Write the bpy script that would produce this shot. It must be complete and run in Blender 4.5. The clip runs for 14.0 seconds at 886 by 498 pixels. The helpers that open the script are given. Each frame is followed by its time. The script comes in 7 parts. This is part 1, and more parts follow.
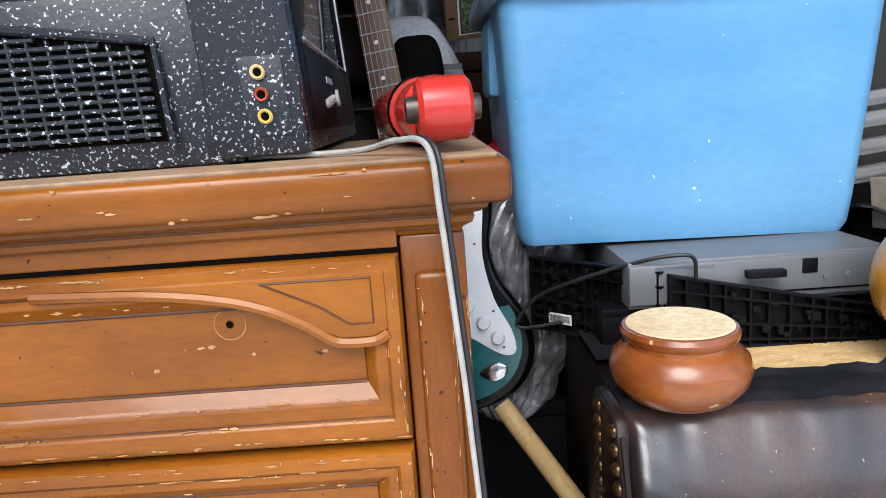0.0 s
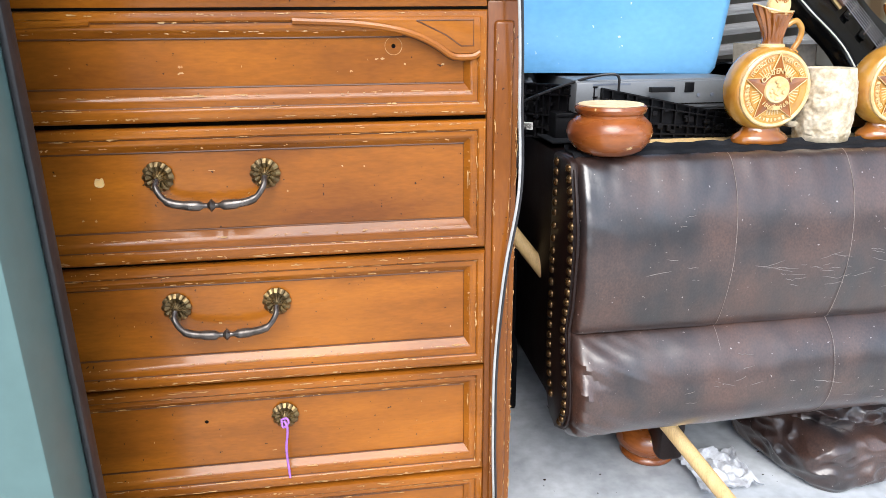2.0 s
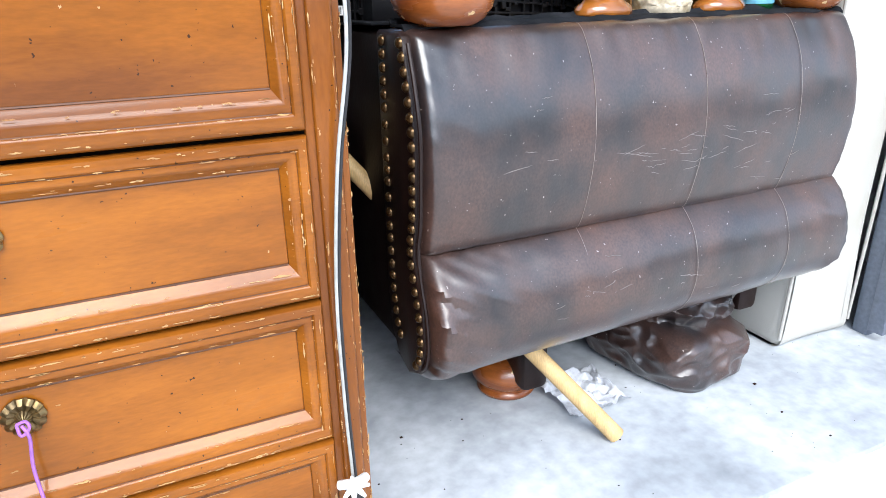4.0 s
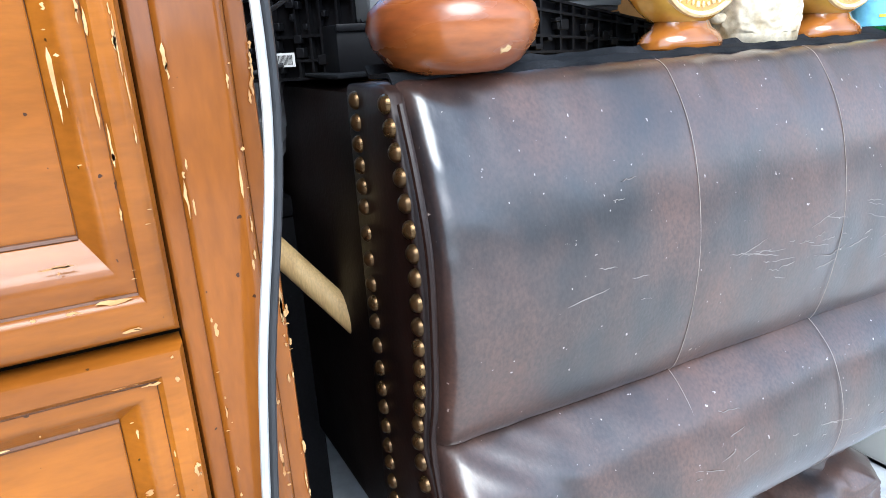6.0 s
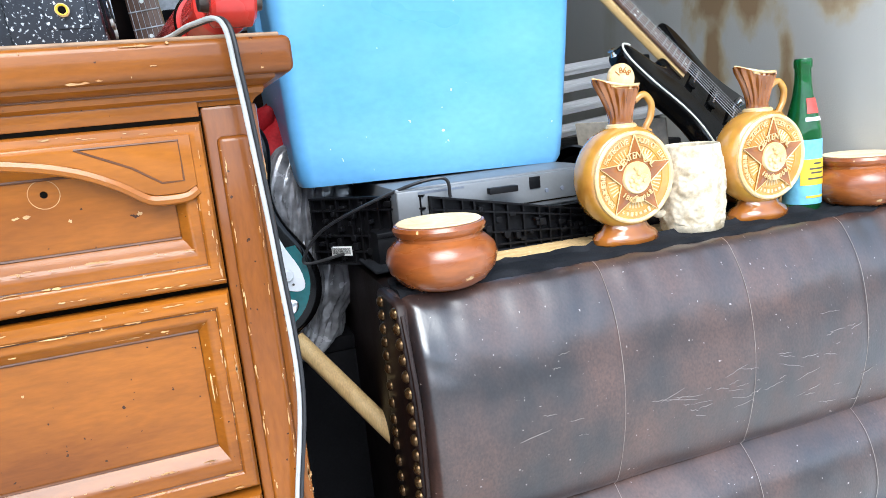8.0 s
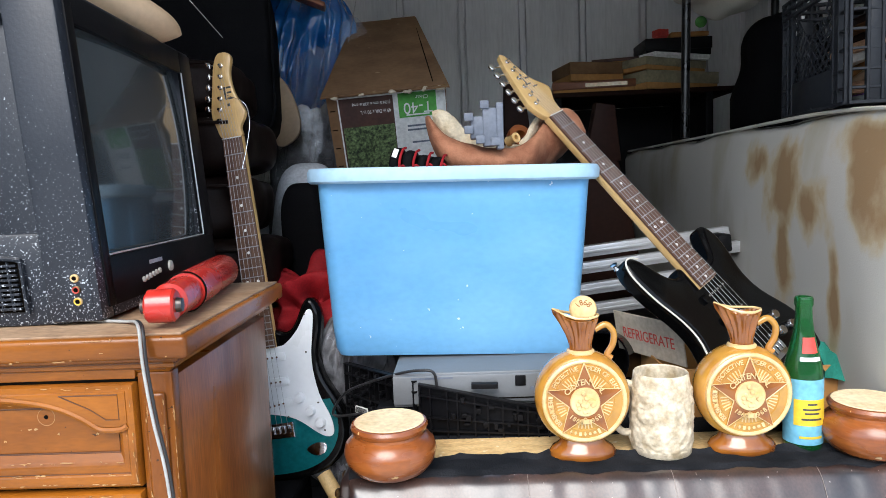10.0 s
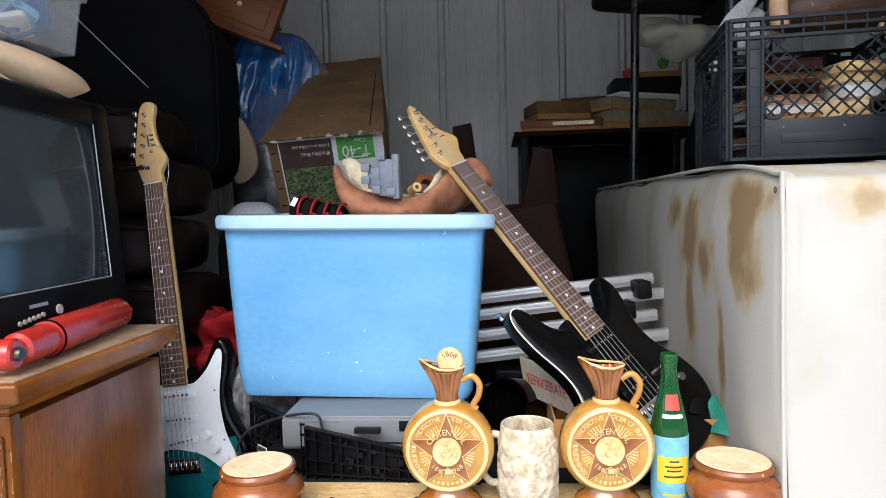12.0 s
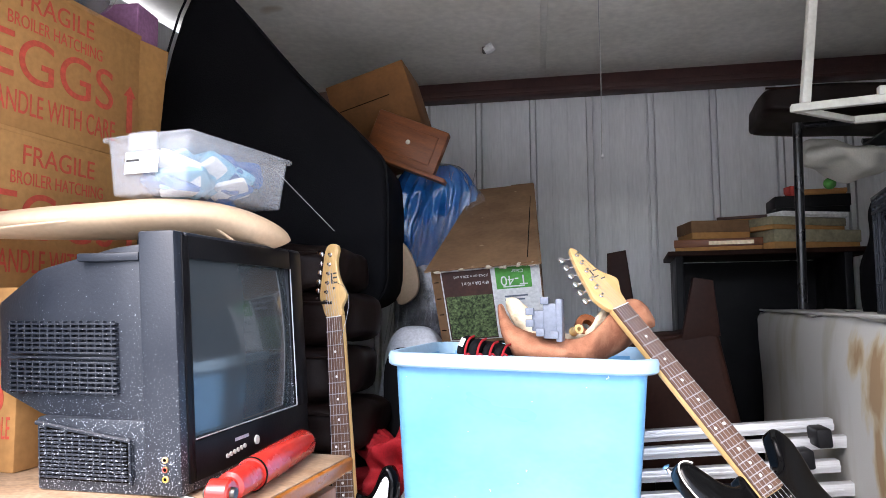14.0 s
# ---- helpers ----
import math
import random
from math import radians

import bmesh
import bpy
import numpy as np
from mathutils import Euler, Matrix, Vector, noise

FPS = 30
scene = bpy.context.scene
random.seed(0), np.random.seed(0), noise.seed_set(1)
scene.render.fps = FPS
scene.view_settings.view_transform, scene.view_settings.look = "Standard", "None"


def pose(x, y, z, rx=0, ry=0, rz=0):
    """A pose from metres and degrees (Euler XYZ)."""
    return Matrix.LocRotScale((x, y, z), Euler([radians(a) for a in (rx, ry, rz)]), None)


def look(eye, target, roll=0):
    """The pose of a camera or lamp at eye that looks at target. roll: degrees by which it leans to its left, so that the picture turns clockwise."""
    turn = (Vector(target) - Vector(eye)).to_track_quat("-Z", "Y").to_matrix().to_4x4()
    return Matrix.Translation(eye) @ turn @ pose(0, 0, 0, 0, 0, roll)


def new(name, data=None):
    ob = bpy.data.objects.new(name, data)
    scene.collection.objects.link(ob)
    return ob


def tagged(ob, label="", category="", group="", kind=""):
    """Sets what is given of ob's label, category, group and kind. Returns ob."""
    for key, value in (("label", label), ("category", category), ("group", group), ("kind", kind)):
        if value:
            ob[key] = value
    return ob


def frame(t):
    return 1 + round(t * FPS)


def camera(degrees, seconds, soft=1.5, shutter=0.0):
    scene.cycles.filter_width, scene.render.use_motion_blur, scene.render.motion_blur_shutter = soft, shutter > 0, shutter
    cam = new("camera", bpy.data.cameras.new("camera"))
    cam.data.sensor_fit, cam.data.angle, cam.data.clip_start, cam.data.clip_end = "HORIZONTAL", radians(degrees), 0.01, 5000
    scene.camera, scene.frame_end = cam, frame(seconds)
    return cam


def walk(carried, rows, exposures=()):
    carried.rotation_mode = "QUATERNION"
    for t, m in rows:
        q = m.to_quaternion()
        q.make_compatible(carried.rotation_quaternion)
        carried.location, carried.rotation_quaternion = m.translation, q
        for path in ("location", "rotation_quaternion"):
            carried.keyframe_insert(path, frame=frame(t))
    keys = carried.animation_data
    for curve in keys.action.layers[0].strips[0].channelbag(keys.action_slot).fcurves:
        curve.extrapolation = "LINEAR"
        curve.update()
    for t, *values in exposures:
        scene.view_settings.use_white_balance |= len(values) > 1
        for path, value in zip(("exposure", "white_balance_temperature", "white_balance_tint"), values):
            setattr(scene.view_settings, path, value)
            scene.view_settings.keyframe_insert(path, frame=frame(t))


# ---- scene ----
cam = camera(66.7, 14.0, soft=0.75)
PATH = [
    (0, (0.035, -0.001, 1.109), (0.017, 1.959, 0.716), -4.1),
    (0.5, (-0.147, -0.093, 1.104), (-0.009, 1.867, 0.731), -3.9),
    (1, (-0.213, -0.173, 1.09), (-0.012, 1.765, 0.639), -2.0),
    (1.5, (-0.21, -0.297, 1.055), (-0.007, 1.627, 0.546), -1.5),
    (2, (-0.187, -0.466, 0.996), (0.073, 1.416, 0.372), -0.5),
    (2.5, (-0.223, -0.543, 0.972), (-0.014, 1.301, 0.227), -1.4),
    (3, (-0.25, -0.489, 0.949), (0.349, 1.279, 0.231), 2.4),
    (3.2, (-0.243, -0.458, 0.926), (0.479, 1.258, 0.194), 2.1),
    (5.3, (-0.03, 0.138, 0.749), (0.773, 1.819, 0.02), -3.4),
    (5.5, (-0.024, 0.154, 0.768), (0.845, 1.801, 0.038), -1.9),
    (6, (-0.018, 0.163, 0.802), (0.845, 1.868, 0.212), -3.5),
    (6.5, (-0.02, 0.134, 0.839), (0.858, 1.845, 0.288), -3.2),
    (7, (-0.007, 0.04, 0.917), (0.86, 1.784, 0.463), -4.2),
    (7.5, (-0.001, -0.073, 0.956), (0.762, 1.709, 0.464), -4.8),
    (8, (-0.004, -0.142, 1.008), (0.626, 1.713, 0.608), -5.6),
    (8.5, (0.038, -0.159, 1.081), (0.507, 1.76, 0.763), -5.9),
    (9, (0.138, -0.238, 1.142), (0.448, 1.714, 0.83), -5.3),
    (9.2, (0.205, -0.27, 1.172), (0.415, 1.703, 0.914), -4.6),
    (11.3, (0.616, -0.435, 1.277), (0.413, 1.548, 1.108), -0.7),
    (11.5, (0.642, -0.421, 1.279), (0.422, 1.56, 1.113), -0.5),
    (12, (0.702, -0.391, 1.294), (0.546, 1.599, 1.174), -1.5),
    (12.5, (0.728, -0.4, 1.334), (0.552, 1.592, 1.318), -1.5),
    (13, (0.714, -0.443, 1.371), (0.464, 1.54, 1.448), -1.6),
    (13.5, (0.673, -0.48, 1.401), (0.246, 1.468, 1.556), -1.8),
    (14, (0.662, -0.467, 1.4), (0.112, 1.449, 1.561), -0.5),
]
EXPOSURES = [(0, 1.35, 6400, 10), (0.5, 1.45, 6400, 10), (1.5, 1.62, 6400, 10), (2.5, 1.68, 6400, 10), (3.2, 1.72, 6300, 10), (5.5, 1.98, 5750, 5), (6.5, 2.08, 5750, 5), (7.5, 2.0, 5850, 6), (9.2, 1.62, 6200, 8), (11.3, 1.48, 6500, 11), (12.5, 1.48, 6500, 12), (13, 1.82, 6500, 15), (13.5, 2.2, 6500, 17), (14, 2.55, 6500, 17)]
walk(cam, [(t, look(eye, target, roll)) for t, eye, target, roll in PATH], EXPOSURES)

# ---- world, sun, exposure ----
world = bpy.data.worlds.new("world")
scene.world = world
world.use_nodes = True
wn, wl = world.node_tree.nodes, world.node_tree.links
sky = wn.new("ShaderNodeTexSky")
sky.sky_type = "NISHITA"
sky.sun_disc = False
sky.sun_elevation, sky.sun_rotation = radians(50), radians(198)
grey = wn.new("ShaderNodeHueSaturation")  # thin cloud takes most of the blue out of the sky
grey.inputs["Saturation"].default_value = 0.58
wl.new(sky.outputs[0], grey.inputs["Color"])
wl.new(grey.outputs[0], wn["Background"].inputs[0])
wn["Background"].inputs[1].default_value = 0.15
sun = new("sun", bpy.data.lights.new("sun", "SUN"))
sun.data.energy, sun.data.angle, sun.data.color = 1.2, radians(40), (1.0, 0.96, 0.9)
sun.matrix_world = look((-0.1, -3.0, 4.0), (0.4, 0.4, 0.6))


# ---- materials ----
def nodes_of(name):
    m = bpy.data.materials.new(name)
    m.use_nodes = True
    t = m.node_tree
    return m, t, t.nodes["Principled BSDF"]


def mat(name, col, col2=None, rough=0.5, metal=0.0, scale=8.0, stretch=(1, 1, 1), fine=90.0, fine_amt=0.15, bump=0.1,
        spots=None, spot_scale=30.0, spot_cut=0.68, spot_soft=0.02, coat=0.0, rough_var=0.1, vary=0.0, detail=4.0, dist=0.004, spec=0.5, spot_rise=0.0, coat_rough=0.15):
    """Two-scale procedural surface: broad blotches, fine grain, optional flecks, bump."""
    m, t, p = nodes_of(name)
    n, l = t.nodes, t.links
    tc = n.new("ShaderNodeTexCoord")
    mp = n.new("ShaderNodeMapping")
    mp.inputs["Scale"].default_value = stretch
    l.new(tc.outputs["Object"], mp.inputs[0])

    def noise_tex(s, d=detail):
        q = n.new("ShaderNodeTexNoise")
        q.inputs["Scale"].default_value, q.inputs["Detail"].default_value = s, d
        l.new(mp.outputs[0], q.inputs["Vector"])
        return q

    def mix(a, b, f):
        q = n.new("ShaderNodeMix")
        q.data_type = "RGBA"
        for sock, v in ((q.inputs[6], a), (q.inputs[7], b)):
            if isinstance(v, tuple):
                sock.default_value = (*v[:3], 1)
            else:
                l.new(v, sock)
        l.new(f, q.inputs[0])
        return q.outputs[2]

    def ramp(src, lo, hi, a=0.0, b=1.0):
        q = n.new("ShaderNodeMapRange")
        q.inputs[1].default_value, q.inputs[2].default_value = lo, hi
        q.inputs[3].default_value, q.inputs[4].default_value = a, b
        l.new(src, q.inputs[0])
        return q.outputs[0]

    big, small = noise_tex(scale), noise_tex(fine, 3)
    c = mix(tuple(col), tuple(col2 or [v * 0.75 for v in col]), ramp(big.outputs[0], 0.35, 0.68))
    dark = mix((1 - fine_amt,) * 3, (1 + fine_amt,) * 3, ramp(small.outputs[0], 0.3, 0.7))
    mul = n.new("ShaderNodeMix")
    mul.data_type, mul.blend_type = "RGBA", "MULTIPLY"
    mul.inputs[0].default_value = 1
    l.new(c, mul.inputs[6])
    l.new(dark, mul.inputs[7])
    c = mul.outputs[2]
    if vary:
        oi = n.new("ShaderNodeObjectInfo")
        hs = n.new("ShaderNodeHueSaturation")
        l.new(ramp(oi.outputs["Random"], 0, 1, 1 - vary, 1 + vary), hs.inputs["Value"])
        l.new(c, hs.inputs["Color"])
        c = hs.outputs[0]
    if spots:
        s = noise_tex(spot_scale, 2)
        l.new(tc.outputs["Object"], s.inputs["Vector"])
        src = s.outputs[0]
        if spot_rise:  # flecks thin out with height
            sp, ma = n.new("ShaderNodeSeparateXYZ"), n.new("ShaderNodeMath")
            ma.operation = "MULTIPLY_ADD"
            ma.inputs[1].default_value = -spot_rise
            l.new(tc.outputs["Object"], sp.inputs[0])
            l.new(sp.outputs[2], ma.inputs[0])
            l.new(src, ma.inputs[2])
            src = ma.outputs[0]
        c = mix(c, tuple(spots), ramp(src, spot_cut, spot_cut + spot_soft))
    l.new(c, p.inputs["Base Color"])
    l.new(ramp(big.outputs[0], 0.3, 0.7, max(0.03, rough - rough_var), min(1, rough + rough_var)), p.inputs["Roughness"])
    p.inputs["Metallic"].default_value = metal
    p.inputs["Specular IOR Level"].default_value = spec
    p.inputs["Coat Weight"].default_value = coat
    p.inputs["Coat Roughness"].default_value = coat_rough
    if bump:
        b = n.new("ShaderNodeBump")
        b.inputs["Strength"].default_value, b.inputs["Distance"].default_value = bump, dist
        l.new(small.outputs[0], b.inputs["Height"])
        l.new(b.outputs[0], p.inputs["Normal"])
    return m


M = {}
M["wood"] = mat("chest_wood", (0.325, 0.104, 0.009), (0.14, 0.04, 0.004), 0.34, 0, 2.6, (1.0, 2.4, 4.5), 75, 0.1, 0.04, (0.035, 0.012, 0.004), 150, 0.735, 0.02, coat=0.46, coat_rough=0.11, rough_var=0.08, detail=6, spec=0.16)
M["wood_up"] = mat("chest_stile_wood", (0.255, 0.079, 0.008), (0.125, 0.035, 0.004), 0.34, 0, 2.6, (4.5, 2.4, 1.0), 75, 0.1, 0.04, (0.035, 0.012, 0.004), 150, 0.725, 0.02, coat=0.46, coat_rough=0.11, rough_var=0.08, detail=6, spec=0.16)
M["wood_side"] = mat("chest_side_wood", (0.27, 0.082, 0.017), (0.17, 0.048, 0.010), 0.35, 0, 3.0, (6, 6, 0.8), 40, 0.25, 0.05, coat=0.25)
M["worn"] = mat("worn_edge_wood", (0.52, 0.33, 0.14), (0.32, 0.14, 0.04), 0.5, 0, 60, (0.5, 1, 2), 120, 0.25, 0.1)
M["dusty_top"] = mat("dusty_top", (0.36, 0.25, 0.16), (0.24, 0.14, 0.075), 0.6, 0, 6, (1, 2, 1), 80, 0.25, 0.1)
M["leather"] = mat("brown_leather", (0.013, 0.0105, 0.0115), (0.062, 0.029, 0.02), 0.4, 0, 8, (1.3, 1, 1), 210, 0.3, 0.2, (0.3, 0.26, 0.24), 140, 0.73, 0.03, coat=0.9, dist=0.0012, rough_var=0.12, spec=0.55, coat_rough=0.23, detail=8)
M["concrete"] = mat("concrete", (0.46, 0.485, 0.51), (0.25, 0.27, 0.29), 0.8, 0, 3.2, (1, 1, 1), 30, 0.14, 0.15, (0.16, 0.16, 0.17), 70, 0.80, 0.05, detail=9)
M["tote"] = mat("blue_plastic", (0.11, 0.335, 0.62), (0.17, 0.42, 0.68), 0.36, 0, 3, (1, 1, 1.6), 60, 0.05, 0.04, (0.6, 0.72, 0.82), 62, 0.745, 0.015)
M["tote_rim"] = mat("pale_blue_plastic", (0.33, 0.53, 0.7), (0.4, 0.58, 0.74), 0.45, 0, 5, fine=60, fine_amt=0.06, bump=0.03)
M["black"] = mat("black_plastic", (0.004, 0.004, 0.005), (0.008, 0.008, 0.009), 0.45, fine=200, bump=0.05, spec=0.12)
M["tv_case"] = mat("speckled_tv_plastic", (0.013, 0.016, 0.023), (0.019, 0.023, 0.031), 0.42, 0, 6, (1, 1, 1), 200, 0.12, 0.08, (0.5, 0.53, 0.57), 360, 0.585, 0.08, spot_rise=0.36, spec=0.4)
M["steel_wall"] = mat("galvanised_wall", (0.82, 0.83, 0.84), (0.74, 0.75, 0.76), 0.5, 0.05, 3, (3, 3, 0.4), 30, 0.06, 0.03)
M["beam"] = mat("red_oxide_beam", (0.06, 0.02, 0.016), (0.045, 0.016, 0.014), 0.6)
M["ceiling"] = mat("ceiling_vinyl", (0.82, 0.8, 0.73), (0.72, 0.7, 0.62), 0.7, 0, 2.5, (1, 1, 1), 30, 0.08, 0.05, (0.4, 0.28, 0.15), 3.0, 0.74, 0.08)
M["jamb"] = mat("green_steel_paint", (0.088, 0.155, 0.15), (0.1, 0.172, 0.168), 0.4, 0, 2, fine=40, fine_amt=0.05, bump=0.03, spots=(0.4, 0.48, 0.48), spot_scale=45, spot_cut=0.79)
M["mattress"] = mat("mattress_cloth", (0.78, 0.76, 0.69), (0.7, 0.67, 0.57), 0.9, 0, 3, (1, 1, 0.6), 200, 0.05, 0.15)
M["card"] = mat("cardboard", (0.43, 0.215, 0.066), (0.37, 0.18, 0.055), 0.85, 0, 4, (1, 1, 1), 60, 0.1, 0.08)
M["card_old"] = mat("old_dusty_cardboard", (0.2, 0.11, 0.05), (0.14, 0.075, 0.035), 0.9, 0, 6, (1, 1, 1), 60, 0.12, 0.12, (0.34, 0.24, 0.14), 22, 0.7, 0.06)
M["card_brown"] = mat("orange_brown_cardboard", (0.2, 0.082, 0.02), (0.12, 0.05, 0.014), 0.85, 0, 5, (1, 1, 1), 60, 0.1, 0.1)


M["foil"] = mat("grey_sheeting", (0.1, 0.1, 0.105), (0.34, 0.34, 0.36), 0.2, 0.35, 22, bump=0.2)
M["card_pale"] = mat("pale_card", (0.55, 0.48, 0.38), (0.45, 0.38, 0.29), 0.8, 0, 9)
M["brass"] = mat("aged_brass", (0.25, 0.17, 0.07), (0.12, 0.09, 0.05), 0.38, 0.85, 40, fine=120, fine_amt=0.3, bump=0.1)
M["iron"] = mat("dark_pull_metal", (0.13, 0.115, 0.105), (0.07, 0.06, 0.052), 0.35, 0.8, 40, fine=120, fine_amt=0.3, bump=0.1)
# near-black: painted shade for gaps, slots and holes, also small dark details
M["gap"] = mat("near_black_and_shade", (0.004, 0.003, 0.002), rough=0.95, spec=0.05)
M["leather_dark"] = mat("dark_brown_leather", (0.012, 0.006, 0.005), (0.02, 0.010, 0.008), 0.38, 0, 8, fine=160, bump=0.12, dist=0.002, spec=0.3)
M["nail"] = mat("tarnished_brass_nail", (0.12, 0.072, 0.03), (0.06, 0.036, 0.018), 0.32, 0.8, 60, fine=120, fine_amt=0.3, bump=0.08)
M["apron"] = mat("pale_concrete", (0.66, 0.65, 0.62), (0.56, 0.55, 0.53), 0.9, 0, 2, (1, 1, 1), 90, 0.12, 0.25, (0.3, 0.29, 0.27), 45, 0.75, 0.05)
M["far_wall"] = mat("tan_render", (0.55, 0.53, 0.49), (0.48, 0.46, 0.42), 0.8, 0, 0.8, (1, 1, 1), 12, 0.1, 0.1)
M["mauve"] = mat("faded_mauve_card", (0.34, 0.16, 0.3), (0.28, 0.13, 0.25), 0.8)
# dark brown for the thin lines along grooves and bead edges
M["groove_brown"] = mat("dark_groove_brown", (0.06, 0.02, 0.006), (0.12, 0.04, 0.01), 0.45)
M["medal"] = mat("dark_medallion_glaze", (0.3, 0.13, 0.03), (0.15, 0.055, 0.012), 0.2, 0, 55, fine=140, fine_amt=0.2, bump=0.05, coat=0.6)
M["stack_leather"] = mat("black_brown_leather", (0.007, 0.004, 0.0035), (0.011, 0.006, 0.005), 0.5, 0, 8, fine=160, bump=0.1, spec=0.12)
M["steel_string"] = mat("dull_steel", (0.35, 0.35, 0.36), (0.28, 0.28, 0.28), 0.45, 0.7)
M["scuff"] = mat("leather_scuff", (0.2, 0.18, 0.17), (0.14, 0.12, 0.11), 0.7)
M["thread"] = mat("brown_thread", (0.3, 0.25, 0.22), rough=0.8)
M["dust_cloth"] = mat("black_dust_cloth", (0.008, 0.009, 0.011), (0.018, 0.019, 0.022), 0.95, 0, 20, fine=300, bump=0.3, spec=0.1)
M["osb"] = mat("raw_board", (0.62, 0.43, 0.2), (0.5, 0.32, 0.13), 0.8, 0, 25, (1, 3, 1), 120, 0.2, 0.2, (0.7, 0.58, 0.36), 40, 0.66, 0.05)
M["pine"] = mat("pale_pine", (0.6, 0.42, 0.19), (0.5, 0.33, 0.14), 0.6, 0, 5, (8, 8, 1), 60, 0.15, 0.1)
M["bun"] = mat("turned_stained_wood", (0.3, 0.088, 0.018), (0.18, 0.045, 0.011), 0.28, 0, 10, (1, 1, 4), 60, 0.15, 0.04, (0.65, 0.45, 0.22), 42, 0.715, 0.015, coat=0.4)
M["raw_end"] = mat("raw_end_grain", (0.76, 0.62, 0.4), (0.62, 0.45, 0.25), 0.85, 0, 18, fine=120, bump=0.15)
M["amber"] = mat("amber_glaze", (0.5, 0.27, 0.045), (0.38, 0.16, 0.022), 0.16, 0, 14, fine=60, fine_amt=0.12, bump=0.03, coat=0.8, coat_rough=0.06)
M["amber_dark"] = mat("brown_glaze", (0.34, 0.115, 0.016), (0.16, 0.045, 0.007), 0.14, 0, 30, fine=60, fine_amt=0.15, bump=0.03, coat=0.8, coat_rough=0.06)
M["cream"] = mat("cream_glaze", (0.74, 0.55, 0.28), (0.6, 0.38, 0.14), 0.25, 0, 30, fine=90, fine_amt=0.15, bump=0.05, coat=0.5)
M["stone"] = mat("bisque_stoneware", (0.66, 0.58, 0.44), (0.36, 0.28, 0.17), 0.5, 0, 55, fine=130, fine_amt=0.2, bump=0.3, dist=0.002)
M["paper_blue"] = mat("blue_label", (0.16, 0.45, 0.62), rough=0.55)
M["paper_yellow"] = mat("yellow_label", (0.75, 0.52, 0.03), rough=0.55)
M["paper_red"] = mat("red_print", (0.62, 0.06, 0.045), rough=0.6)
M["paper_white"] = mat("white_paper", (0.75, 0.75, 0.74), (0.68, 0.68, 0.66), 0.7)
M["paper_green"] = mat("green_print", (0.1, 0.38, 0.07), rough=0.6)
M["print_red"] = mat("carton_red_ink", (0.55, 0.07, 0.04), (0.48, 0.08, 0.04), 0.8, 0, 30)
M["print_dark"] = mat("dark_print", (0.05, 0.025, 0.02), (0.09, 0.04, 0.03), 0.7, 0, 12)
M["foliage_print"] = mat("leafy_print", (0.012, 0.022, 0.008), (0.17, 0.24, 0.1), 0.7, 0, 130, fine=210, fine_amt=0.5, bump=0)
M["red"] = mat("red_paint", (0.5, 0.028, 0.018), (0.42, 0.02, 0.014), 0.25, 0, 8, fine=80, fine_amt=0.1, bump=0.04, coat=0.4)
M["red_cloth"] = mat("red_nylon", (0.33, 0.010, 0.015), (0.2, 0.007, 0.011), 0.75, 0, 14, fine=200, bump=0.15, spec=0.25)
M["chrome"] = mat("chrome", (0.7, 0.7, 0.72), (0.6, 0.6, 0.62), 0.15, 1.0)
M["alu"] = mat("brushed_aluminium", (0.72, 0.73, 0.75), (0.6, 0.61, 0.63), 0.38, 0.55, 6, (0.3, 6, 6), 60, 0.1, 0.05)
M["silver"] = mat("silver_computer_paint", (0.175, 0.185, 0.195), (0.14, 0.148, 0.158), 0.42, 0.2, 3, fine=200, fine_amt=0.03, bump=0.02)
M["maple"] = mat("maple", (0.62, 0.41, 0.17), (0.54, 0.34, 0.13), 0.35, 0, 7, (8, 1, 4), 50, 0.1, 0.02, coat=0.3)
M["rosewood"] = mat("rosewood_board", (0.075, 0.035, 0.022), (0.11, 0.055, 0.032), 0.5, 0, 12, (10, 1, 4), 90, 0.25, 0.05)
M["gloss_black"] = mat("gloss_black_lacquer", (0.002, 0.002, 0.0024), (0.003, 0.003, 0.003), 0.12, bump=0, spec=0.22, rough_var=0.03)
M["teal"] = mat("teal_lacquer", (0.006, 0.12, 0.13), (0.004, 0.09, 0.1), 0.15, coat=0.6, bump=0.01)
M["pickguard"] = mat("white_pickguard", (0.78, 0.8, 0.82), (0.75, 0.77, 0.79), 0.3, fine_amt=0.02, bump=0)
M["pearl"] = mat("pearl_dots", (0.8, 0.8, 0.78), rough=0.3)
M["ivory_plastic"] = mat("ivory_plastic", (0.7, 0.68, 0.6), rough=0.35)
M["suede"] = mat("tan_suede", (0.42, 0.185, 0.1), (0.22, 0.08, 0.04), 0.9, 0, 20, fine=300, fine_amt=0.1, bump=0.2, detail=8)
M["fleece"] = mat("cream_fleece", (0.68, 0.6, 0.45), (0.58, 0.48, 0.32), 1.0, 0, 30, fine=150, fine_amt=0.12, bump=0.45, dist=0.006)
M["grey_part"] = mat("slate_grey_plastic", (0.12, 0.14, 0.18), (0.15, 0.17, 0.21), 0.5, bump=0.05)
M["tan"] = mat("tan_vinyl", (0.6, 0.44, 0.29), (0.53, 0.37, 0.23), 0.5, 0, 5, fine=90, fine_amt=0.06, bump=0.05)
M["black_cloth"] = mat("black_upholstery", (0.005, 0.005, 0.006), (0.008, 0.008, 0.009), 0.8, 0, 6, fine=250, bump=0.2, spec=0.04)
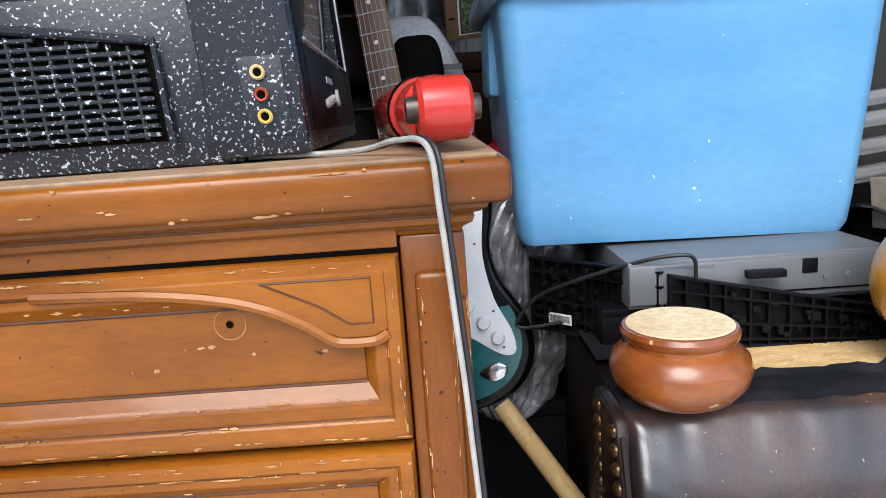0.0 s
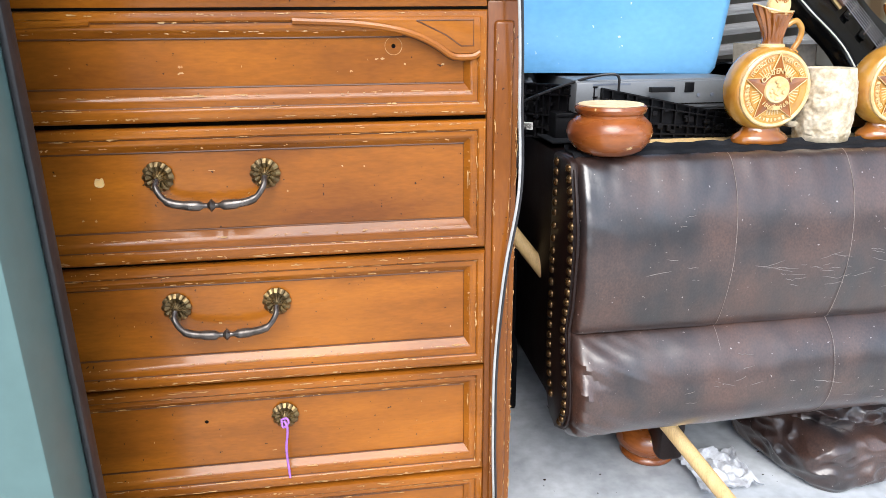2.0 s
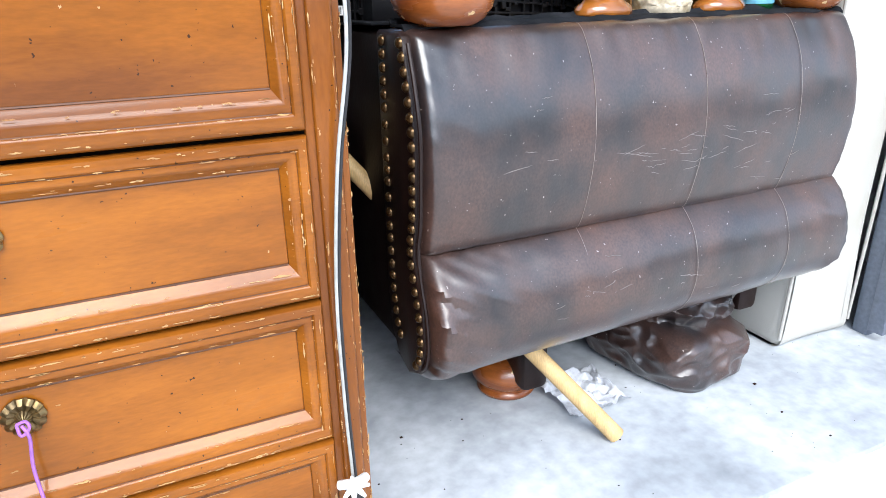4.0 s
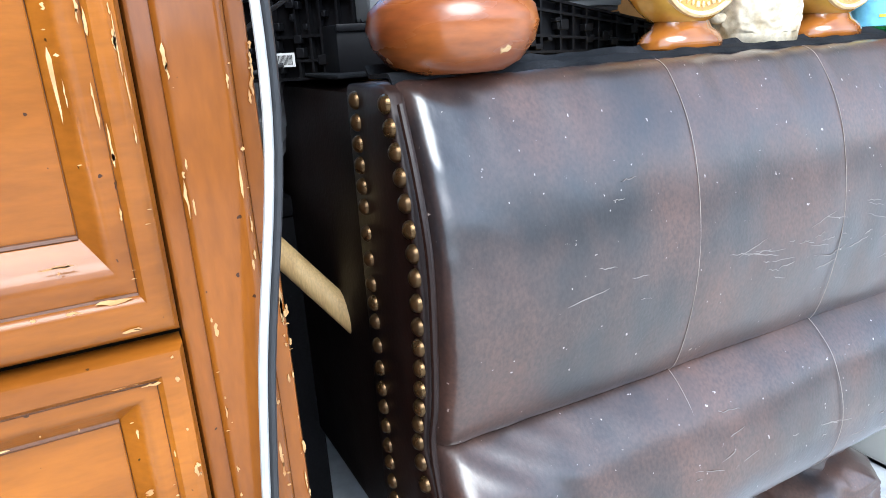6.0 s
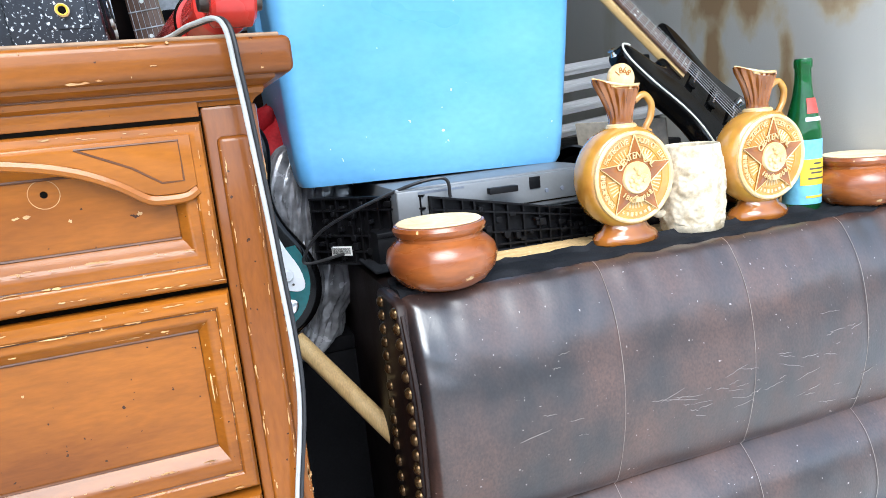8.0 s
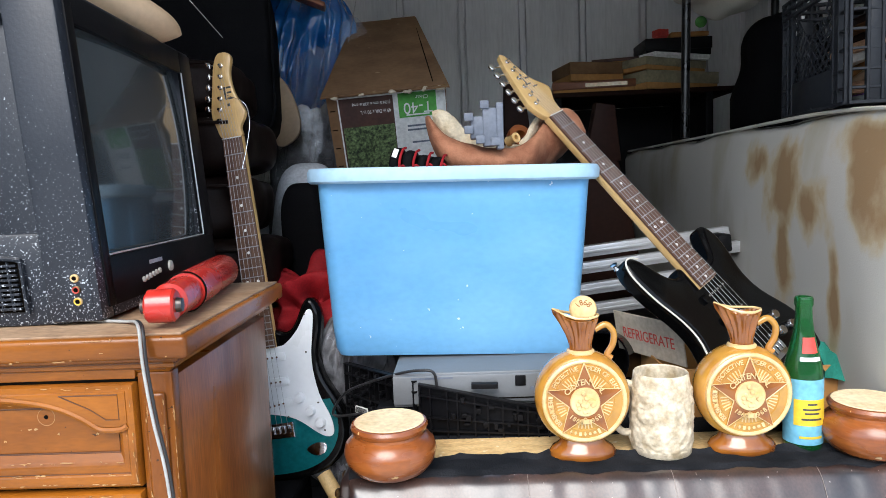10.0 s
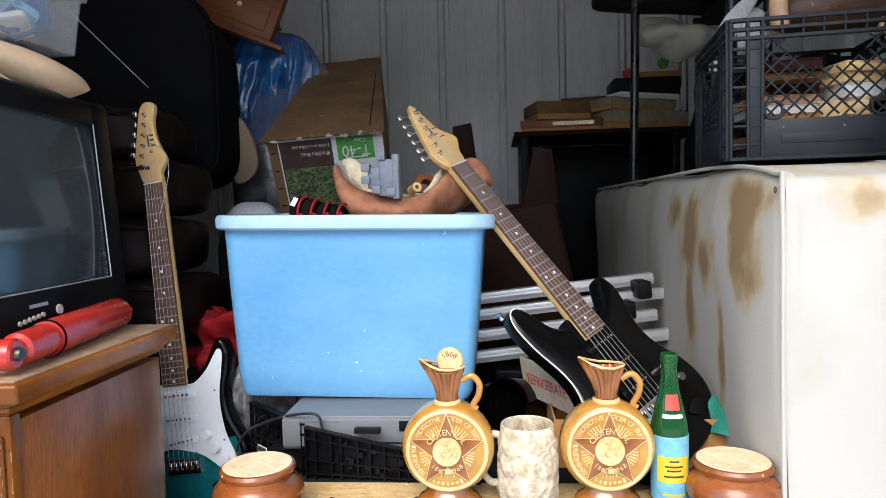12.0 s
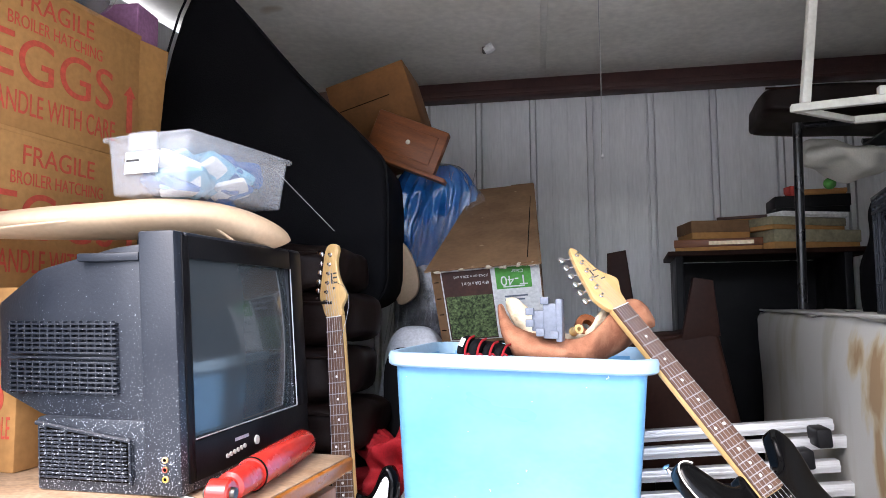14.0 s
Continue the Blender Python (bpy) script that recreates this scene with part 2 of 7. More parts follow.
M["brown_furn"] = mat("brown_furniture", (0.014, 0.005, 0.003), (0.022, 0.008, 0.005), 0.65, 0, 5, fine=80, bump=0.05, spec=0.1)
M["orange_wood"] = mat("orange_wood", (0.21, 0.058, 0.009), (0.13, 0.034, 0.006), 0.5, 0, 5, (1, 4, 8), 50, 0.2, 0.05)
M["blue_sheet"] = mat("blue_plastic_sheet", (0.006, 0.075, 0.28), (0.02, 0.15, 0.42), 0.16, 0, 12, fine=50, bump=0.1, coat=0.6, coat_rough=0.08)
M["white_sack"] = mat("white_sack", (0.6, 0.62, 0.66), (0.5, 0.52, 0.56), 0.6, 0, 8, fine=120, bump=0.15)
M["cord_grey"] = mat("grey_cord", (0.4, 0.4, 0.385), (0.32, 0.32, 0.3), 0.55)
M["cord_black"] = mat("black_cord", (0.02, 0.02, 0.022), rough=0.45)
M["purple"] = mat("purple_string", (0.4, 0.16, 0.55), rough=0.7)
M["white_paint"] = mat("white_enamel", (0.74, 0.73, 0.66), (0.66, 0.65, 0.57), 0.35, 0, 8, fine=70, fine_amt=0.08, bump=0.03, spots=(0.4, 0.3, 0.15), spot_scale=25, spot_cut=0.76)
M["crate"] = mat("grey_crate_plastic", (0.009, 0.011, 0.015), (0.014, 0.017, 0.022), 0.5, 0, 10, fine=120, bump=0.06, spots=(0.25, 0.27, 0.3), spot_scale=60, spot_cut=0.77, spec=0.3)
M["black_metal"] = mat("black_enamel_tube", (0.012, 0.012, 0.013), rough=0.3)
M["monogram"] = mat("brown_coated_canvas", (0.06, 0.028, 0.016), (0.075, 0.036, 0.02), 0.5, 0, 20, spots=(0.2, 0.12, 0.05), spot_scale=70, spot_cut=0.66)
M["green_cloth"] = mat("teal_green_cloth", (0.01, 0.2, 0.15), (0.008, 0.15, 0.11), 0.85, 0, 12, fine=250, bump=0.2)
M["navy"] = mat("royal_blue", (0.012, 0.03, 0.18), rough=0.6)
M["book_green"] = mat("olive_box", (0.3, 0.27, 0.17), (0.19, 0.17, 0.11), 0.7, 0, 14)
M["skin_tan"] = mat("pink_tan_leather", (0.55, 0.33, 0.2), (0.48, 0.27, 0.16), 0.6)
M["stitch_panel"] = mat("plain_bar_ink", (0.05, 0.05, 0.05), rough=0.6)


def stained_mattress():
    """Off-white cloth, faint yellow streaks, and brown water stains near the end of the side panel."""
    m, t, p = nodes_of("stained_mattress_cloth")
    n, l = t.nodes, t.links
    tc = n.new("ShaderNodeTexCoord")

    def noise_of(scale, detail, stretch):
        mp = n.new("ShaderNodeMapping")
        mp.inputs["Scale"].default_value = stretch
        q = n.new("ShaderNodeTexNoise")
        q.inputs["Scale"].default_value, q.inputs["Detail"].default_value = scale, detail
        l.new(tc.outputs["Object"], mp.inputs[0])
        l.new(mp.outputs[0], q.inputs["Vector"])
        return q

    def math_node(op, a, b):
        q = n.new("ShaderNodeMath")
        q.operation = op
        for sock, v in zip(q.inputs, (a, b)):
            if isinstance(v, float):
                sock.default_value = v
            else:
                l.new(v, sock)
        return q.outputs[0]

    def blend(a, b, f):
        q = n.new("ShaderNodeMix")
        q.data_type = "RGBA"
        for sock, v in ((q.inputs[6], a), (q.inputs[7], b)):
            if isinstance(v, tuple):
                sock.default_value = (*v, 1)
            else:
                l.new(v, sock)
        l.new(f, q.inputs[0])
        return q.outputs[2]

    def span(src, lo, hi, top=1.0):
        q = n.new("ShaderNodeMapRange")
        q.inputs[1].default_value, q.inputs[2].default_value = lo, hi
        q.inputs[3].default_value, q.inputs[4].default_value = 0.0, top
        l.new(src, q.inputs[0])
        return q.outputs[0]

    streak, rag, weave = noise_of(2.4, 6, (1, 2.2, 0.9)), noise_of(11.0, 7, (1, 1.3, 0.9)), noise_of(350, 2, (1, 1, 1))
    c = blend((0.45, 0.435, 0.395), (0.34, 0.3, 0.21), span(streak.outputs[0], 0.52, 0.75))
    field = None
    for y, z, ry, rz in ((0.12, 1.235, 0.055, 0.1), (0.13, 1.3, 0.09, 0.035), (0.44, 1.215, 0.075, 0.085), (0.45, 1.06, 0.03, 0.13), (0.33, 1.17, 0.06, 0.05), (0.6, 1.27, 0.05, 0.04), (0.24, 0.98, 0.02, 0.08)):
        mp = n.new("ShaderNodeMapping")
        mp.vector_type = "POINT"
        mp.inputs["Scale"].default_value = (0.5, 1 / ry, 1 / rz)
        mp.inputs["Location"].default_value = (0, -y / ry, -z / rz)
        l.new(tc.outputs["Object"], mp.inputs[0])
        ln = n.new("ShaderNodeVectorMath")
        ln.operation = "LENGTH"
        l.new(mp.outputs[0], ln.inputs[0])
        field = ln.outputs["Value"] if field is None else math_node("MINIMUM", field, ln.outputs["Value"])
    stain = math_node("SUBTRACT", math_node("MULTIPLY", rag.outputs[0], 2.9), field)
    c = blend(c, (0.42, 0.3, 0.13), span(stain, -0.1, 0.5, 0.65))
    c = blend(c, (0.22, 0.115, 0.04), span(stain, 0.35, 1.0, 0.75))
    l.new(c, p.inputs["Base Color"])
    p.inputs["Roughness"].default_value = 0.9
    bp = n.new("ShaderNodeBump")
    bp.inputs["Strength"].default_value, bp.inputs["Distance"].default_value = 0.25, 0.002
    l.new(weave.outputs[0], bp.inputs["Height"])
    l.new(bp.outputs[0], p.inputs["Normal"])
    return m


def glassy(name, col, rough=0.05, trans=1.0, ior=1.45, alpha=1.0):
    m, t, p = nodes_of(name)
    p.inputs["Base Color"].default_value = (*col, 1)
    p.inputs["Roughness"].default_value = rough
    p.inputs["Transmission Weight"].default_value = trans
    p.inputs["IOR"].default_value = ior
    p.inputs["Alpha"].default_value = alpha
    return m


M["stained"] = stained_mattress()
M["bottle"] = glassy("green_bottle_glass", (0.03, 0.32, 0.08), 0.05, 0.85)
M["clear"] = glassy("cloudy_clear_plastic", (0.85, 0.88, 0.92), 0.2, 0.3, 1.2, 0.22)
M["film"] = glassy("clear_film", (0.8, 0.8, 0.82), 0.15, 0.5, 1.1, 0.25)
M["screen"] = mat("tv_screen_glass", (0.045, 0.056, 0.062), (0.048, 0.059, 0.065), 0.12, bump=0, coat=0.6, rough_var=0.02, coat_rough=0.05, fine_amt=0.01)


# ---- mesh helpers ----
def part(name, bm, material, parent=None, label="", smooth=True, m=None):
    me = bpy.data.meshes.new(name)
    bm.normal_update()
    bm.to_mesh(me)
    bm.free()
    me.materials.append(material)
    if smooth:
        me.shade_smooth()
        me.set_sharp_from_angle(angle=radians(38))
    ob = new(name, me)
    if m is not None:
        ob.matrix_basis = m
    ob.parent = parent
    if label:
        ob["label"] = label
    return ob


def thing(name, m, label, category, group="", kind=""):
    return tagged_at(new(name), m, label, category, group, kind)


def tagged_at(ob, m, label, category, group="", kind=""):
    ob.matrix_basis = m
    return tagged(ob, label, category, group, kind)


def box(x0, x1, y0, y1, z0, z1, bev=0.0, seg=2, bm=None, m=None):
    out = bm or bmesh.new()
    b = bmesh.new()
    bmesh.ops.create_cube(b, size=1)
    for v in b.verts:
        v.co = Vector(((x0 + x1) / 2 + v.co.x * (x1 - x0), (y0 + y1) / 2 + v.co.y * (y1 - y0), (z0 + z1) / 2 + v.co.z * (z1 - z0)))
    if bev:
        bmesh.ops.bevel(b, geom=b.edges[:], offset=bev, segments=seg, profile=0.5, affect="EDGES")
    return join(out, b, m)


def join(out, b, m=None):
    if m is not None:
        bmesh.ops.transform(b, matrix=m, verts=b.verts)
    me = bpy.data.meshes.new("tmp")
    b.to_mesh(me)
    b.free()
    out.from_mesh(me)
    bpy.data.meshes.remove(me)
    return out


def lathe(profile, seg=32, bm=None, m=None, squash=1.0):
    """Turns (radius, z) rows about z."""
    out = bm or bmesh.new()
    b = bmesh.new()
    rings = []
    for r, z in profile:
        if r < 1e-5:
            rings.append([b.verts.new((0, 0, z))])
        else:
            rings.append([b.verts.new((r * math.cos(a), r * squash * math.sin(a), z)) for a in [2 * math.pi * i / seg for i in range(seg)]])
    for p, q in zip(rings, rings[1:]):
        for i in range(seg):
            j = (i + 1) % seg
            f = [p[i % len(p)], p[j % len(p)], q[j % len(q)], q[i % len(q)]]
            f = list(dict.fromkeys(f))
            if len(f) > 2:
                b.faces.new(f)
    bmesh.ops.recalc_face_normals(b, faces=b.faces)
    return join(out, b, m)


def smooth_path(pts, n=6):
    """Catmull-Rom through pts."""
    pts = [Vector(p) for p in pts]
    e = [pts[0] * 2 - pts[1], *pts, pts[-1] * 2 - pts[-2]]
    out = []
    for a, b, c, d in zip(e, e[1:], e[2:], e[3:]):
        for i in range(n):
            t = i / n
            out.append(0.5 * (2 * b + (c - a) * t + (2 * a - 5 * b + 4 * c - d) * t * t + (3 * b - 3 * c + d - a) * t ** 3))
    return out + [pts[-1]]


def tube(pts, r, seg=8, bm=None, flat=1.0, m=None):
    """A swept round or flattened bar along pts; r may be a list."""
    out = bm or bmesh.new()
    b = bmesh.new()
    pts = [Vector(p) for p in pts]
    rs = r if isinstance(r, (list, tuple)) else [r] * len(pts)
    up, rings = None, []
    for i, p in enumerate(pts):
        d = (pts[min(i + 1, len(pts) - 1)] - pts[max(i - 1, 0)]).normalized()
        if up is None:
            up = d.orthogonal().normalized()
        up = (up - d * up.dot(d)).normalized()
        s = d.cross(up)
        rings.append([b.verts.new(p + rs[i] * (math.cos(a) * s * flat + math.sin(a) * up)) for a in [2 * math.pi * k / seg for k in range(seg)]])
    for p, q in zip(rings, rings[1:]):
        for i in range(seg):
            b.faces.new((p[i], p[(i + 1) % seg], q[(i + 1) % seg], q[i]))
    b.faces.new(rings[0][::-1])
    b.faces.new(rings[-1])
    bmesh.ops.recalc_face_normals(b, faces=b.faces)
    return join(out, b, m)


def prism(outline, z0, z1, bev=0.0, seg=2, bm=None, m=None):
    """A flat outline (x, y) raised from z0 to z1, rims rounded."""
    out = bm or bmesh.new()
    b = bmesh.new()
    lo = [b.verts.new((x, y, z0)) for x, y in outline]
    hi = [b.verts.new((x, y, z1)) for x, y in outline]
    k = len(lo)
    f0, f1 = b.faces.new(lo[::-1]), b.faces.new(hi)
    for i in range(k):
        b.faces.new((lo[i], lo[(i + 1) % k], hi[(i + 1) % k], hi[i]))
    bmesh.ops.recalc_face_normals(b, faces=b.faces)
    if bev:
        bmesh.ops.bevel(b, geom=list(f0.edges) + list(f1.edges), offset=bev, segments=seg, profile=0.5, affect="EDGES")
    return join(out, b, m)


def rings_panel(w, h, rings, bm=None, m=None):
    """Nested rectangles (inset, height) in the plane x, z with height towards -y; closes with a flat field."""
    out = bm or bmesh.new()
    b = bmesh.new()
    loops = [[b.verts.new((sx * (w / 2 - i), -d, sz * (h / 2 - i))) for sx, sz in ((-1, -1), (1, -1), (1, 1), (-1, 1))] for i, d in rings]
    for p, q in zip(loops, loops[1:]):
        for k in range(4):
            b.faces.new((p[k], p[(k + 1) % 4], q[(k + 1) % 4], q[k]))
    b.faces.new(loops[-1])
    return join(out, b, m)


def pillow(sx, sy, sz, n=3.0, seed=0, lump=0.0, cuts=14, bm=None, m=None, freq=5.0):
    """A soft rounded block (superellipsoid) with uneven surface."""
    out = bm or bmesh.new()
    b = bmesh.new()
    bmesh.ops.create_cube(b, size=2)
    bmesh.ops.subdivide_edges(b, edges=b.edges[:], cuts=cuts, use_grid_fill=True)
    for v in b.verts:
        c = v.co
        k = (abs(c.x) ** n + abs(c.y) ** n + abs(c.z) ** n) ** (1 / n)
        c = c / k
        p = Vector((c.x * sx / 2, c.y * sy / 2, c.z * sz / 2))
        if lump:
            p += c.normalized() * lump * noise.noise(p * freq + Vector((seed * 7.3, seed, 3)))
        v.co = p
    return join(out, b, m)


def creased(bm, depth, runs, seed, rise=3.5, m=None):
    """Sharp folds pressed into a soft bundle, upright where rise is small."""
    for v in bm.verts:
        a = math.atan2(v.co.y, v.co.x)
        q = Vector((math.cos(a) * runs, math.sin(a) * runs, v.co.z * rise + seed))
        k = 1 + depth * (0.5 - 2.2 * abs(noise.noise(q))) + 0.4 * depth * (0.5 - 2.2 * abs(noise.noise(q * 2.6)))
        v.co.x *= k
        v.co.y *= k
    if m is not None:
        bmesh.ops.transform(bm, matrix=m, verts=bm.verts)
    return bm


def T(x, y, z):
    return Matrix.Translation((x, y, z))


def text_bm(s, h, w=None, ex=0.0008, m=None, bm=None):
    """Raised lettering in the plane x, y, centred, h high and w wide."""
    c = bpy.data.curves.new("tmp_text", "FONT")
    c.body, c.align_x, c.align_y = s, "CENTER", "CENTER"
    ob = new("tmp_text", c)
    me = bpy.data.meshes.new_from_object(ob.evaluated_get(bpy.context.evaluated_depsgraph_get()))
    b = bmesh.new()
    b.from_mesh(me)
    for d, coll in ((ob, bpy.data.objects), (c, bpy.data.curves), (me, bpy.data.meshes)):
        coll.remove(d)
    xs, ys = [v.co.x for v in b.verts], [v.co.y for v in b.verts]
    sx, sy = (max(xs) - min(xs)), (max(ys) - min(ys))
    k = h / sy
    kx = w / sx if w else k
    for v in b.verts:
        v.co = Vector(((v.co.x - (max(xs) + min(xs)) / 2) * kx, (v.co.y - (max(ys) + min(ys)) / 2) * k, 0))
    r = bmesh.ops.extrude_face_region(b, geom=b.faces[:])
    bmesh.ops.translate(b, vec=(0, 0, ex), verts=[g for g in r["geom"] if isinstance(g, bmesh.types.BMVert)])
    bmesh.ops.recalc_face_normals(b, faces=b.faces)
    return join(bm or bmesh.new(), b, m)


FRONT = pose(0, 0, 0, 90, 0, 0)  # a flat drawing stood up, facing -y
EAST = Matrix(((0, 0, 1, 0), (1, 0, 0, 0), (0, 1, 0, 0), (0, 0, 0, 1)))  # a flat drawing stood up, facing +x


def curve_outline(pts, n=6):
    """A closed smooth outline through pts."""
    k, out = len(pts), []
    for i in range(k):
        a, b, c, d = (Vector((*pts[(i + j) % k], 0)) for j in (-1, 0, 1, 2))
        for q in range(n):
            t = q / n
            v = 0.5 * (2 * b + (c - a) * t + (2 * a - 5 * b + 4 * c - d) * t * t + (3 * b - 3 * c + d - a) * t ** 3)
            out.append((v.x, v.y))
    return out


# ---- the storage unit ----
BACK, LEFT, RIGHT, TOP = 3.1, -1.25, 1.85, 2.59
LEAN_M = T(0.5, 0, 0) @ pose(0, 0, 0, 0, 1.9, 0) @ T(-0.5, 0, 0)
tagged(part("floor", box(-1.4, 2.0, 0.375, 3.3, -0.12, 0.0, 0.004), M["concrete"]), "grey stained concrete floor slab of the storage unit", "floor", kind="structure")
tagged(part("ground", box(-60, 60, -80, 80, -0.2, -0.012), M["apron"]), "pale concrete apron outside the unit", "ground", kind="structure")


def ribbed_wall(name, w, h, m, label):
    """Sheet steel with pairs of upright ribs 0.3 m apart and shallow flutes between, along x, facing -y."""
    prof = []
    x = -0.02
    while x < w:
        for dx, d in ((0, 0), (0.002, 0.022), (0.011, 0.022), (0.013, -0.018), (0.033, -0.018), (0.035, 0.022), (0.044, 0.022), (0.046, 0), (0.115, 0), (0.12, -0.0012), (0.14, -0.0012), (0.145, 0), (0.2, 0), (0.205, -0.0012), (0.225, -0.0012), (0.23, 0)):
            prof.append((x + dx, d))
        x += 0.3
    bm = bmesh.new()
    f = [[bm.verts.new((px, d, z)) for px, d in prof] for z in (0, h)]
    b = [[bm.verts.new((px, 0.03, z)) for px, d in prof] for z in (0, h)]
    for i in range(len(prof) - 1):
        bm.faces.new((f[0][i], f[0][i + 1], f[1][i + 1], f[1][i]))
        bm.faces.new((b[0][i + 1], b[0][i], b[1][i], b[1][i + 1]))
    return tagged(part(name, bm, M["steel_wall"], m=m, smooth=False), label, "wall", kind="structure")


ribbed_wall("wall_back", 3.2, 2.6, T(-1.35, BACK, 0), "ribbed galvanised steel back wall, pale and dusty")
ribbed_wall("wall_left", 2.9, 2.6, T(LEFT, 0.28, 0) @ pose(0, 0, 0, 0, 0, 90), "ribbed galvanised steel partition wall")
ribbed_wall("wall_right", 2.9, 2.6, T(RIGHT, BACK, 0) @ pose(0, 0, 0, 0, 0, -90), "ribbed galvanised steel partition wall")
tagged(part("ceiling", box(-1.5, 2.1, 0.2, 3.3, TOP, TOP + 0.06), M["ceiling"], m=LEAN_M), "stained off-white insulated ceiling", "ceiling", kind="structure")
bm = box(-1.3, 1.95, BACK - 0.12, BACK - 0.018, TOP - 0.115, TOP - 0.1, 0.002)
box(-1.3, 1.95, BACK - 0.04, BACK - 0.025, TOP - 0.1, TOP, 0.002, bm=bm)
box(-1.3, 1.95, BACK - 0.12, BACK - 0.107, TOP - 0.1, TOP - 0.075, 0.002, bm=bm)
tagged(part("trim", bm, M["beam"], m=LEAN_M), "dark red oxide steel channel under the ceiling", "beam", kind="structure")
tagged(part("trim", box(0.14, 0.17, 0.3, BACK - 0.12, TOP - 0.012, TOP - 0.001, 0.004), M["ceiling"], m=LEAN_M @ T(0.42, 0, 0) @ pose(0, 0, 0, 0, 0, 8.0) @ T(-0.02, 0, 0)), "taped seam strip across the ceiling sheet", "seam", kind="structure")
# unseen wall, added so that reflections near the horizon turn darker
bm = box(-30, 30, -12.4, -12.0, -0.012, 2.9, 0.01)
box(-30, 30, -12.5, -11.8, 2.9, 3.05, 0.01, bm=bm)
tagged(part("wall_opposite", bm, M["far_wall"]), "plain unseen wall added behind the camera to darken low reflections", "wall", kind="structure")
# out-of-view header, added to block high skylight from the interior
tagged(part("wall_front", box(-1.4, 2.0, 0.2, 0.3, 2.2, 2.66), M["steel_wall"]), "unseen steel header added to cut skylight on the ceiling and back", "wall", kind="structure")
tagged(part("door_jamb", box(-1.4, -0.525, 0.2, 0.31, 0, 2.2, 0.003), M["jamb"]), "grey-green painted steel door jamb with scratches", "door jamb", kind="structure")
tagged(part("trim", box(-0.5246, -0.5165, 0.285, 0.308, 0.0, 2.2, 0.003), M["cord_black"]), "black rubber strip along the jamb edge", "rubber strip", kind="structure")
bm = box(1.41, 2.0, 0.66, 0.7, 0, 2.2, 0.003)
box(1.402, 1.42, 0.62, 0.66, 0.02, 2.2, 0.003, bm=bm)
tagged(part("door_jamb", bm, M["grey_part"]), "dark grey steel door jamb with a rubber edge", "door jamb", kind="structure")

socket = thing("lamp_socket", T(0.055, 2.52, 2.588), "white plastic lamp socket hanging from the ceiling", "lamp socket")
part("socket", lathe([(0, 0), (0.022, 0), (0.024, -0.02), (0.018, -0.045), (0, -0.045)], 16, m=pose(0, 0, 0, 0, 60, 0)), M["paper_white"], socket)
part("bracket", box(-0.05, -0.015, -0.012, 0.012, -0.03, 0.0, 0.003), M["iron"], socket)
pull = thing("pull_string", T(0.555, 2.05, 2.58), "thin white pull string with a knot at its end", "string")
part("string", tube([(0.0, 0, 0.0), (0.002, 0, -0.35), (-0.002, 0, -0.64)], 0.0016, 6), M["cord_grey"], pull)
part("knot", lathe([(0, -0.654), (0.006, -0.646), (0.005, -0.64), (0, -0.632)], 8), M["paper_white"], pull)


# ---- chest of drawers ----
def rosette(parent, x, z, y=-0.012):
    bm = bmesh.new()
    n = 48
    rings = []
    for r, d in ((0.0205, 0.0), (0.0205, 0.002), (0.015, 0.006), (0.008, 0.0032), (0.006, 0.007), (0.0026, 0.0095)):
        ring = []
        for i in range(n):
            a = 2 * math.pi * i / n
            petal = abs(math.cos(6 * a))
            ring.append(bm.verts.new(((r * (1 - (0.1 * (1 - petal) if r > 0.012 else 0))) * math.cos(a), -(d - (0.0025 * (1 - petal) ** 2 if 0.0035 < r < 0.021 else 0)), r * math.sin(a))))
        rings.append(ring)
    for p, q in zip(rings, rings[1:]):
        for i in range(n):
            bm.faces.new((p[i], p[(i + 1) % n], q[(i + 1) % n], q[i]))
    bm.faces.new(rings[-1])
    bmesh.ops.recalc_face_normals(bm, faces=bm.faces)
    bmesh.ops.translate(bm, vec=(x, y, z), verts=bm.verts)
    return part("rosette", bm, M["brass"], parent, "aged brass flower rosette")


def pull_handle(parent, xc, z):
    for s in (-1, 1):
        rosette(parent, xc + s * 0.069, z, 0.0)
    pts = smooth_path([(xc - 0.069, -0.012, z - 0.002), (xc - 0.068, -0.022, z - 0.012), (xc - 0.055, -0.026, z - 0.028), (xc - 0.03, -0.026, z - 0.034), (xc, -0.026, z - 0.035),
                       (xc + 0.03, -0.026, z - 0.034), (xc + 0.055, -0.026, z - 0.028), (xc + 0.068, -0.022, z - 0.012), (xc + 0.069, -0.012, z - 0.002)], 6)
    rs = []
    for p in pts:
        d = abs(p.x - xc)
        rs.append(0.0088 if d < 0.004 else 0.0035 if d < 0.011 else 0.0068 if d < 0.03 else 0.0056 if d < 0.055 else 0.004)
    part("bail", tube(pts, rs, 10), M["iron"], parent, "curved dark metal bail")


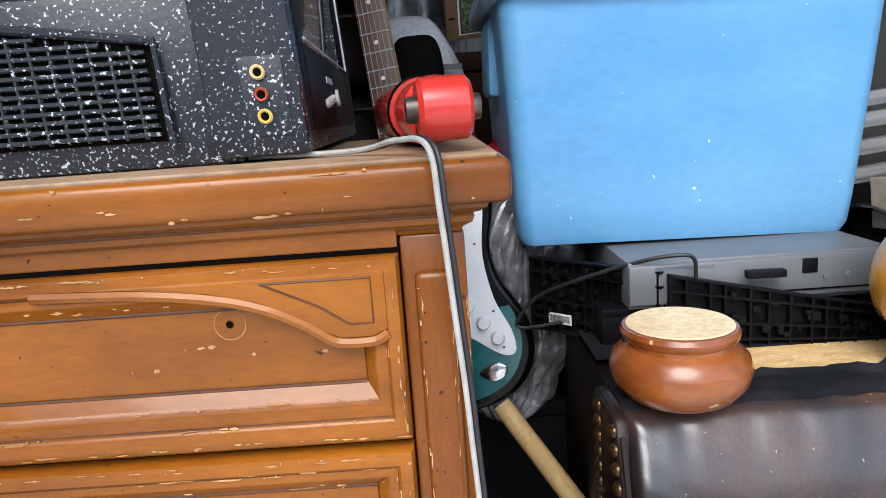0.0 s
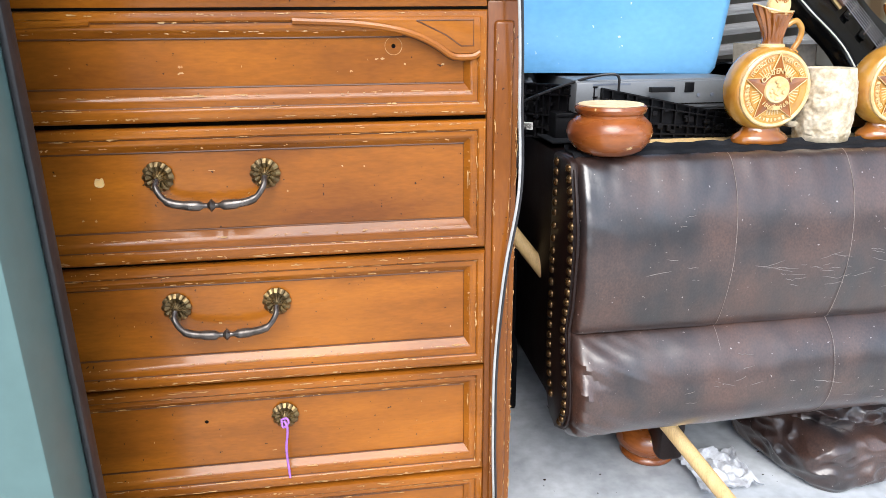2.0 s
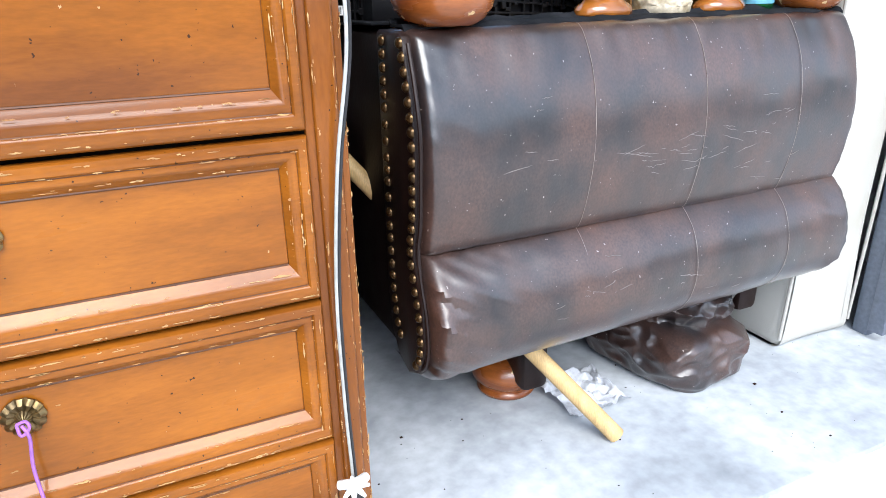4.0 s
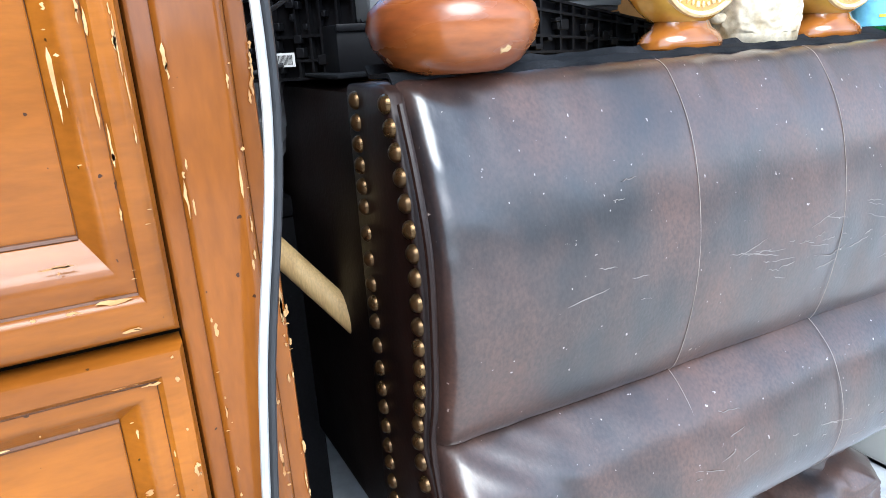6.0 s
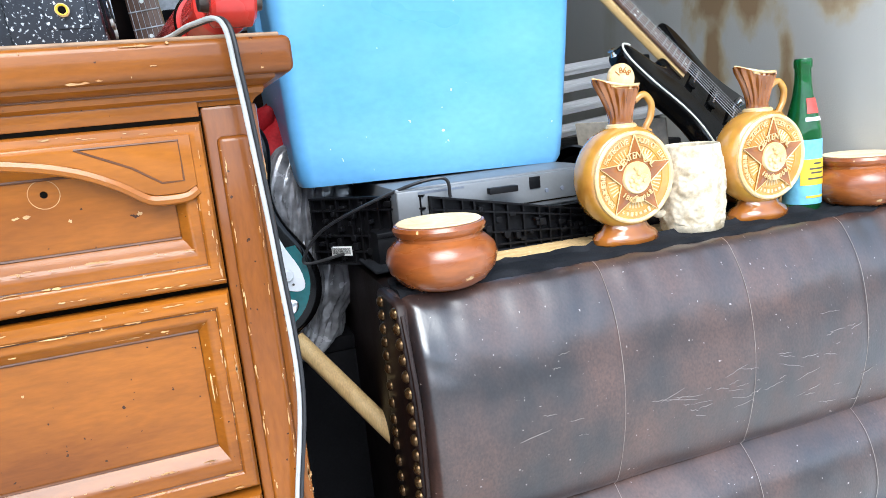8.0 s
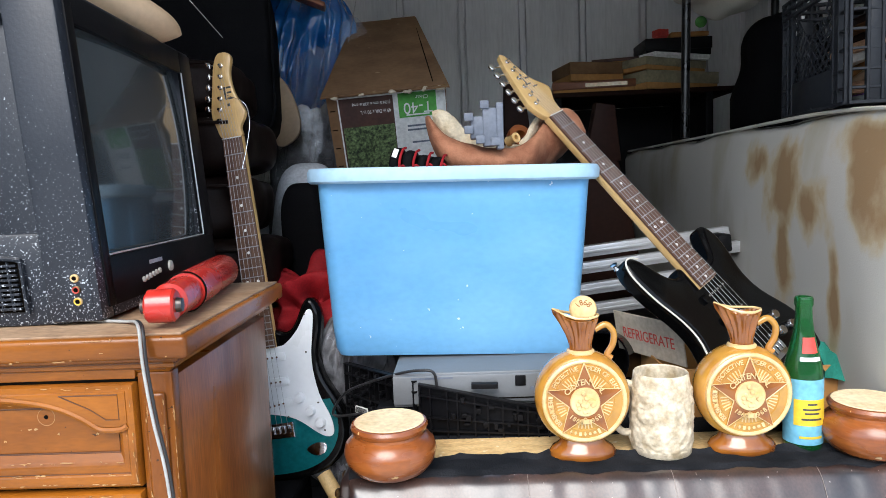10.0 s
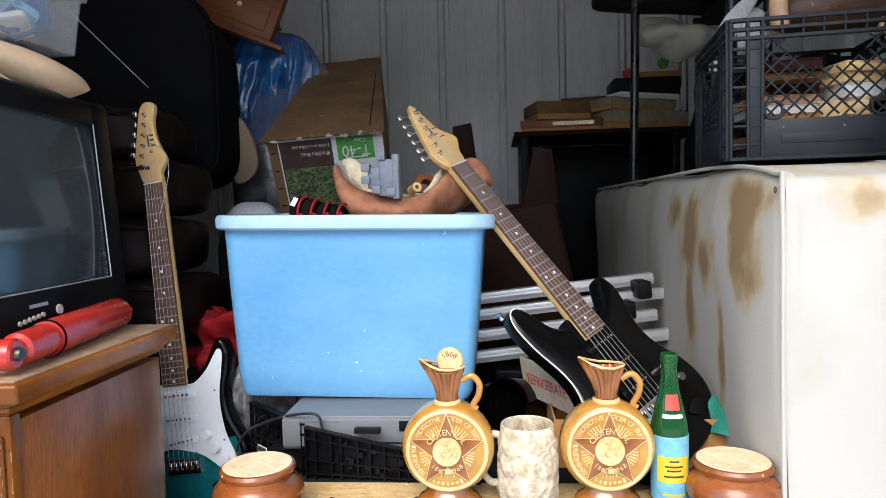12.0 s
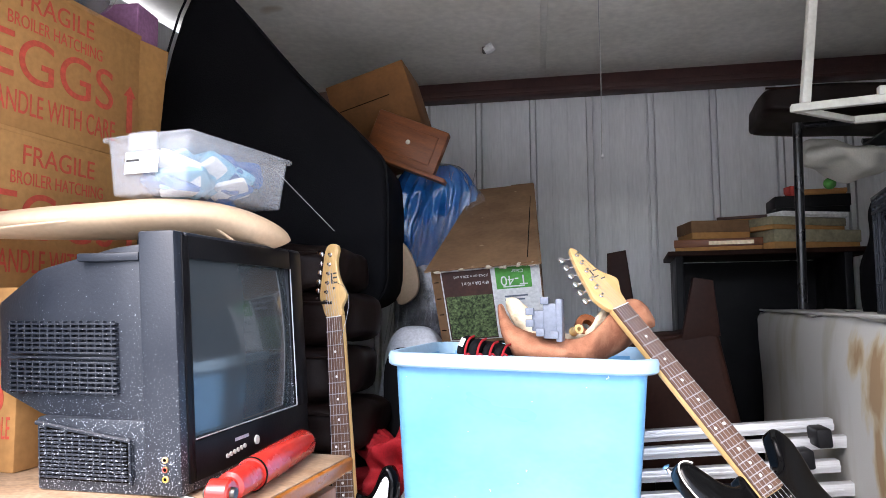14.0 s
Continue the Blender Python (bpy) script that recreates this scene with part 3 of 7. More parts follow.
def chips(rng, runs, parent, count, w0=0.0009, w1=0.0022, smax=0.03):
    """Small bare-wood slivers where the finish has worn off, along straight runs a to b, facing -y."""
    bm = bmesh.new()
    for a, b in runs:
        a, b = Vector(a), Vector(b)
        length = (b - a).length
        along = (b - a).normalized()
        side = Vector((0, 1, 0)).cross(along)
        for _ in range(int(count * length)):
            s, l, w = rng.random() * length, rng.uniform(0.002, smax) * rng.random() ** 1.6, rng.uniform(w0, w1)
            c = a + along * s + side * rng.uniform(-0.0015, 0.0015)
            q = [i / 5 - 0.5 for i in range(1, 5)]
            pts = [c - along * l / 2] + [c + along * l * (k + rng.uniform(-0.08, 0.08)) + side * w * rng.uniform(0.05, 0.7) for k in q] + [c + along * l / 2] + [c + along * l * (k + rng.uniform(-0.08, 0.08)) - side * w * rng.uniform(0.05, 0.7) for k in q[::-1]]
            f = bm.faces.new([bm.verts.new(p) for p in pts])
            f.normal_update()
            if f.normal.y > 0:
                f.normal_flip()
    r = bmesh.ops.extrude_face_region(bm, geom=bm.faces[:])
    bmesh.ops.translate(bm, vec=(0, 0.0006, 0), verts=[g for g in r["geom"] if isinstance(g, bmesh.types.BMVert)])
    bmesh.ops.recalc_face_normals(bm, faces=bm.faces)
    o = part("chipped_finish", bm, M["worn"], parent, "pale bare wood where the finish has chipped")
    o["kind"] = "stuff"
    return o


def drawer_front(parent, z0, z1, rng, arched=False):
    w, h = 0.74, z1 - z0
    prof = [(0, -0.006), (0, 0.008), (0.002, 0.0115), (0.006, 0.013), (0.011, 0.0125), (0.013, 0.0105), (0.0135, 0.0085), (0.018, 0.0098), (0.0205, 0.0088), (0.0245, 0.0042), (0.029, 0.0), (0.031, -0.002), (0.0318, -0.003)]
    bm = bmesh.new()
    loops = [[bm.verts.new((sx * (w / 2 - i * 0.95), -d, (h / 2 - i * 1.05) if sz > 0 else -(h / 2 - i * 1.35))) for sx, sz in ((-1, -1), (1, -1), (1, 1), (-1, 1))] for i, d in prof]
    for p, q in zip(loops, loops[1:]):
        for k in range(4):
            bm.faces.new((p[k], p[(k + 1) % 4], q[(k + 1) % 4], q[k]))
    bm.faces.new(loops[-1])
    bmesh.ops.translate(bm, vec=(0, 0, (z0 + z1) / 2), verts=bm.verts)
    d = part("drawer", bm, M["wood"], parent)
    x, e = w / 2, 0.0
    runs = []
    for i, y in ((0.004, -0.0134), (0.0128, -0.0118), (0.0245, -0.0098)):
        runs += [((-x + i, y, z1 - i * 1.05), (x - i, y, z1 - i * 1.05)), ((-x + i, y, z0 + i * 1.35), (x - i, y, z0 + i * 1.35)),
                 ((x - i, y, z0 + i * 1.2), (x - i, y, z1 - i))]
    # dark brown lines laid along two moulding grooves
    for i, y, r in ((0.0134, 0.0086, 0.0011), (0.0312, -0.0022, 0.0014)):
        q = [(-x + i * 0.95, -y, z0 + i * 1.35), (x - i * 0.95, -y, z0 + i * 1.35), (x - i * 0.95, -y, z1 - i * 1.05), (-x + i * 0.95, -y, z1 - i * 1.05)]
        part("glaze_line", tube(q + q[:1], r, 6), M["groove_brown"], d, "dark brown line in the groove")
    chips(rng, runs, d, 66, 0.0005, 0.0017, 0.024)
    chips(rng, runs[1::3] + runs[2::3], d, 9, 0.0012, 0.0028, 0.05)
    chips(rng, [((-0.33, 0.0022, z), (0.33, 0.0022, z)) for z in (z0 + 0.06, (z0 + z1) / 2, z1 - 0.06)], d, 9, 0.0012, 0.003, 0.01)
    if arched:
        for s in (-1, 1):
            arc = [(0.12, 0.0), (0.19, -0.003), (0.24, -0.009), (0.275, -0.018), (0.302, -0.031), (0.318, -0.042), (0.328, -0.046), (0.35, -0.046), (0.36, -0.041), (0.36, 0.0)]
            out = [(s * a, z1 - 0.009 + b) for a, b in arc]
            part("corner_overlay", prism(out if s > 0 else out[::-1], -0.004, 0.0142, 0.002, 2, m=FRONT), M["wood"], d)
            tri = [(s * a, z1 - 0.009 + b) for a, b in ((0.276, -0.004), (0.3505, -0.004), (0.3505, -0.036), (0.334, -0.036), (0.314, -0.022), (0.276, -0.004))]
            part("groove", tube([(a, -0.0142, b) for a, b in tri], 0.0009, 6), M["groove_brown"], d, "thin dark incised line")
            edge = [(s * a, -0.0105, z1 - 0.0095 + b - 0.003) for a, b in arc[:-1]]
            part("bead", tube(smooth_path(edge, 4), 0.0046, 8), M["wood"], d)
            part("glaze_line", tube(smooth_path([(a, 0.0015, b - 0.0045) for a, q, b in edge], 4), 0.0016, 6), M["groove_brown"], d)
    return d


def chest_of_drawers():
    rng = random.Random(4)
    c = thing("chest_of_drawers", T(-0.37, 0.452, 0), "scuffed orange-brown wooden chest of drawers with aged brass pulls", "chest of drawers")
    d = 0.41
    part("carcass", box(-0.413, 0.413, 0.016, d, 0.1, 1.02, 0.003), M["wood_side"], c)
    # near-black sheet behind the drawers, shade put into its colour
    part("recess", box(-0.38, 0.38, 0.004, 0.0165, 0.13, 1.021), M["gap"], c, "near-black sheet painted as shade between the drawers")
    top = part("top", box(-0.448, 0.448, -0.028, d + 0.01, 1.051, 1.08, 0.006, 3), M["wood"], c)
    part("dust", box(-0.44, 0.44, -0.02, d + 0.004, 1.0795, 1.0832, 0.0015), M["dusty_top"], top, "dusty faded top surface")
    chips(rng, [((-0.445, -0.0285, 1.0775), (0.445, -0.0285, 1.0775)), ((-0.445, -0.0285, 1.054), (0.445, -0.0285, 1.054)), ((-0.44, -0.0288, 1.062), (0.44, -0.0288, 1.062))], top, 22)
    prof = [(0.0, 1.03), (-0.003, 1.034), (-0.009, 1.0375), (-0.0105, 1.0415), (-0.0095, 1.0435), (-0.014, 1.045), (-0.019, 1.048), (-0.02, 1.0515)]
    bm = bmesh.new()
    rows = [[bm.verts.new(p) for p in ((-0.413 + y, d, z), (-0.413 + y, y, z), (0.413 - y, y, z), (0.413 - y, d, z))] for y, z in prof]
    for p, q in zip(rows, rows[1:]):
        for k in range(3):
            bm.faces.new((p[k], p[k + 1], q[k + 1], q[k]))
    bmesh.ops.recalc_face_normals(bm, faces=bm.faces)
    part("cornice", bm, M["wood"], c, "moulded cornice under the top")
    part("rail", box(-0.37, 0.37, -0.004, 0.012, 1.0222, 1.04, 0.0015), M["wood"], c)
    for y, z, r in ((-0.0098, 1.0432, 0.0012), (-0.003, 1.0345, 0.0012)):
        part("glaze_line", tube([(-0.41, y, z), (0.41, y, z)], r, 6), M["groove_brown"], c, "dark brown line in the groove")
    bm = box(-0.425, 0.425, -0.016, d, 0.012, 0.12, 0.004)
    box(-0.43, 0.43, -0.02, d, 0.118, 0.135, 0.006, 3, bm=bm)
    box(-0.42, 0.42, -0.008, d, 0.134, 0.152, 0.006, 3, bm=bm)
    part("plinth", bm, M["wood"], c)
    for s in (-1, 1):
        part("plinth_block", box(s * 0.4 - 0.03, s * 0.4 + 0.03, -0.026, 0.0, 0.0, 0.142, 0.004), M["wood"], c)
    for s in (-1, 1):
        st = part("stile", box(s * 0.3935 - 0.0225, s * 0.3935 + 0.0225, -0.002, 0.02, 0.15, 1.03, 0.003), M["wood_up"], c)
        part("raised_strip", box(s * 0.3935 - 0.0135, s * 0.3935 + 0.0135, -0.009, 0.0, 0.165, 1.005, 0.005, 3), M["wood_up"], st)
        chips(rng, [((s * 0.3935 + k, -0.009 if abs(k) < 0.015 else -0.0026, 0.17), (s * 0.3935 + k, -0.009 if abs(k) < 0.015 else -0.0026, 1.0)) for k in (-0.0108, 0.0108, 0.0205, 0.0212)], st, 75, 0.0005, 0.0016, 0.026)
    # black strip that paints the shade line above the top drawer
    part("gap", box(-0.371, 0.371, -0.003, 0.01, 1.0187, 1.0236), M["gap"], c, "black strip painted as shade over the first drawer")
    zs = ((0.8835, 1.0185), (0.695, 0.877), (0.507, 0.689), (0.319, 0.501), (0.157, 0.313))
    ds = [drawer_front(c, z0, z1, rng, k == 0) for k, (z0, z1) in enumerate(zs)]
    pull_handle(ds[1], 0.0, 0.812)
    pull_handle(ds[2], 0.0, 0.626)
    part("paint_spot", prism(curve_outline([(-0.006, -0.003), (-0.004, 0.006), (0.001, 0.005), (0.004, 0.007), (0.006, -0.002), (0.001, -0.006)], 3), -0.004, -0.0016, 0.0, 1, m=T(-0.144, 0, 0.806) @ FRONT), M["cream"], ds[1], "pale green-white spot of dried paint")
    rosette(ds[3], 0.066, 0.44, 0.0)
    rosette(ds[4], 0.06, 0.23, 0.0)
    part("keyhole_plate", lathe([(0, 0), (0.009, 0), (0.0085, 0.002), (0.003, 0.003), (0, 0.0015)], 20, m=T(-0.075, 0.002, 0.226) @ pose(0, 0, 0, 90, 0, 0), squash=0.75), M["brass"], ds[4], "small worn oval brass plate")
    for k, x, z in ((0, 0.247, 0.974), (0, -0.25, 0.974), (3, -0.05, 0.437), (4, -0.045, 0.222)):
        part("screw_hole", lathe([(0, 0), (0.0026, 0.0), (0.0028, 0.0004), (0, 0.0005)], 12, m=T(x, 0.0028, z) @ pose(0, 0, 0, 90, 0, 0)), M["gap"], ds[k], "empty dark screw hole")
    part("ring_mark", lathe([(0.0109, 0), (0.0112, 0.0002), (0.0115, 0)], 28, m=T(0.247, 0.0028, 0.974) @ pose(0, 0, 0, 90, 0, 0)), M["worn"], ds[0], "pale scratched ring left by a lost pull")
    st = thing("string", T(-0.304, 0.436, 0.438), "short purple string tied to a drawer rosette", "string")
    part("strand", tube(smooth_path([(0, -0.004, 0.004), (0.004, -0.006, -0.01), (-0.001, 0.0, -0.05), (0.001, -0.002, -0.098)]), 0.0018, 6), M["purple"], st)
    part("loop", tube(smooth_path([(-0.004, -0.004, 0.006), (0.004, -0.005, 0.008), (0.006, -0.005, 0), (-0.002, -0.006, -0.006), (-0.004, -0.004, 0.006)]), 0.0016, 6), M["purple"], st)


chest_of_drawers()

cord = thing("power_cord", T(0.0, 0.42, 0), "grey and black power cord hanging down the chest front", "cable")
way = [(-0.28, 0.14, 1.0865), (-0.12, 0.1, 1.0865), (-0.03, 0.075, 1.087), (0.005, 0.03, 1.094), (0.026, -0.004, 1.09), (0.031, -0.012, 1.05), (0.036, -0.008, 0.98), (0.041, 0.005, 0.9), (0.044, 0.008, 0.78), (0.026, 0.008, 0.66), (0.014, 0.008, 0.52), (0.013, 0.008, 0.38), (0.016, 0.008, 0.26)]
part("grey_lead", tube(smooth_path(way, 8), 0.002, 8), M["cord_grey"], cord)
part("black_lead", tube(smooth_path([(x + 0.004, y + 0.0015, z) for x, y, z in way], 8), 0.002, 8), M["cord_black"], cord)
bm = tube(smooth_path([(-0.004, 0, 0.265), (0.012, -0.012, 0.272), (0.03, 0, 0.265)]), 0.006, 8)
for k in range(7):
    a = k * 0.9
    tube([(0.013, -0.004, 0.262), (0.013 + 0.018 * math.cos(a), -0.012, 0.262 + 0.02 * math.sin(a))], [0.006, 0.002], 6, bm=bm)
part("tie", bm, M["paper_white"], cord, "torn white plastic tie")
part("plug", box(0.008, 0.026, -0.006, 0.014, 0.215, 0.25, 0.004), M["cord_black"], cord)


# ---- upturned leather sofa ----
def sofa():
    s = thing("sofa", T(0.677, 0.685, -0.003), "upturned dark brown leather sofa with brass nail trim", "sofa")
    L, R = -0.468, 0.468
    upper = [(0.775, 0.05), (0.776, 0.02), (0.77, 0.002), (0.755, -0.012), (0.72, -0.033), (0.68, -0.048), (0.62, -0.06), (0.56, -0.063), (0.5, -0.056), (0.46, -0.046), (0.445, -0.036), (0.438, -0.02)]
    lower = [(0.446, -0.014), (0.44, -0.034), (0.425, -0.055), (0.4, -0.077), (0.36, -0.094), (0.32, -0.1), (0.28, -0.093), (0.25, -0.075), (0.228, -0.048), (0.215, -0.01), (0.212, 0.05)]

    def sheet(name, prof, tilt, wr, label):
        """A padded panel: a profile drawn along x, rounded at its ends, creased at the seams."""
        pts = smooth_path([(0, y, z) for z, y in prof], 4)
        bm, nx, rows = bmesh.new(), 150, []
        for p in pts:
            row = []
            for i in range(nx + 1):
                u = i / nx
                x = L + (R - L) * u
                d = min(x - L, R - x)
                y, z = p.y, p.z
                if d < 0.022:
                    k = 1 - math.sqrt(max(0, 1 - (1 - d / 0.022) ** 2))
                    y += 0.036 * k
                    z += (0.5 - z) * 0.02 * k
                for sx in (-0.182, 0.052, 0.285):
                    xx = sx + 0.012 * math.sin((p.z - 0.45) * 5)
                    y += 0.0004 * math.exp(-((x - xx) / 0.004) ** 2)
                fold = (math.exp(-((x - L) / 0.07)) + 0.5 * math.exp(-((R - x) / 0.07))) * wr
                y += fold * 0.015 * noise.noise(Vector((x * 9, p.z * 55 + x * 30, 2))) + 0.003 * noise.noise(Vector((x * 8, p.z * 8, 5))) + 0.001 * noise.noise(Vector((x * 26, p.z * 22, 1)))
                y += 0.003 * max(0, (p.z - 0.66) / 0.11) * noise.noise(Vector((x * 34, p.z * 5, 8)))
                z += tilt * (x - L)
                row.append(bm.verts.new((x, y, z)))
            rows.append(row)
        for a, b in zip(rows, rows[1:]):
            for i in range(nx):
                bm.faces.new((a[i], b[i], b[i + 1], a[i + 1]))
        skin = [v.co.copy() for row in rows for v in row]
        bmesh.ops.recalc_face_normals(bm, faces=bm.faces)
        r = bmesh.ops.extrude_face_region(bm, geom=bm.faces[:])
        bmesh.ops.translate(bm, vec=(0, 0.012, 0), verts=[g for g in r["geom"] if isinstance(g, bmesh.types.BMVert)])
        bmesh.ops.recalc_face_normals(bm, faces=bm.faces)
        return part(name, bm, M["leather"], s, label), pts, skin

    back, pu, skin_u = sheet("back_panel", upper, 0.0, 0.35, "padded leather panel with upright seams and scuffs")
    roll, pl, skin_l = sheet("roll", lower, 0.02, 1.0, "fat rolled leather edge with puckers")
    for pts, ob in ((pu, back), (pl, roll)):
        for sx in (-0.182, 0.052, 0.285):
            for off in (0.003,):
                part("seam", tube([(sx + off + 0.012 * math.sin((p.z - 0.45) * 5), p.y - 0.0002, p.z + (0.02 * (sx - L) if ob is roll else 0)) for p in pts[3:-3]], 0.0004, 5), M["thread"], ob)
    rng = random.Random(17)
    spots = [(0.0, 0.57), (0.02, 0.55), (0.05, 0.56), (0.08, 0.545), (0.09, 0.565), (0.16, 0.6), (0.2, 0.61), (0.24, 0.612), (-0.1, 0.56), (-0.07, 0.55), (0.18, 0.53), (-0.3, 0.66), (-0.29, 0.58), (0.3, 0.5), (0.02, 0.34), (-0.24, 0.33), (0.12, 0.3), (-0.12, 0.36)]
    for k, (cx, cz) in enumerate(spots * 4):
        cx, cz, ln, up = cx + rng.gauss(0, 0.035), cz + rng.gauss(0, 0.016), rng.uniform(0.006, 0.05), rng.uniform(-0.3, 0.3)
        skin = skin_u if cz > 0.44 else skin_l
        pts = []
        for q in range(7):
            x, z = cx + ln * (q / 6 - 0.5), cz + up * ln * (q / 6 - 0.5) + rng.uniform(-0.001, 0.001)
            y = min(skin, key=lambda c: (c.x - x) ** 2 + (c.z - z) ** 2).y
            pts.append((x, y - 0.0001, z))
        part("scuff", tube(pts, [0.0001, 0.0004, 0.0005, 0.0006, 0.0005, 0.0004, 0.0001], 5), M["scuff"], back if cz > 0.44 else roll)
    part("frame", box(L + 0.012, R - 0.012, 0.03, 0.6, 0.215, 0.763, 0.012), M["stack_leather"], s)
    out = [(0.0, 0.765), (0.012, 0.772), (0.09, 0.772), (0.095, 0.765), (0.095, 0.34), (0.085, 0.27), (0.05, 0.225), (0.01, 0.215), (-0.03, 0.235), (-0.055, 0.29), (-0.05, 0.38), (-0.02, 0.44), (-0.035, 0.52), (-0.04, 0.6), (-0.03, 0.68), (-0.01, 0.74)]
    bm = prism([(-y, z) for y, z in out], 0.0, 0.02, 0.006, 3, m=T(L + 0.012, 0, 0) @ pose(0, 0, 0, 90, 0, -90))
    side = part("side_strip", bm, M["leather_dark"], s, "leather strip edged with brass nails")
    front = [(0.758, -0.002), (0.7, -0.022), (0.635, -0.036), (0.56, -0.034), (0.5, -0.028), (0.45, -0.016), (0.4, -0.026), (0.35, -0.042), (0.3, -0.046), (0.26, -0.034), (0.238, -0.008)]
    rear = [(0.758, 0.068), (0.6, 0.068), (0.45, 0.066), (0.36, 0.062), (0.3, 0.05), (0.265, 0.03)]
    for row in (front, rear):
        pts, acc = smooth_path([(0, y, z) for z, y in row], 24), 0.0
        last = pts[0]
        for p in pts:
            acc += (p - last).length
            last = p
            if acc >= 0.0198 or p is pts[0]:
                acc = 0.0
                part("nail", lathe([(0.0086, 0), (0.0082, 0.003), (0.0056, 0.006), (0.002, 0.0074), (0, 0.0076)], 12, m=T(L - 0.0075, p.y, p.z) @ pose(0, 0, 0, 0, -90, 0)), M["nail"], side)
    part("piping", tube(smooth_path([(L - 0.002, y - 0.016, z) for z, y in front]), 0.0035, 8), M["leather_dark"], s)
    # the underside, now on top: torn dust cloth over a raw board
    part("board", box(-0.38, 0.44, 0.05, 0.58, 0.762, 0.7765, 0.002), M["osb"], s, "raw board exposed under the torn cloth")
    rng = random.Random(8)
    bm = bmesh.new()
    n = 90
    rows = []
    for v in range(9):
        row = []
        for i in range(n + 1):
            x = L + 0.006 + (R - L - 0.012) * i / n
            torn = 0.062 + 0.018 * noise.noise(Vector((x * 14, 3, 1))) + 0.01 * noise.noise(Vector((x * 45, 9, 1)))
            y = 0.012 + 0.008 * noise.noise(Vector((x * 25, 5, 2))) + torn * v / 8
            z = 0.7775 + 0.004 * noise.noise(Vector((x * 30, y * 60, 4))) + (0.006 if v == 8 else 0) + (-0.005 if v == 0 else 0)
            row.append(bm.verts.new((x, y, z + 0.003)))
        rows.append(row)
    for a, b in zip(rows, rows[1:]):
        for i in range(n):
            bm.faces.new((a[i], a[i + 1], b[i + 1], b[i]))
    r = bmesh.ops.extrude_face_region(bm, geom=bm.faces[:])
    bmesh.ops.translate(bm, vec=(0, 0, -0.004), verts=[g for g in r["geom"] if isinstance(g, bmesh.types.BMVert)])
    bmesh.ops.recalc_face_normals(bm, faces=bm.faces)
    part("dust_cloth", bm, M["dust_cloth"], s, "torn black dust cloth along the edge")
    bm = box(L + 0.012, 0.3, 0.17, 0.585, 0.773, 0.7775, 0.002)
    part("dust_cloth", bm, M["dust_cloth"], s, "black dust cloth over the base")
    for x in (-0.17, 0.42):
        part("leg_post", box(x - 0.03, x + 0.03, 0.08, 0.16, 0.1 if x > 0 else 0.05, 0.23, 0.012), M["leather_dark"], s)
    return s


sofa()


def bun_foot(m, label, flip=False):
    f = thing("bun_foot", m, label, "furniture foot", "turned wooden sofa feet")
    part("bun", lathe([(0, 0.0), (0.045, 0.0), (0.06, 0.008), (0.073, 0.024), (0.0775, 0.04), (0.074, 0.054), (0.064, 0.064), (0.059, 0.068), (0.0585, 0.072), (0.063, 0.076), (0.0645, 0.082), (0.062, 0.087), (0.056, 0.088), (0, 0.088)], 48), M["bun"], f)
    part("end_grain", lathe([(0, 0.0875), (0.0575, 0.0875), (0.0585, 0.0885), (0.057, 0.0898), (0, 0.0898)], 48), M["raw_end"], f, "bare pale end of the turned foot")


bun_foot(T(0.285, 0.717, 0.7745), "glossy reddish-brown turned wooden foot on the sofa corner")
bun_foot(T(1.09, 0.745, 0.7745) @ pose(0, 0, 0, 0, 0, 70), "scratched reddish-brown turned wooden foot beside the bottle")
bun_foot(T(0.498, 0.87, 0.0905) @ pose(0, 0, 0, 180, 0, 0), "reddish-brown turned wooden foot standing on the floor")

cu = thing("cushion", T(0.885, 0.82, 0.0), "shiny dark brown leather cushion lying on the floor", "cushion")
part("pad", creased(pillow(0.27, 0.34, 0.15, 3.4, 3, 0.008, 60, freq=9), 0.1, 1.2, 6, 14.0, m=T(0, 0, 0.065) @ pose(0, 0, 0, 4, 0, 14)), M["leather"], cu)
part("upper_fold", creased(pillow(0.24, 0.28, 0.15, 3.2, 5, 0.008, 60, freq=9), 0.12, 1.4, 2, 16.0, m=T(0.02, 0.03, 0.15) @ pose(0, 0, 0, -6, 8, 10)), M["leather"], cu)
st = thing("wooden_stick", T(0.592, 0.607, 0.012), "pale bare wooden stick leaning under the sofa", "stick")
part("shaft", tube([(0, 0, 0), (-0.22, 0.185, 0.28), (-0.49, 0.41, 0.63)], [0.017, 0.0165, 0.016], 14), M["pine"], st)
pb = thing("plastic_bag", T(0.63, 0.76, 0.0), "crumpled thin white plastic bag on the concrete", "plastic bag")
bm = bmesh.new()
bmesh.ops.create_grid(bm, x_segments=22, y_segments=22, size=0.07)
for v in bm.verts:
    v.co.z = 0.012 + 0.03 * abs(noise.noise(v.co * 22)) + 0.012 * noise.noise(v.co * 60)
    v.co.x *= 1 + 0.4 * noise.noise(v.co * 15)
part("film", bm, M["white_sack"], pb)
ws = thing("white_sack", T(1.66, 0.5, 0.0), "white stuffed fabric sack outside the jamb", "sack")
part("sack", pillow(0.4, 0.26, 0.3, 2.4, 7, 0.03, m=T(0, 0, 0.14)), M["white_sack"], ws)
part("sack_top", pillow(0.4, 0.24, 0.24, 2.4, 9, 0.03, m=T(0.03, 0.02, 0.36)), M["white_sack"], ws)

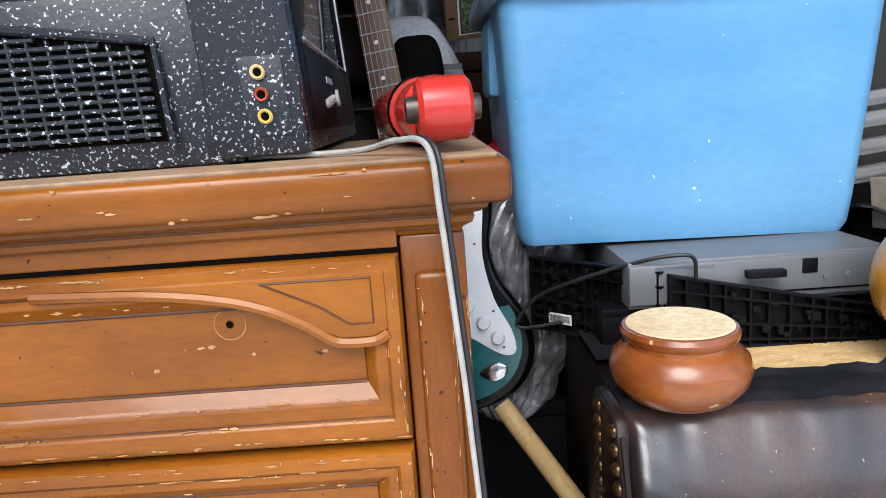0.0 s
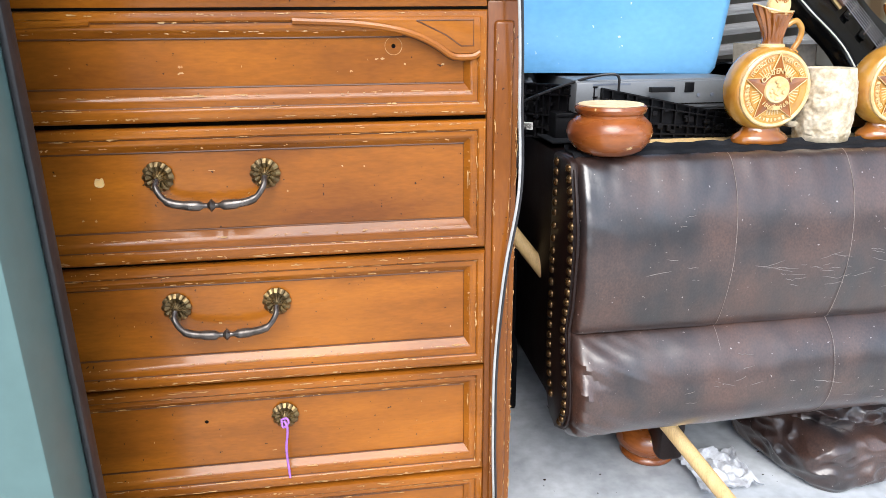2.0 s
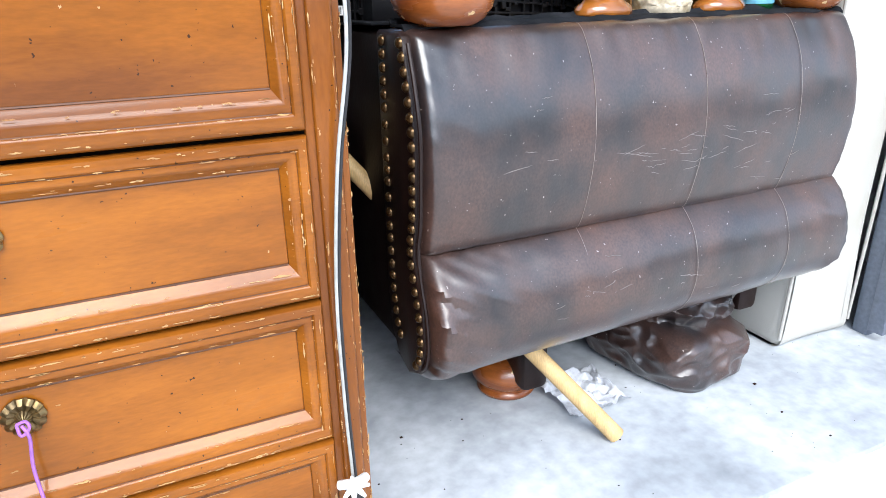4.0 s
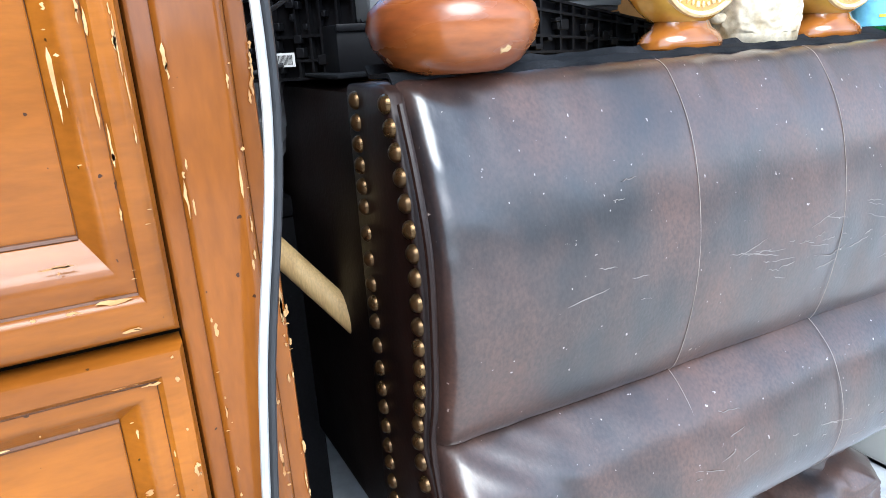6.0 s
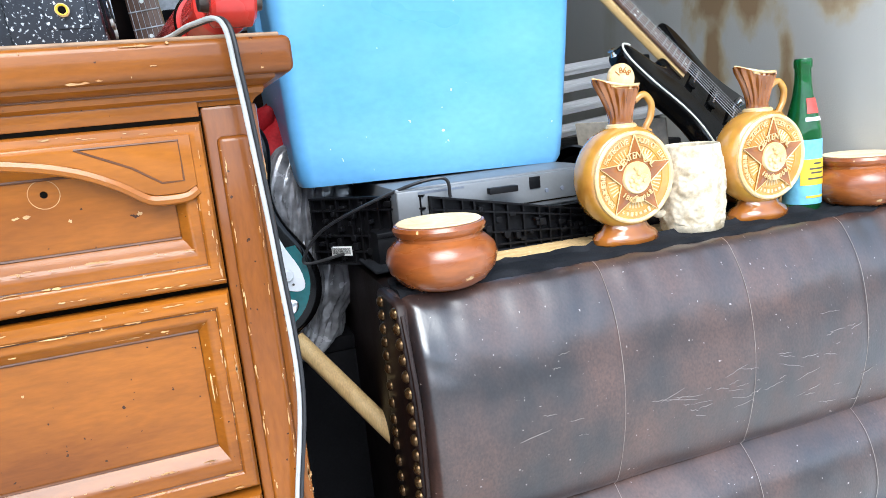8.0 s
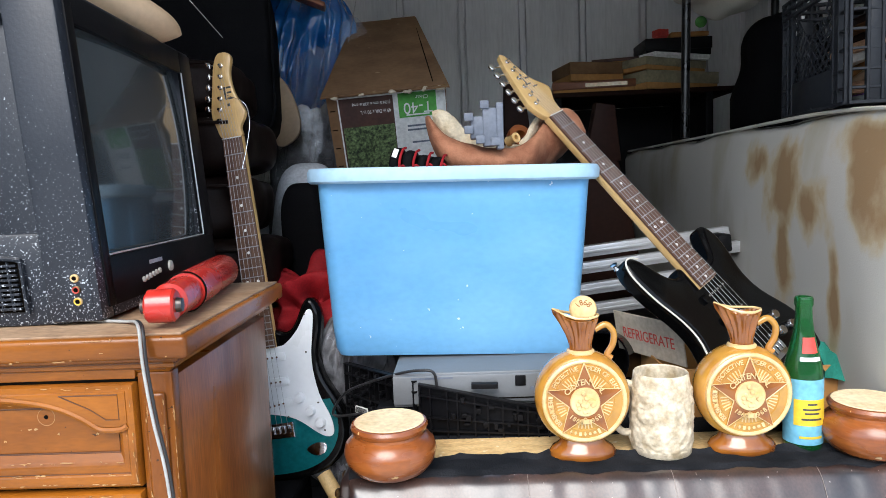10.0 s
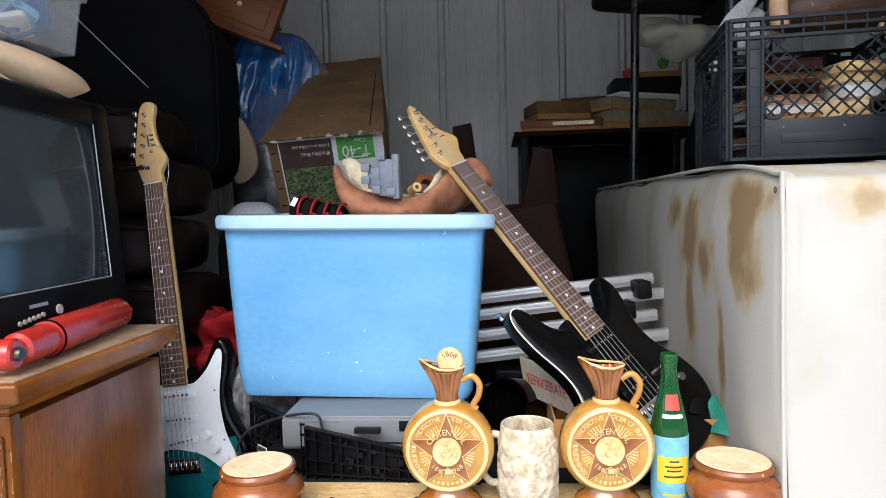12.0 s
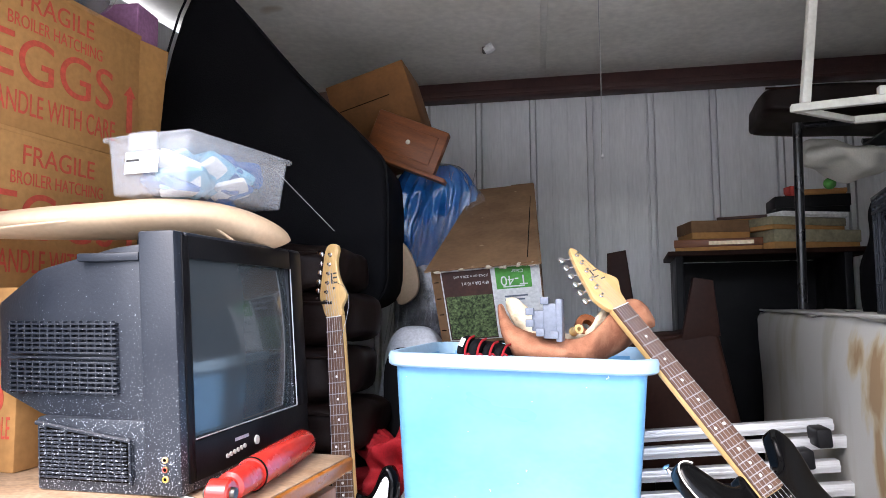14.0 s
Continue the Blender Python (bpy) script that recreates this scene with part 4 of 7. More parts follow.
deb = bmesh.new()
rg = random.Random(2)
for k in range(60):
    x, y, r = rg.uniform(0.1, 1.5), rg.uniform(0.4, 0.85), 0.0006 + 0.0022 * rg.random() ** 3
    box(x - r, x + r * rg.uniform(0.4, 1.5), y - r, y + r * rg.uniform(0.4, 1.2), 0.0, r * 0.9, r * 0.25, 1, bm=deb)
tagged(part("floor_debris", deb, M["brown_furn"]), "small crumbs and grit scattered on the concrete floor", "debris", kind="stuff")

# ---- mattress ----
ma = thing("mattress", T(1.15, 0.708, 0), "water-stained off-white mattress standing on its edge", "mattress")
bm = bmesh.new()
bmesh.ops.create_cube(bm, size=1)
bmesh.ops.subdivide_edges(bm, edges=bm.edges[:], cuts=24, use_grid_fill=True)
for v in bm.verts:
    c = v.co.copy()
    p = Vector(((c.x + 0.5) * 0.25, (c.y + 0.5) * 1.95, (c.z + 0.5) * 1.36))
    ex, ey, ez = (0.125 - abs(p.x - 0.125)), (0.975 - abs(p.y - 0.975)), (0.68 - abs(p.z - 0.68))
    p.x += math.copysign(min(0.014, 0.014 * min(ey, ez) / 0.12), c.x) if abs(c.x) > 0.49 else 0
    p.x += 0.01 * noise.noise(Vector((c.x * 3, p.y * 3, p.z * 3)))
    p.z += (0.016 * noise.noise(Vector((7, p.y * 5, p.z * 2))) - 0.022 * math.exp(-p.y / 0.12)) * (p.z / 1.36)
    p.y += 0.012 * noise.noise(Vector((p.x * 6, 4, p.z * 3)))
    v.co = p
bmesh.ops.bevel(bm, geom=[e for e in bm.edges if e.calc_face_angle(0) > 1.0], offset=0.03, segments=5, profile=0.5, affect="EDGES")
part("body", bm, M["stained"], ma)
for x in (0.004, 0.246):
    part("piping", tube(smooth_path([(x, 0.0, 0.03), (x + 0.004, -0.006, 0.5), (x, -0.004, 1.0), (x, 0.002, 1.3), (x, 0.035, 1.338), (x, 0.3, 1.362), (x, 0.9, 1.362), (x, 1.9, 1.362)], 8), 0.0042, 8), M["stained"], ma, "corded edge seam")
part("handle_vent", lathe([(0.004, 0), (0.006, 0.001), (0.004, 0.002), (0.002, 0.001)], 14, m=T(-0.002, 0.012, 1.31) @ pose(0, 0, 0, 0, -90, 0)), M["brass"], ma)


# ---- on the sofa ----
def decanter(m, stopper, label):
    d = thing("decanter", m, label, "decanter", "commemorative decanters")
    # a flat round flask, axis along y
    part("flask", lathe([(0, -0.03), (0.062, -0.03), (0.071, -0.026), (0.0775, -0.014), (0.0785, 0.0), (0.0775, 0.014), (0.071, 0.026), (0.062, 0.03), (0, 0.03)], 56, m=T(0, 0, 0.103) @ pose(0, 0, 0, 90, 0, 0)), M["amber"], d)
    face = T(0, -0.0295, 0.103) @ FRONT
    part("medallion", lathe([(0, 0), (0.0625, 0), (0.063, -0.003)], 56, m=face), M["medal"], d, "mottled cream and brown medallion")
    part("medallion_rim", lathe([(0.0615, 0), (0.0635, 0.0026), (0.066, 0.0032), (0.0685, 0.0016), (0.069, -0.003)], 56, m=face), M["cream"], d, "cream raised medallion rim")
    bm = bmesh.new()
    pts = [((0.064 if k % 2 == 0 else 0.027) * math.sin(k * math.pi / 5), (0.064 if k % 2 == 0 else 0.027) * math.cos(k * math.pi / 5)) for k in range(10)]
    rim = [bm.verts.new((x, y, 0.0035)) for x, y in pts]
    mid = bm.verts.new((0, 0, 0.0068))
    low = [bm.verts.new((x, y, -0.003)) for x, y in pts]
    for k in range(10):
        bm.faces.new((rim[k], mid, rim[(k + 1) % 10]))
        bm.faces.new((low[k], rim[k], rim[(k + 1) % 10], low[(k + 1) % 10]))
    bmesh.ops.recalc_face_normals(bm, faces=bm.faces)
    bmesh.ops.transform(bm, matrix=face, verts=bm.verts)
    part("star", bm, M["amber_dark"], d, "brown glazed five-pointed star in relief", smooth=False)
    edge = [(x, y, 0.0036) for x, y in pts]
    part("star_edge", tube(edge + edge[:1], 0.0012, 6, m=face), M["cream"], d, "pale worn ridge round the star")
    for a in range(5):
        for k in range(5):
            t = radians(36 + 72 * a + (k - 2) * 7)
            part("ray", tube([(0.033 * math.sin(t), 0.033 * math.cos(t), 0.0006), (0.046 * math.sin(t), 0.046 * math.cos(t), 0.0006)], 0.0011, 5, m=face), M["cream"], d)
    bm = lathe([(0.0, 0.007), (0.018, 0.0075), (0.0225, 0.0085), (0.024, 0.007), (0.0245, 0.003)], 40, m=face)
    rng = random.Random(5)
    for k in range(16):
        a, r = rng.random() * 6.28, 0.016 * math.sqrt(rng.random())
        lathe([(0, 0.0035), (0.003, 0.0025), (0.0042, 0)], 8, bm=bm, m=face @ T(r * math.cos(a), r * math.sin(a), 0.0075))
    part("emblem", bm, M["cream"], d, "cream round emblem in relief")
    bm = bmesh.new()
    for k, ch in enumerate("CENTENNIAL"):
        a = radians(58 - k * 12.9)
        text_bm(ch, 0.0095, None, 0.0018, m=face @ pose(0, 0, 0, 0, 0, math.degrees(a)) @ T(0, 0.0335, 0.0055), bm=bm)
    for k, ch in enumerate("1868-1968"):
        text_bm(ch, 0.0075, None, 0.0016, m=face @ pose(0, 0, 0, 0, 0, 180 - 44 + k * 11) @ T(0, 0.0325, 0.0055) @ pose(0, 0, 0, 0, 0, 180), bm=bm)
    part("lettering", bm, M["cream"], d, "raised cream lettering")["kind"] = "stuff"
    bm = bmesh.new()
    for k in range(44):
        a = 360 * k / 44
        if 18 <= k <= 26 or 9 <= k <= 15:
            w, h = rng.uniform(0.0008, 0.0026), rng.uniform(0.002, 0.0045)
            box(-w, w, 0.055 - h, 0.055 + h, 0.0, 0.0022, 0.0006, 1, bm=bm, m=face @ pose(0, 0, 0, 0, 0, a))
            box(-0.0024, 0.0024, 0.0545, 0.0558, 0.0, 0.002, 0.0004, 1, bm=bm, m=face @ pose(0, 0, 0, 0, 0, a))
    for word, mid in (("PROTECTIVE", 37), ("ORDER OF ELKS", -37), ("BENEVOLENT", 108)):
        step = 5.4
        for k, ch in enumerate(word):
            if ch != " ":
                text_bm(ch, 0.0075, None, 0.002, m=face @ pose(0, 0, 0, 0, 0, mid + step * ((len(word) - 1) / 2 - k)) @ T(0, 0.0553, 0.0002), bm=bm)
    o = part("relief", bm, M["cream"], d, "ring of small raised marks and words")
    o["kind"] = "stuff"
    part("ring", lathe([(0.0475, 0), (0.0482, 0.0016), (0.0495, 0.0016), (0.05, 0)], 56, m=face), M["amber"], d)
    part("foot", lathe([(0, 0), (0.05, 0), (0.0545, 0.004), (0.055, 0.011), (0.05, 0.018), (0.04, 0.024), (0.034, 0.034), (0.036, 0.045), (0, 0.045)], 40, squash=0.66), M["amber_dark"], d, "brown glazed spreading foot")
    bm, n = bmesh.new(), 108
    rings = []
    for z, r in ((0.172, 0.022), (0.18, 0.0195), (0.19, 0.0185), (0.205, 0.02), (0.22, 0.0235), (0.232, 0.028), (0.238, 0.0305), (0.2385, 0.0285), (0.23, 0.025), (0.2, 0.015)):
        ring = []
        for i in range(n):
            a = 2 * math.pi * i / n
            spout = max(0, math.cos(a - math.pi)) ** 3
            f = 1 + 0.085 * math.cos(18 * a) * (0.19 < z < 0.236)
            k = max(0, (z - 0.2) / 0.038)
            ring.append(bm.verts.new((r * f * math.cos(a) - 0.016 * spout * k, r * f * 0.85 * math.sin(a), z + 0.012 * spout * k - 0.006 * k * (math.cos(2 * a) < 0) * abs(math.sin(a)))))
        rings.append(ring)
    for p, q in zip(rings, rings[1:]):
        for i in range(n):
            bm.faces.new((p[i], p[(i + 1) % n], q[(i + 1) % n], q[i]))
    bmesh.ops.recalc_face_normals(bm, faces=bm.faces)
    part("neck", bm, M["amber_dark"], d, "ribbed brown neck with a pouring lip")
    part("collar", lathe([(0.0215, 0.174), (0.0235, 0.177), (0.0225, 0.181), (0.0195, 0.183)], 32), M["cream"], d)
    part("lip", tube([v for v in [(-0.0445 + 0.0, 0, 0.2505), (-0.03, -0.014, 0.244), (-0.01, -0.025, 0.238), (0.01, -0.025, 0.237), (0.026, -0.012, 0.238), (0.0305, 0, 0.238), (0.026, 0.012, 0.238), (0.01, 0.025, 0.237), (-0.01, 0.025, 0.238), (-0.03, 0.014, 0.244), (-0.0445, 0, 0.2505)]], 0.0022, 8), M["cream"], d, "pale glazed lip")
    part("handle", tube(smooth_path([(0.024, 0, 0.214), (0.042, 0, 0.222), (0.055, 0, 0.208), (0.053, 0, 0.188), (0.044, 0, 0.172), (0.05, 0, 0.165)], 6), [0.0055] * 30 + [0.006], 10), M["amber"], d)
    if stopper:
        so = part("stopper", lathe([(0, -0.006), (0.02, -0.006), (0.0225, -0.003), (0.0225, 0.003), (0.02, 0.006), (0, 0.006)], 32, m=T(0.006, 0.004, 0.248) @ pose(0, 0, 0, 90, 0, 0)), M["cream"], d, "round stopper with raised numerals")
        bm = bmesh.new()
        for k, ch in enumerate("1868"):
            text_bm(ch, 0.009, None, 0.0012, m=T(0.006, -0.0018, 0.248) @ FRONT @ pose(0, 0, 0, 0, 0, 50 - k * 33) @ T(0, 0.0125, 0), bm=bm)
        part("numerals", bm, M["amber_dark"], so)
        part("cork", lathe([(0, 0.18), (0.013, 0.18), (0.015, 0.236), (0, 0.236)], 16), M["amber_dark"], so)
    return d


decanter(T(0.612, 0.762, 0.7745) @ Matrix.Scale(1.03, 4), True, "amber glazed ceramic decanter with a star medallion and stopper")
decanter(T(0.886, 0.768, 0.7745) @ Matrix.Scale(1.03, 4), False, "amber glazed ceramic decanter with a star medallion, no stopper")

mug = thing("mug", T(0.75, 0.772, 0.7745), "cream stoneware mug with raised figures, empty", "mug")
bm = lathe([(0, 0), (0.046, 0), (0.05, 0.004), (0.051, 0.012), (0.0525, 0.03), (0.053, 0.07), (0.0515, 0.11), (0.0475, 0.128), (0.046, 0.14), (0.0445, 0.142), (0.0425, 0.14), (0.042, 0.02), (0, 0.016)], 144)
bmesh.ops.subdivide_edges(bm, edges=[e for e in bm.edges if abs(e.verts[0].co.z - e.verts[1].co.z) > 0.015], cuts=20)
for v in bm.verts:
    r = math.hypot(v.co.x, v.co.y)
    if r > 0.047 and 0.014 < v.co.z < 0.118:
        ridge = 1 - min(1.0, 4.5 * abs(noise.noise(v.co * 48)))
        k = 1 + 0.024 * ridge + 0.05 * max(-0.25, noise.noise(v.co * 62 + Vector((3, 1, 7)))) + 0.022 * noise.noise(v.co * 150)
        v.co.x *= k
        v.co.y *= k
part("cup", bm, M["stone"], mug)
part("handle", tube(smooth_path([(-0.044, 0.004, 0.118), (-0.065, 0.006, 0.12), (-0.082, 0.008, 0.1), (-0.082, 0.008, 0.06), (-0.066, 0.006, 0.035), (-0.045, 0.004, 0.035)]), 0.0065, 10), M["stone"], mug)

bo = thing("bottle", T(0.994, 0.776, 0.7745), "green glass soda bottle with a blue and yellow label", "bottle")
part("glass", lathe([(0, 0.0), (0.027, 0), (0.0305, 0.004), (0.0312, 0.012), (0.031, 0.12), (0.03, 0.14), (0.024, 0.168), (0.0165, 0.2), (0.0135, 0.225), (0.013, 0.245), (0.0148, 0.248), (0.0148, 0.258), (0.0135, 0.262), (0.0105, 0.262), (0.0105, 0.235), (0.02, 0.17), (0.0275, 0.13), (0.0275, 0.01), (0, 0.008)], 40), M["bottle"], bo)
part("label_band", lathe([(0.0314, 0.012), (0.0318, 0.0125), (0.0318, 0.124), (0.0313, 0.1245)], 40), M["paper_blue"], bo, "pale blue printed label band")


def wrap_patch(w, z0, z1, r, parent, material, name, yaw=0, label="", z_r=None):
    bm = bmesh.new()
    k = max(4, int(w / 0.004))
    rows = [[bm.verts.new((rr * math.sin(a), -rr * math.cos(a), z)) for a in [(-0.5 + i / k) * w / r + radians(yaw) for i in range(k + 1)]] for z, rr in ((z0, r), (z1, z_r or r))]
    for i in range(k):
        bm.faces.new((rows[0][i], rows[0][i + 1], rows[1][i + 1], rows[1][i]))
    g = bmesh.ops.extrude_face_region(bm, geom=bm.faces[:])
    for v in g["geom"]:
        if isinstance(v, bmesh.types.BMVert):
            v.co.x *= 1.015
            v.co.y *= 1.015
    bmesh.ops.recalc_face_normals(bm, faces=bm.faces)
    return part(name, bm, material, parent, label)


wrap_patch(0.058, 0.046, 0.091, 0.0321, bo, M["paper_yellow"], "label_patch", 0, "yellow printed patch")
for k, (w, z) in enumerate(((0.016, 0.082), (0.03, 0.073), (0.024, 0.066), (0.034, 0.056))):
    wrap_patch(w, z, z + 0.003, 0.0327, bo, M["stitch_panel"], "print_bar")
wrap_patch(0.04, 0.0235, 0.0275, 0.0321, bo, M["paper_yellow"], "print_bar")
wrap_patch(0.026, 0.169, 0.195, 0.0248, bo, M["paper_red"], "logo_patch", 0, "plain red printed square", 0.0192)
wrap_patch(0.036, 0.156, 0.1625, 0.0279, bo, M["paper_white"], "print_bar", 0, "", 0.0262)

# ---- storage tote ----
def tote():
    t = thing("storage_tote", T(0.395, 1.18, 0.8975) @ pose(0, 0, 0, 0, 1.2, 0), "scuffed blue plastic storage tote without a lid", "storage tote")

    def rr(w, d, r, n=6):
        out = []
        for sx, sy, a0 in ((1, 1, 0), (-1, 1, 90), (-1, -1, 180), (1, -1, 270)):
            for k in range(n + 1):
                a = radians(a0 + 90 * k / n)
                out.append((sx * (w / 2 - r) + r * math.cos(a), sy * (d / 2 - r) + r * math.sin(a)))
        return out

    bm = bmesh.new()
    levels = [(0.002, 0.478, 0.335, 0.022), (0.0, 0.49, 0.35, 0.024), (0.012, 0.503, 0.362, 0.026), (0.05, 0.512, 0.368, 0.026), (0.2, 0.535, 0.388, 0.028), (0.325, 0.552, 0.402, 0.03), (0.325, 0.546, 0.396, 0.028), (0.05, 0.505, 0.36, 0.024), (0.006, 0.49, 0.345, 0.022)]
    rings = [[bm.verts.new((x, y, z * 1.125)) for x, y in rr(w, d, r)] for z, w, d, r in levels]
    for p, q in zip(rings, rings[1:]):
        for i in range(len(p)):
            bm.faces.new((p[i], p[(i + 1) % len(p)], q[(i + 1) % len(p)], q[i]))
    bm.faces.new(rings[0][::-1])
    bm.faces.new(rings[-1])
    bmesh.ops.recalc_face_normals(bm, faces=bm.faces)
    part("tub", bm, M["tote"], t)
    bm = bmesh.new()
    levels = [(0.318, 0.552, 0.402, 0.055), (0.318, 0.588, 0.44, 0.07), (0.322, 0.6, 0.45, 0.075), (0.338, 0.602, 0.452, 0.076), (0.345, 0.594, 0.444, 0.073), (0.346, 0.565, 0.415, 0.06), (0.335, 0.552, 0.402, 0.055), (0.318, 0.55, 0.4, 0.054)]
    rings = [[bm.verts.new((x, y, z * 1.125)) for x, y in rr(w, d, r)] for z, w, d, r in levels]
    for p, q in zip(rings, rings[1:]):
        for i in range(len(p)):
            bm.faces.new((p[i], p[(i + 1) % len(p)], q[(i + 1) % len(p)], q[i]))
    bmesh.ops.recalc_face_normals(bm, faces=bm.faces)
    part("rim", bm, M["tote_rim"], t, "pale faded rolled rim")
    part("handle_recess", box(-0.285, -0.262, -0.07, 0.07, 0.225, 0.35, 0.012), M["tote"], t)


tote()

def soft_roll(rows, depth, seed=0, wrinkle=0.003, seg=24):
    """A stuffed roll: rows of (x, y, z, half height), smoothed, with creases."""
    mids = smooth_path([r[:3] for r in rows], 6)
    halves = [max(0.004, p.x) for p in smooth_path([(r[3], 0, 0) for r in rows], 6)]
    bm = bmesh.new()
    rings = []
    for p, h in zip(mids, halves):
        ring = []
        for k in range(seg):
            a = 2 * math.pi * k / seg
            v = p + Vector((0, depth * min(1.0, h / 0.03) * math.cos(a), h * math.sin(a)))
            n = noise.noise(v * 28 + Vector((seed, 2, 5))) + 0.6 * noise.noise(v * 70 + Vector((seed, 9, 1)))
            ring.append(bm.verts.new(v + Vector((0, wrinkle * n, 0.4 * wrinkle * n))))
        rings.append(ring)
    for p, q in zip(rings, rings[1:]):
        for k in range(seg):
            bm.faces.new((p[k], p[(k + 1) % seg], q[(k + 1) % seg], q[k]))
    bm.faces.new(rings[0][::-1])
    bm.faces.new(rings[-1])
    bmesh.ops.recalc_face_normals(bm, faces=bm.faces)
    return bm


su = thing("suede_seat", T(0.515, 1.06, 1.28), "tan suede seat cover lined with cream fleece", "seat cover")
part("suede", soft_roll([(-0.166, 0.03, 0.108, 0.008), (-0.157, 0.02, 0.088, 0.028), (-0.142, 0.0, 0.06, 0.034), (-0.118, -0.02, 0.034, 0.036), (-0.076, -0.025, 0.02, 0.032), (-0.029, -0.025, 0.014, 0.027), (0.018, -0.02, 0.014, 0.027), (0.05, -0.015, 0.022, 0.034), (0.073, 0.02, 0.035, 0.044), (0.096, 0.06, 0.052, 0.052), (0.124, 0.08, 0.07, 0.054), (0.146, 0.085, 0.082, 0.045), (0.167, 0.09, 0.082, 0.028), (0.184, 0.09, 0.072, 0.007)], 0.042, 3, 0.006), M["suede"], su)
part("fleece", soft_roll([(-0.152, 0.055, 0.118, 0.012), (-0.132, 0.05, 0.1, 0.032), (-0.108, 0.045, 0.08, 0.038), (-0.08, 0.04, 0.055, 0.03), (-0.03, 0.035, 0.036, 0.016), (0.018, 0.035, 0.036, 0.015), (0.045, 0.035, 0.05, 0.018), (0.058, 0.05, 0.072, 0.02), (0.078, 0.07, 0.096, 0.016), (0.094, 0.085, 0.108, 0.008)], 0.022, 8, 0.007), M["fleece"], su, "matted cream fleece lining")
br = thing("plastic_bracket", T(0.482, 1.0, 1.308), "slate grey moulded plastic bracket on the tote contents", "bracket")
bm = box(0.012, 0.026, -0.02, 0.03, 0.008, 0.1, 0.003)
box(-0.04, 0.014, -0.015, 0.025, 0.03, 0.075, 0.004, bm=bm)
box(-0.015, 0.014, -0.018, 0.02, 0.015, 0.09, 0.003, bm=bm)
part("body", bm, M["grey_part"], br)
for x, z in ((-0.052, 0.04), (-0.052, 0.065), (-0.03, 0.02), (-0.02, 0.088), (0.0, 0.015)):
    part("clip", box(x, x + 0.018, -0.024, -0.01, z, z + 0.016, 0.002), M["grey_part"], br)
ta = thing("tape_roll", T(0.549, 1.105, 1.345), "roll of brown packing tape in the tote", "tape roll")
part("roll", lathe([(0.012, -0.01), (0.026, -0.01), (0.027, 0), (0.026, 0.01), (0.012, 0.01), (0.012, -0.01)], 28, m=pose(0, 0, 0, 55, 35, 0)), M["orange_wood"], ta)
sp = thing("spool", T(0.53, 1.055, 1.338), "small cream plastic spool beside the tape", "spool")
part("spool", lathe([(0.005, -0.014), (0.0105, -0.014), (0.011, -0.012), (0.0095, -0.009), (0.0095, 0.009), (0.011, 0.012), (0.0105, 0.014), (0.005, 0.014), (0.005, -0.014)], 24, m=pose(0, 0, 0, 75, 0, 35)), M["cream"], sp)
gl = thing("glove", T(0.333, 1.0, 1.297), "black and red padded work glove in the tote", "glove")
part("palm", pillow(0.11, 0.1, 0.05, 2.6, 2, 0.01, m=T(0, 0.03, -0.004) @ pose(0, 0, 0, 0, 8, 0)), M["black_cloth"], gl)
for k in range(4):
    x = -0.04 + 0.027 * k
    part("finger", pillow(0.027, 0.075, 0.05 - 0.004 * k, 2.6, k, 0.005, m=T(x, 0, 0.006 - 0.005 * k) @ pose(0, 0, 0, 0, 14, -8)), M["black_cloth"], gl)
    part("stripe", tube(smooth_path([(x + 0.006, -0.035, -0.02), (x + 0.008, -0.04, 0.004 - 0.004 * k), (x + 0.014, -0.03, 0.024 - 0.005 * k), (x + 0.018, 0.0, 0.03 - 0.006 * k)]), 0.0026, 8), M["red_cloth"], gl, "red rubber stripe")
    part("stripe", tube(smooth_path([(x + 0.006, -0.036, -0.012), (x + 0.013, -0.037, -0.006), (x + 0.02, -0.034, -0.014)]), 0.002, 8), M["red_cloth"], gl, "red rubber stripe")
part("tag", box(-0.005, 0.005, -0.001, 0.001, -0.008, 0.012, 0.0005, m=T(-0.041, -0.037, 0.017) @ pose(0, 0, 0, -30, 20, 0)), M["paper_white"], gl, "small white sewn tag")
fi = thing("clothes", T(0.4, 1.2, 1.2), "dark clothes filling the tote", "clothes")
part("garment", pillow(0.5, 0.36, 0.13, 2.8, 6, 0.03), M["black_cloth"], fi)

# ---- computer, plastic rack, small boxes ----
pc = thing("computer", T(0.44, 0.887, 0.827), "silver-grey desktop computer case lying flat", "computer")
part("case", box(-0.165, 0.19, 0.0, 0.42, 0.0, 0.066, 0.003), M["silver"], pc)
part("front_panel", box(-0.165, 0.19, -0.006, 0.0, 0.006, 0.062, 0.003), M["silver"], pc)
part("drive_bay", box(-0.05, 0.17, -0.0075, -0.004, 0.014, 0.016), M["gap"], pc)
part("badge", box(0.068, 0.088, -0.0085, -0.004, 0.038, 0.058, 0.001), M["black"], pc, "small black square badge")
part("print_bar", box(-0.13, -0.05, -0.0068, -0.004, 0.055, 0.0585), M["grey_part"], pc)
for x in (0.1, 0.13):
    part("button", lathe([(0, 0), (0.004, 0), (0.0035, 0.002), (0, 0.002)], 12, m=T(x, -0.006, 0.032) @ pose(0, 0, 0, 90, 0, 0)), M["grey_part"], pc)
dk = thing("equipment_box", T(0.44, 0.9, 0.766), "flat black equipment box under the computer", "equipment box")
part("case", box(-0.2, 0.2, 0.0, 0.38, 0.0, 0.06, 0.004), M["black"], dk)
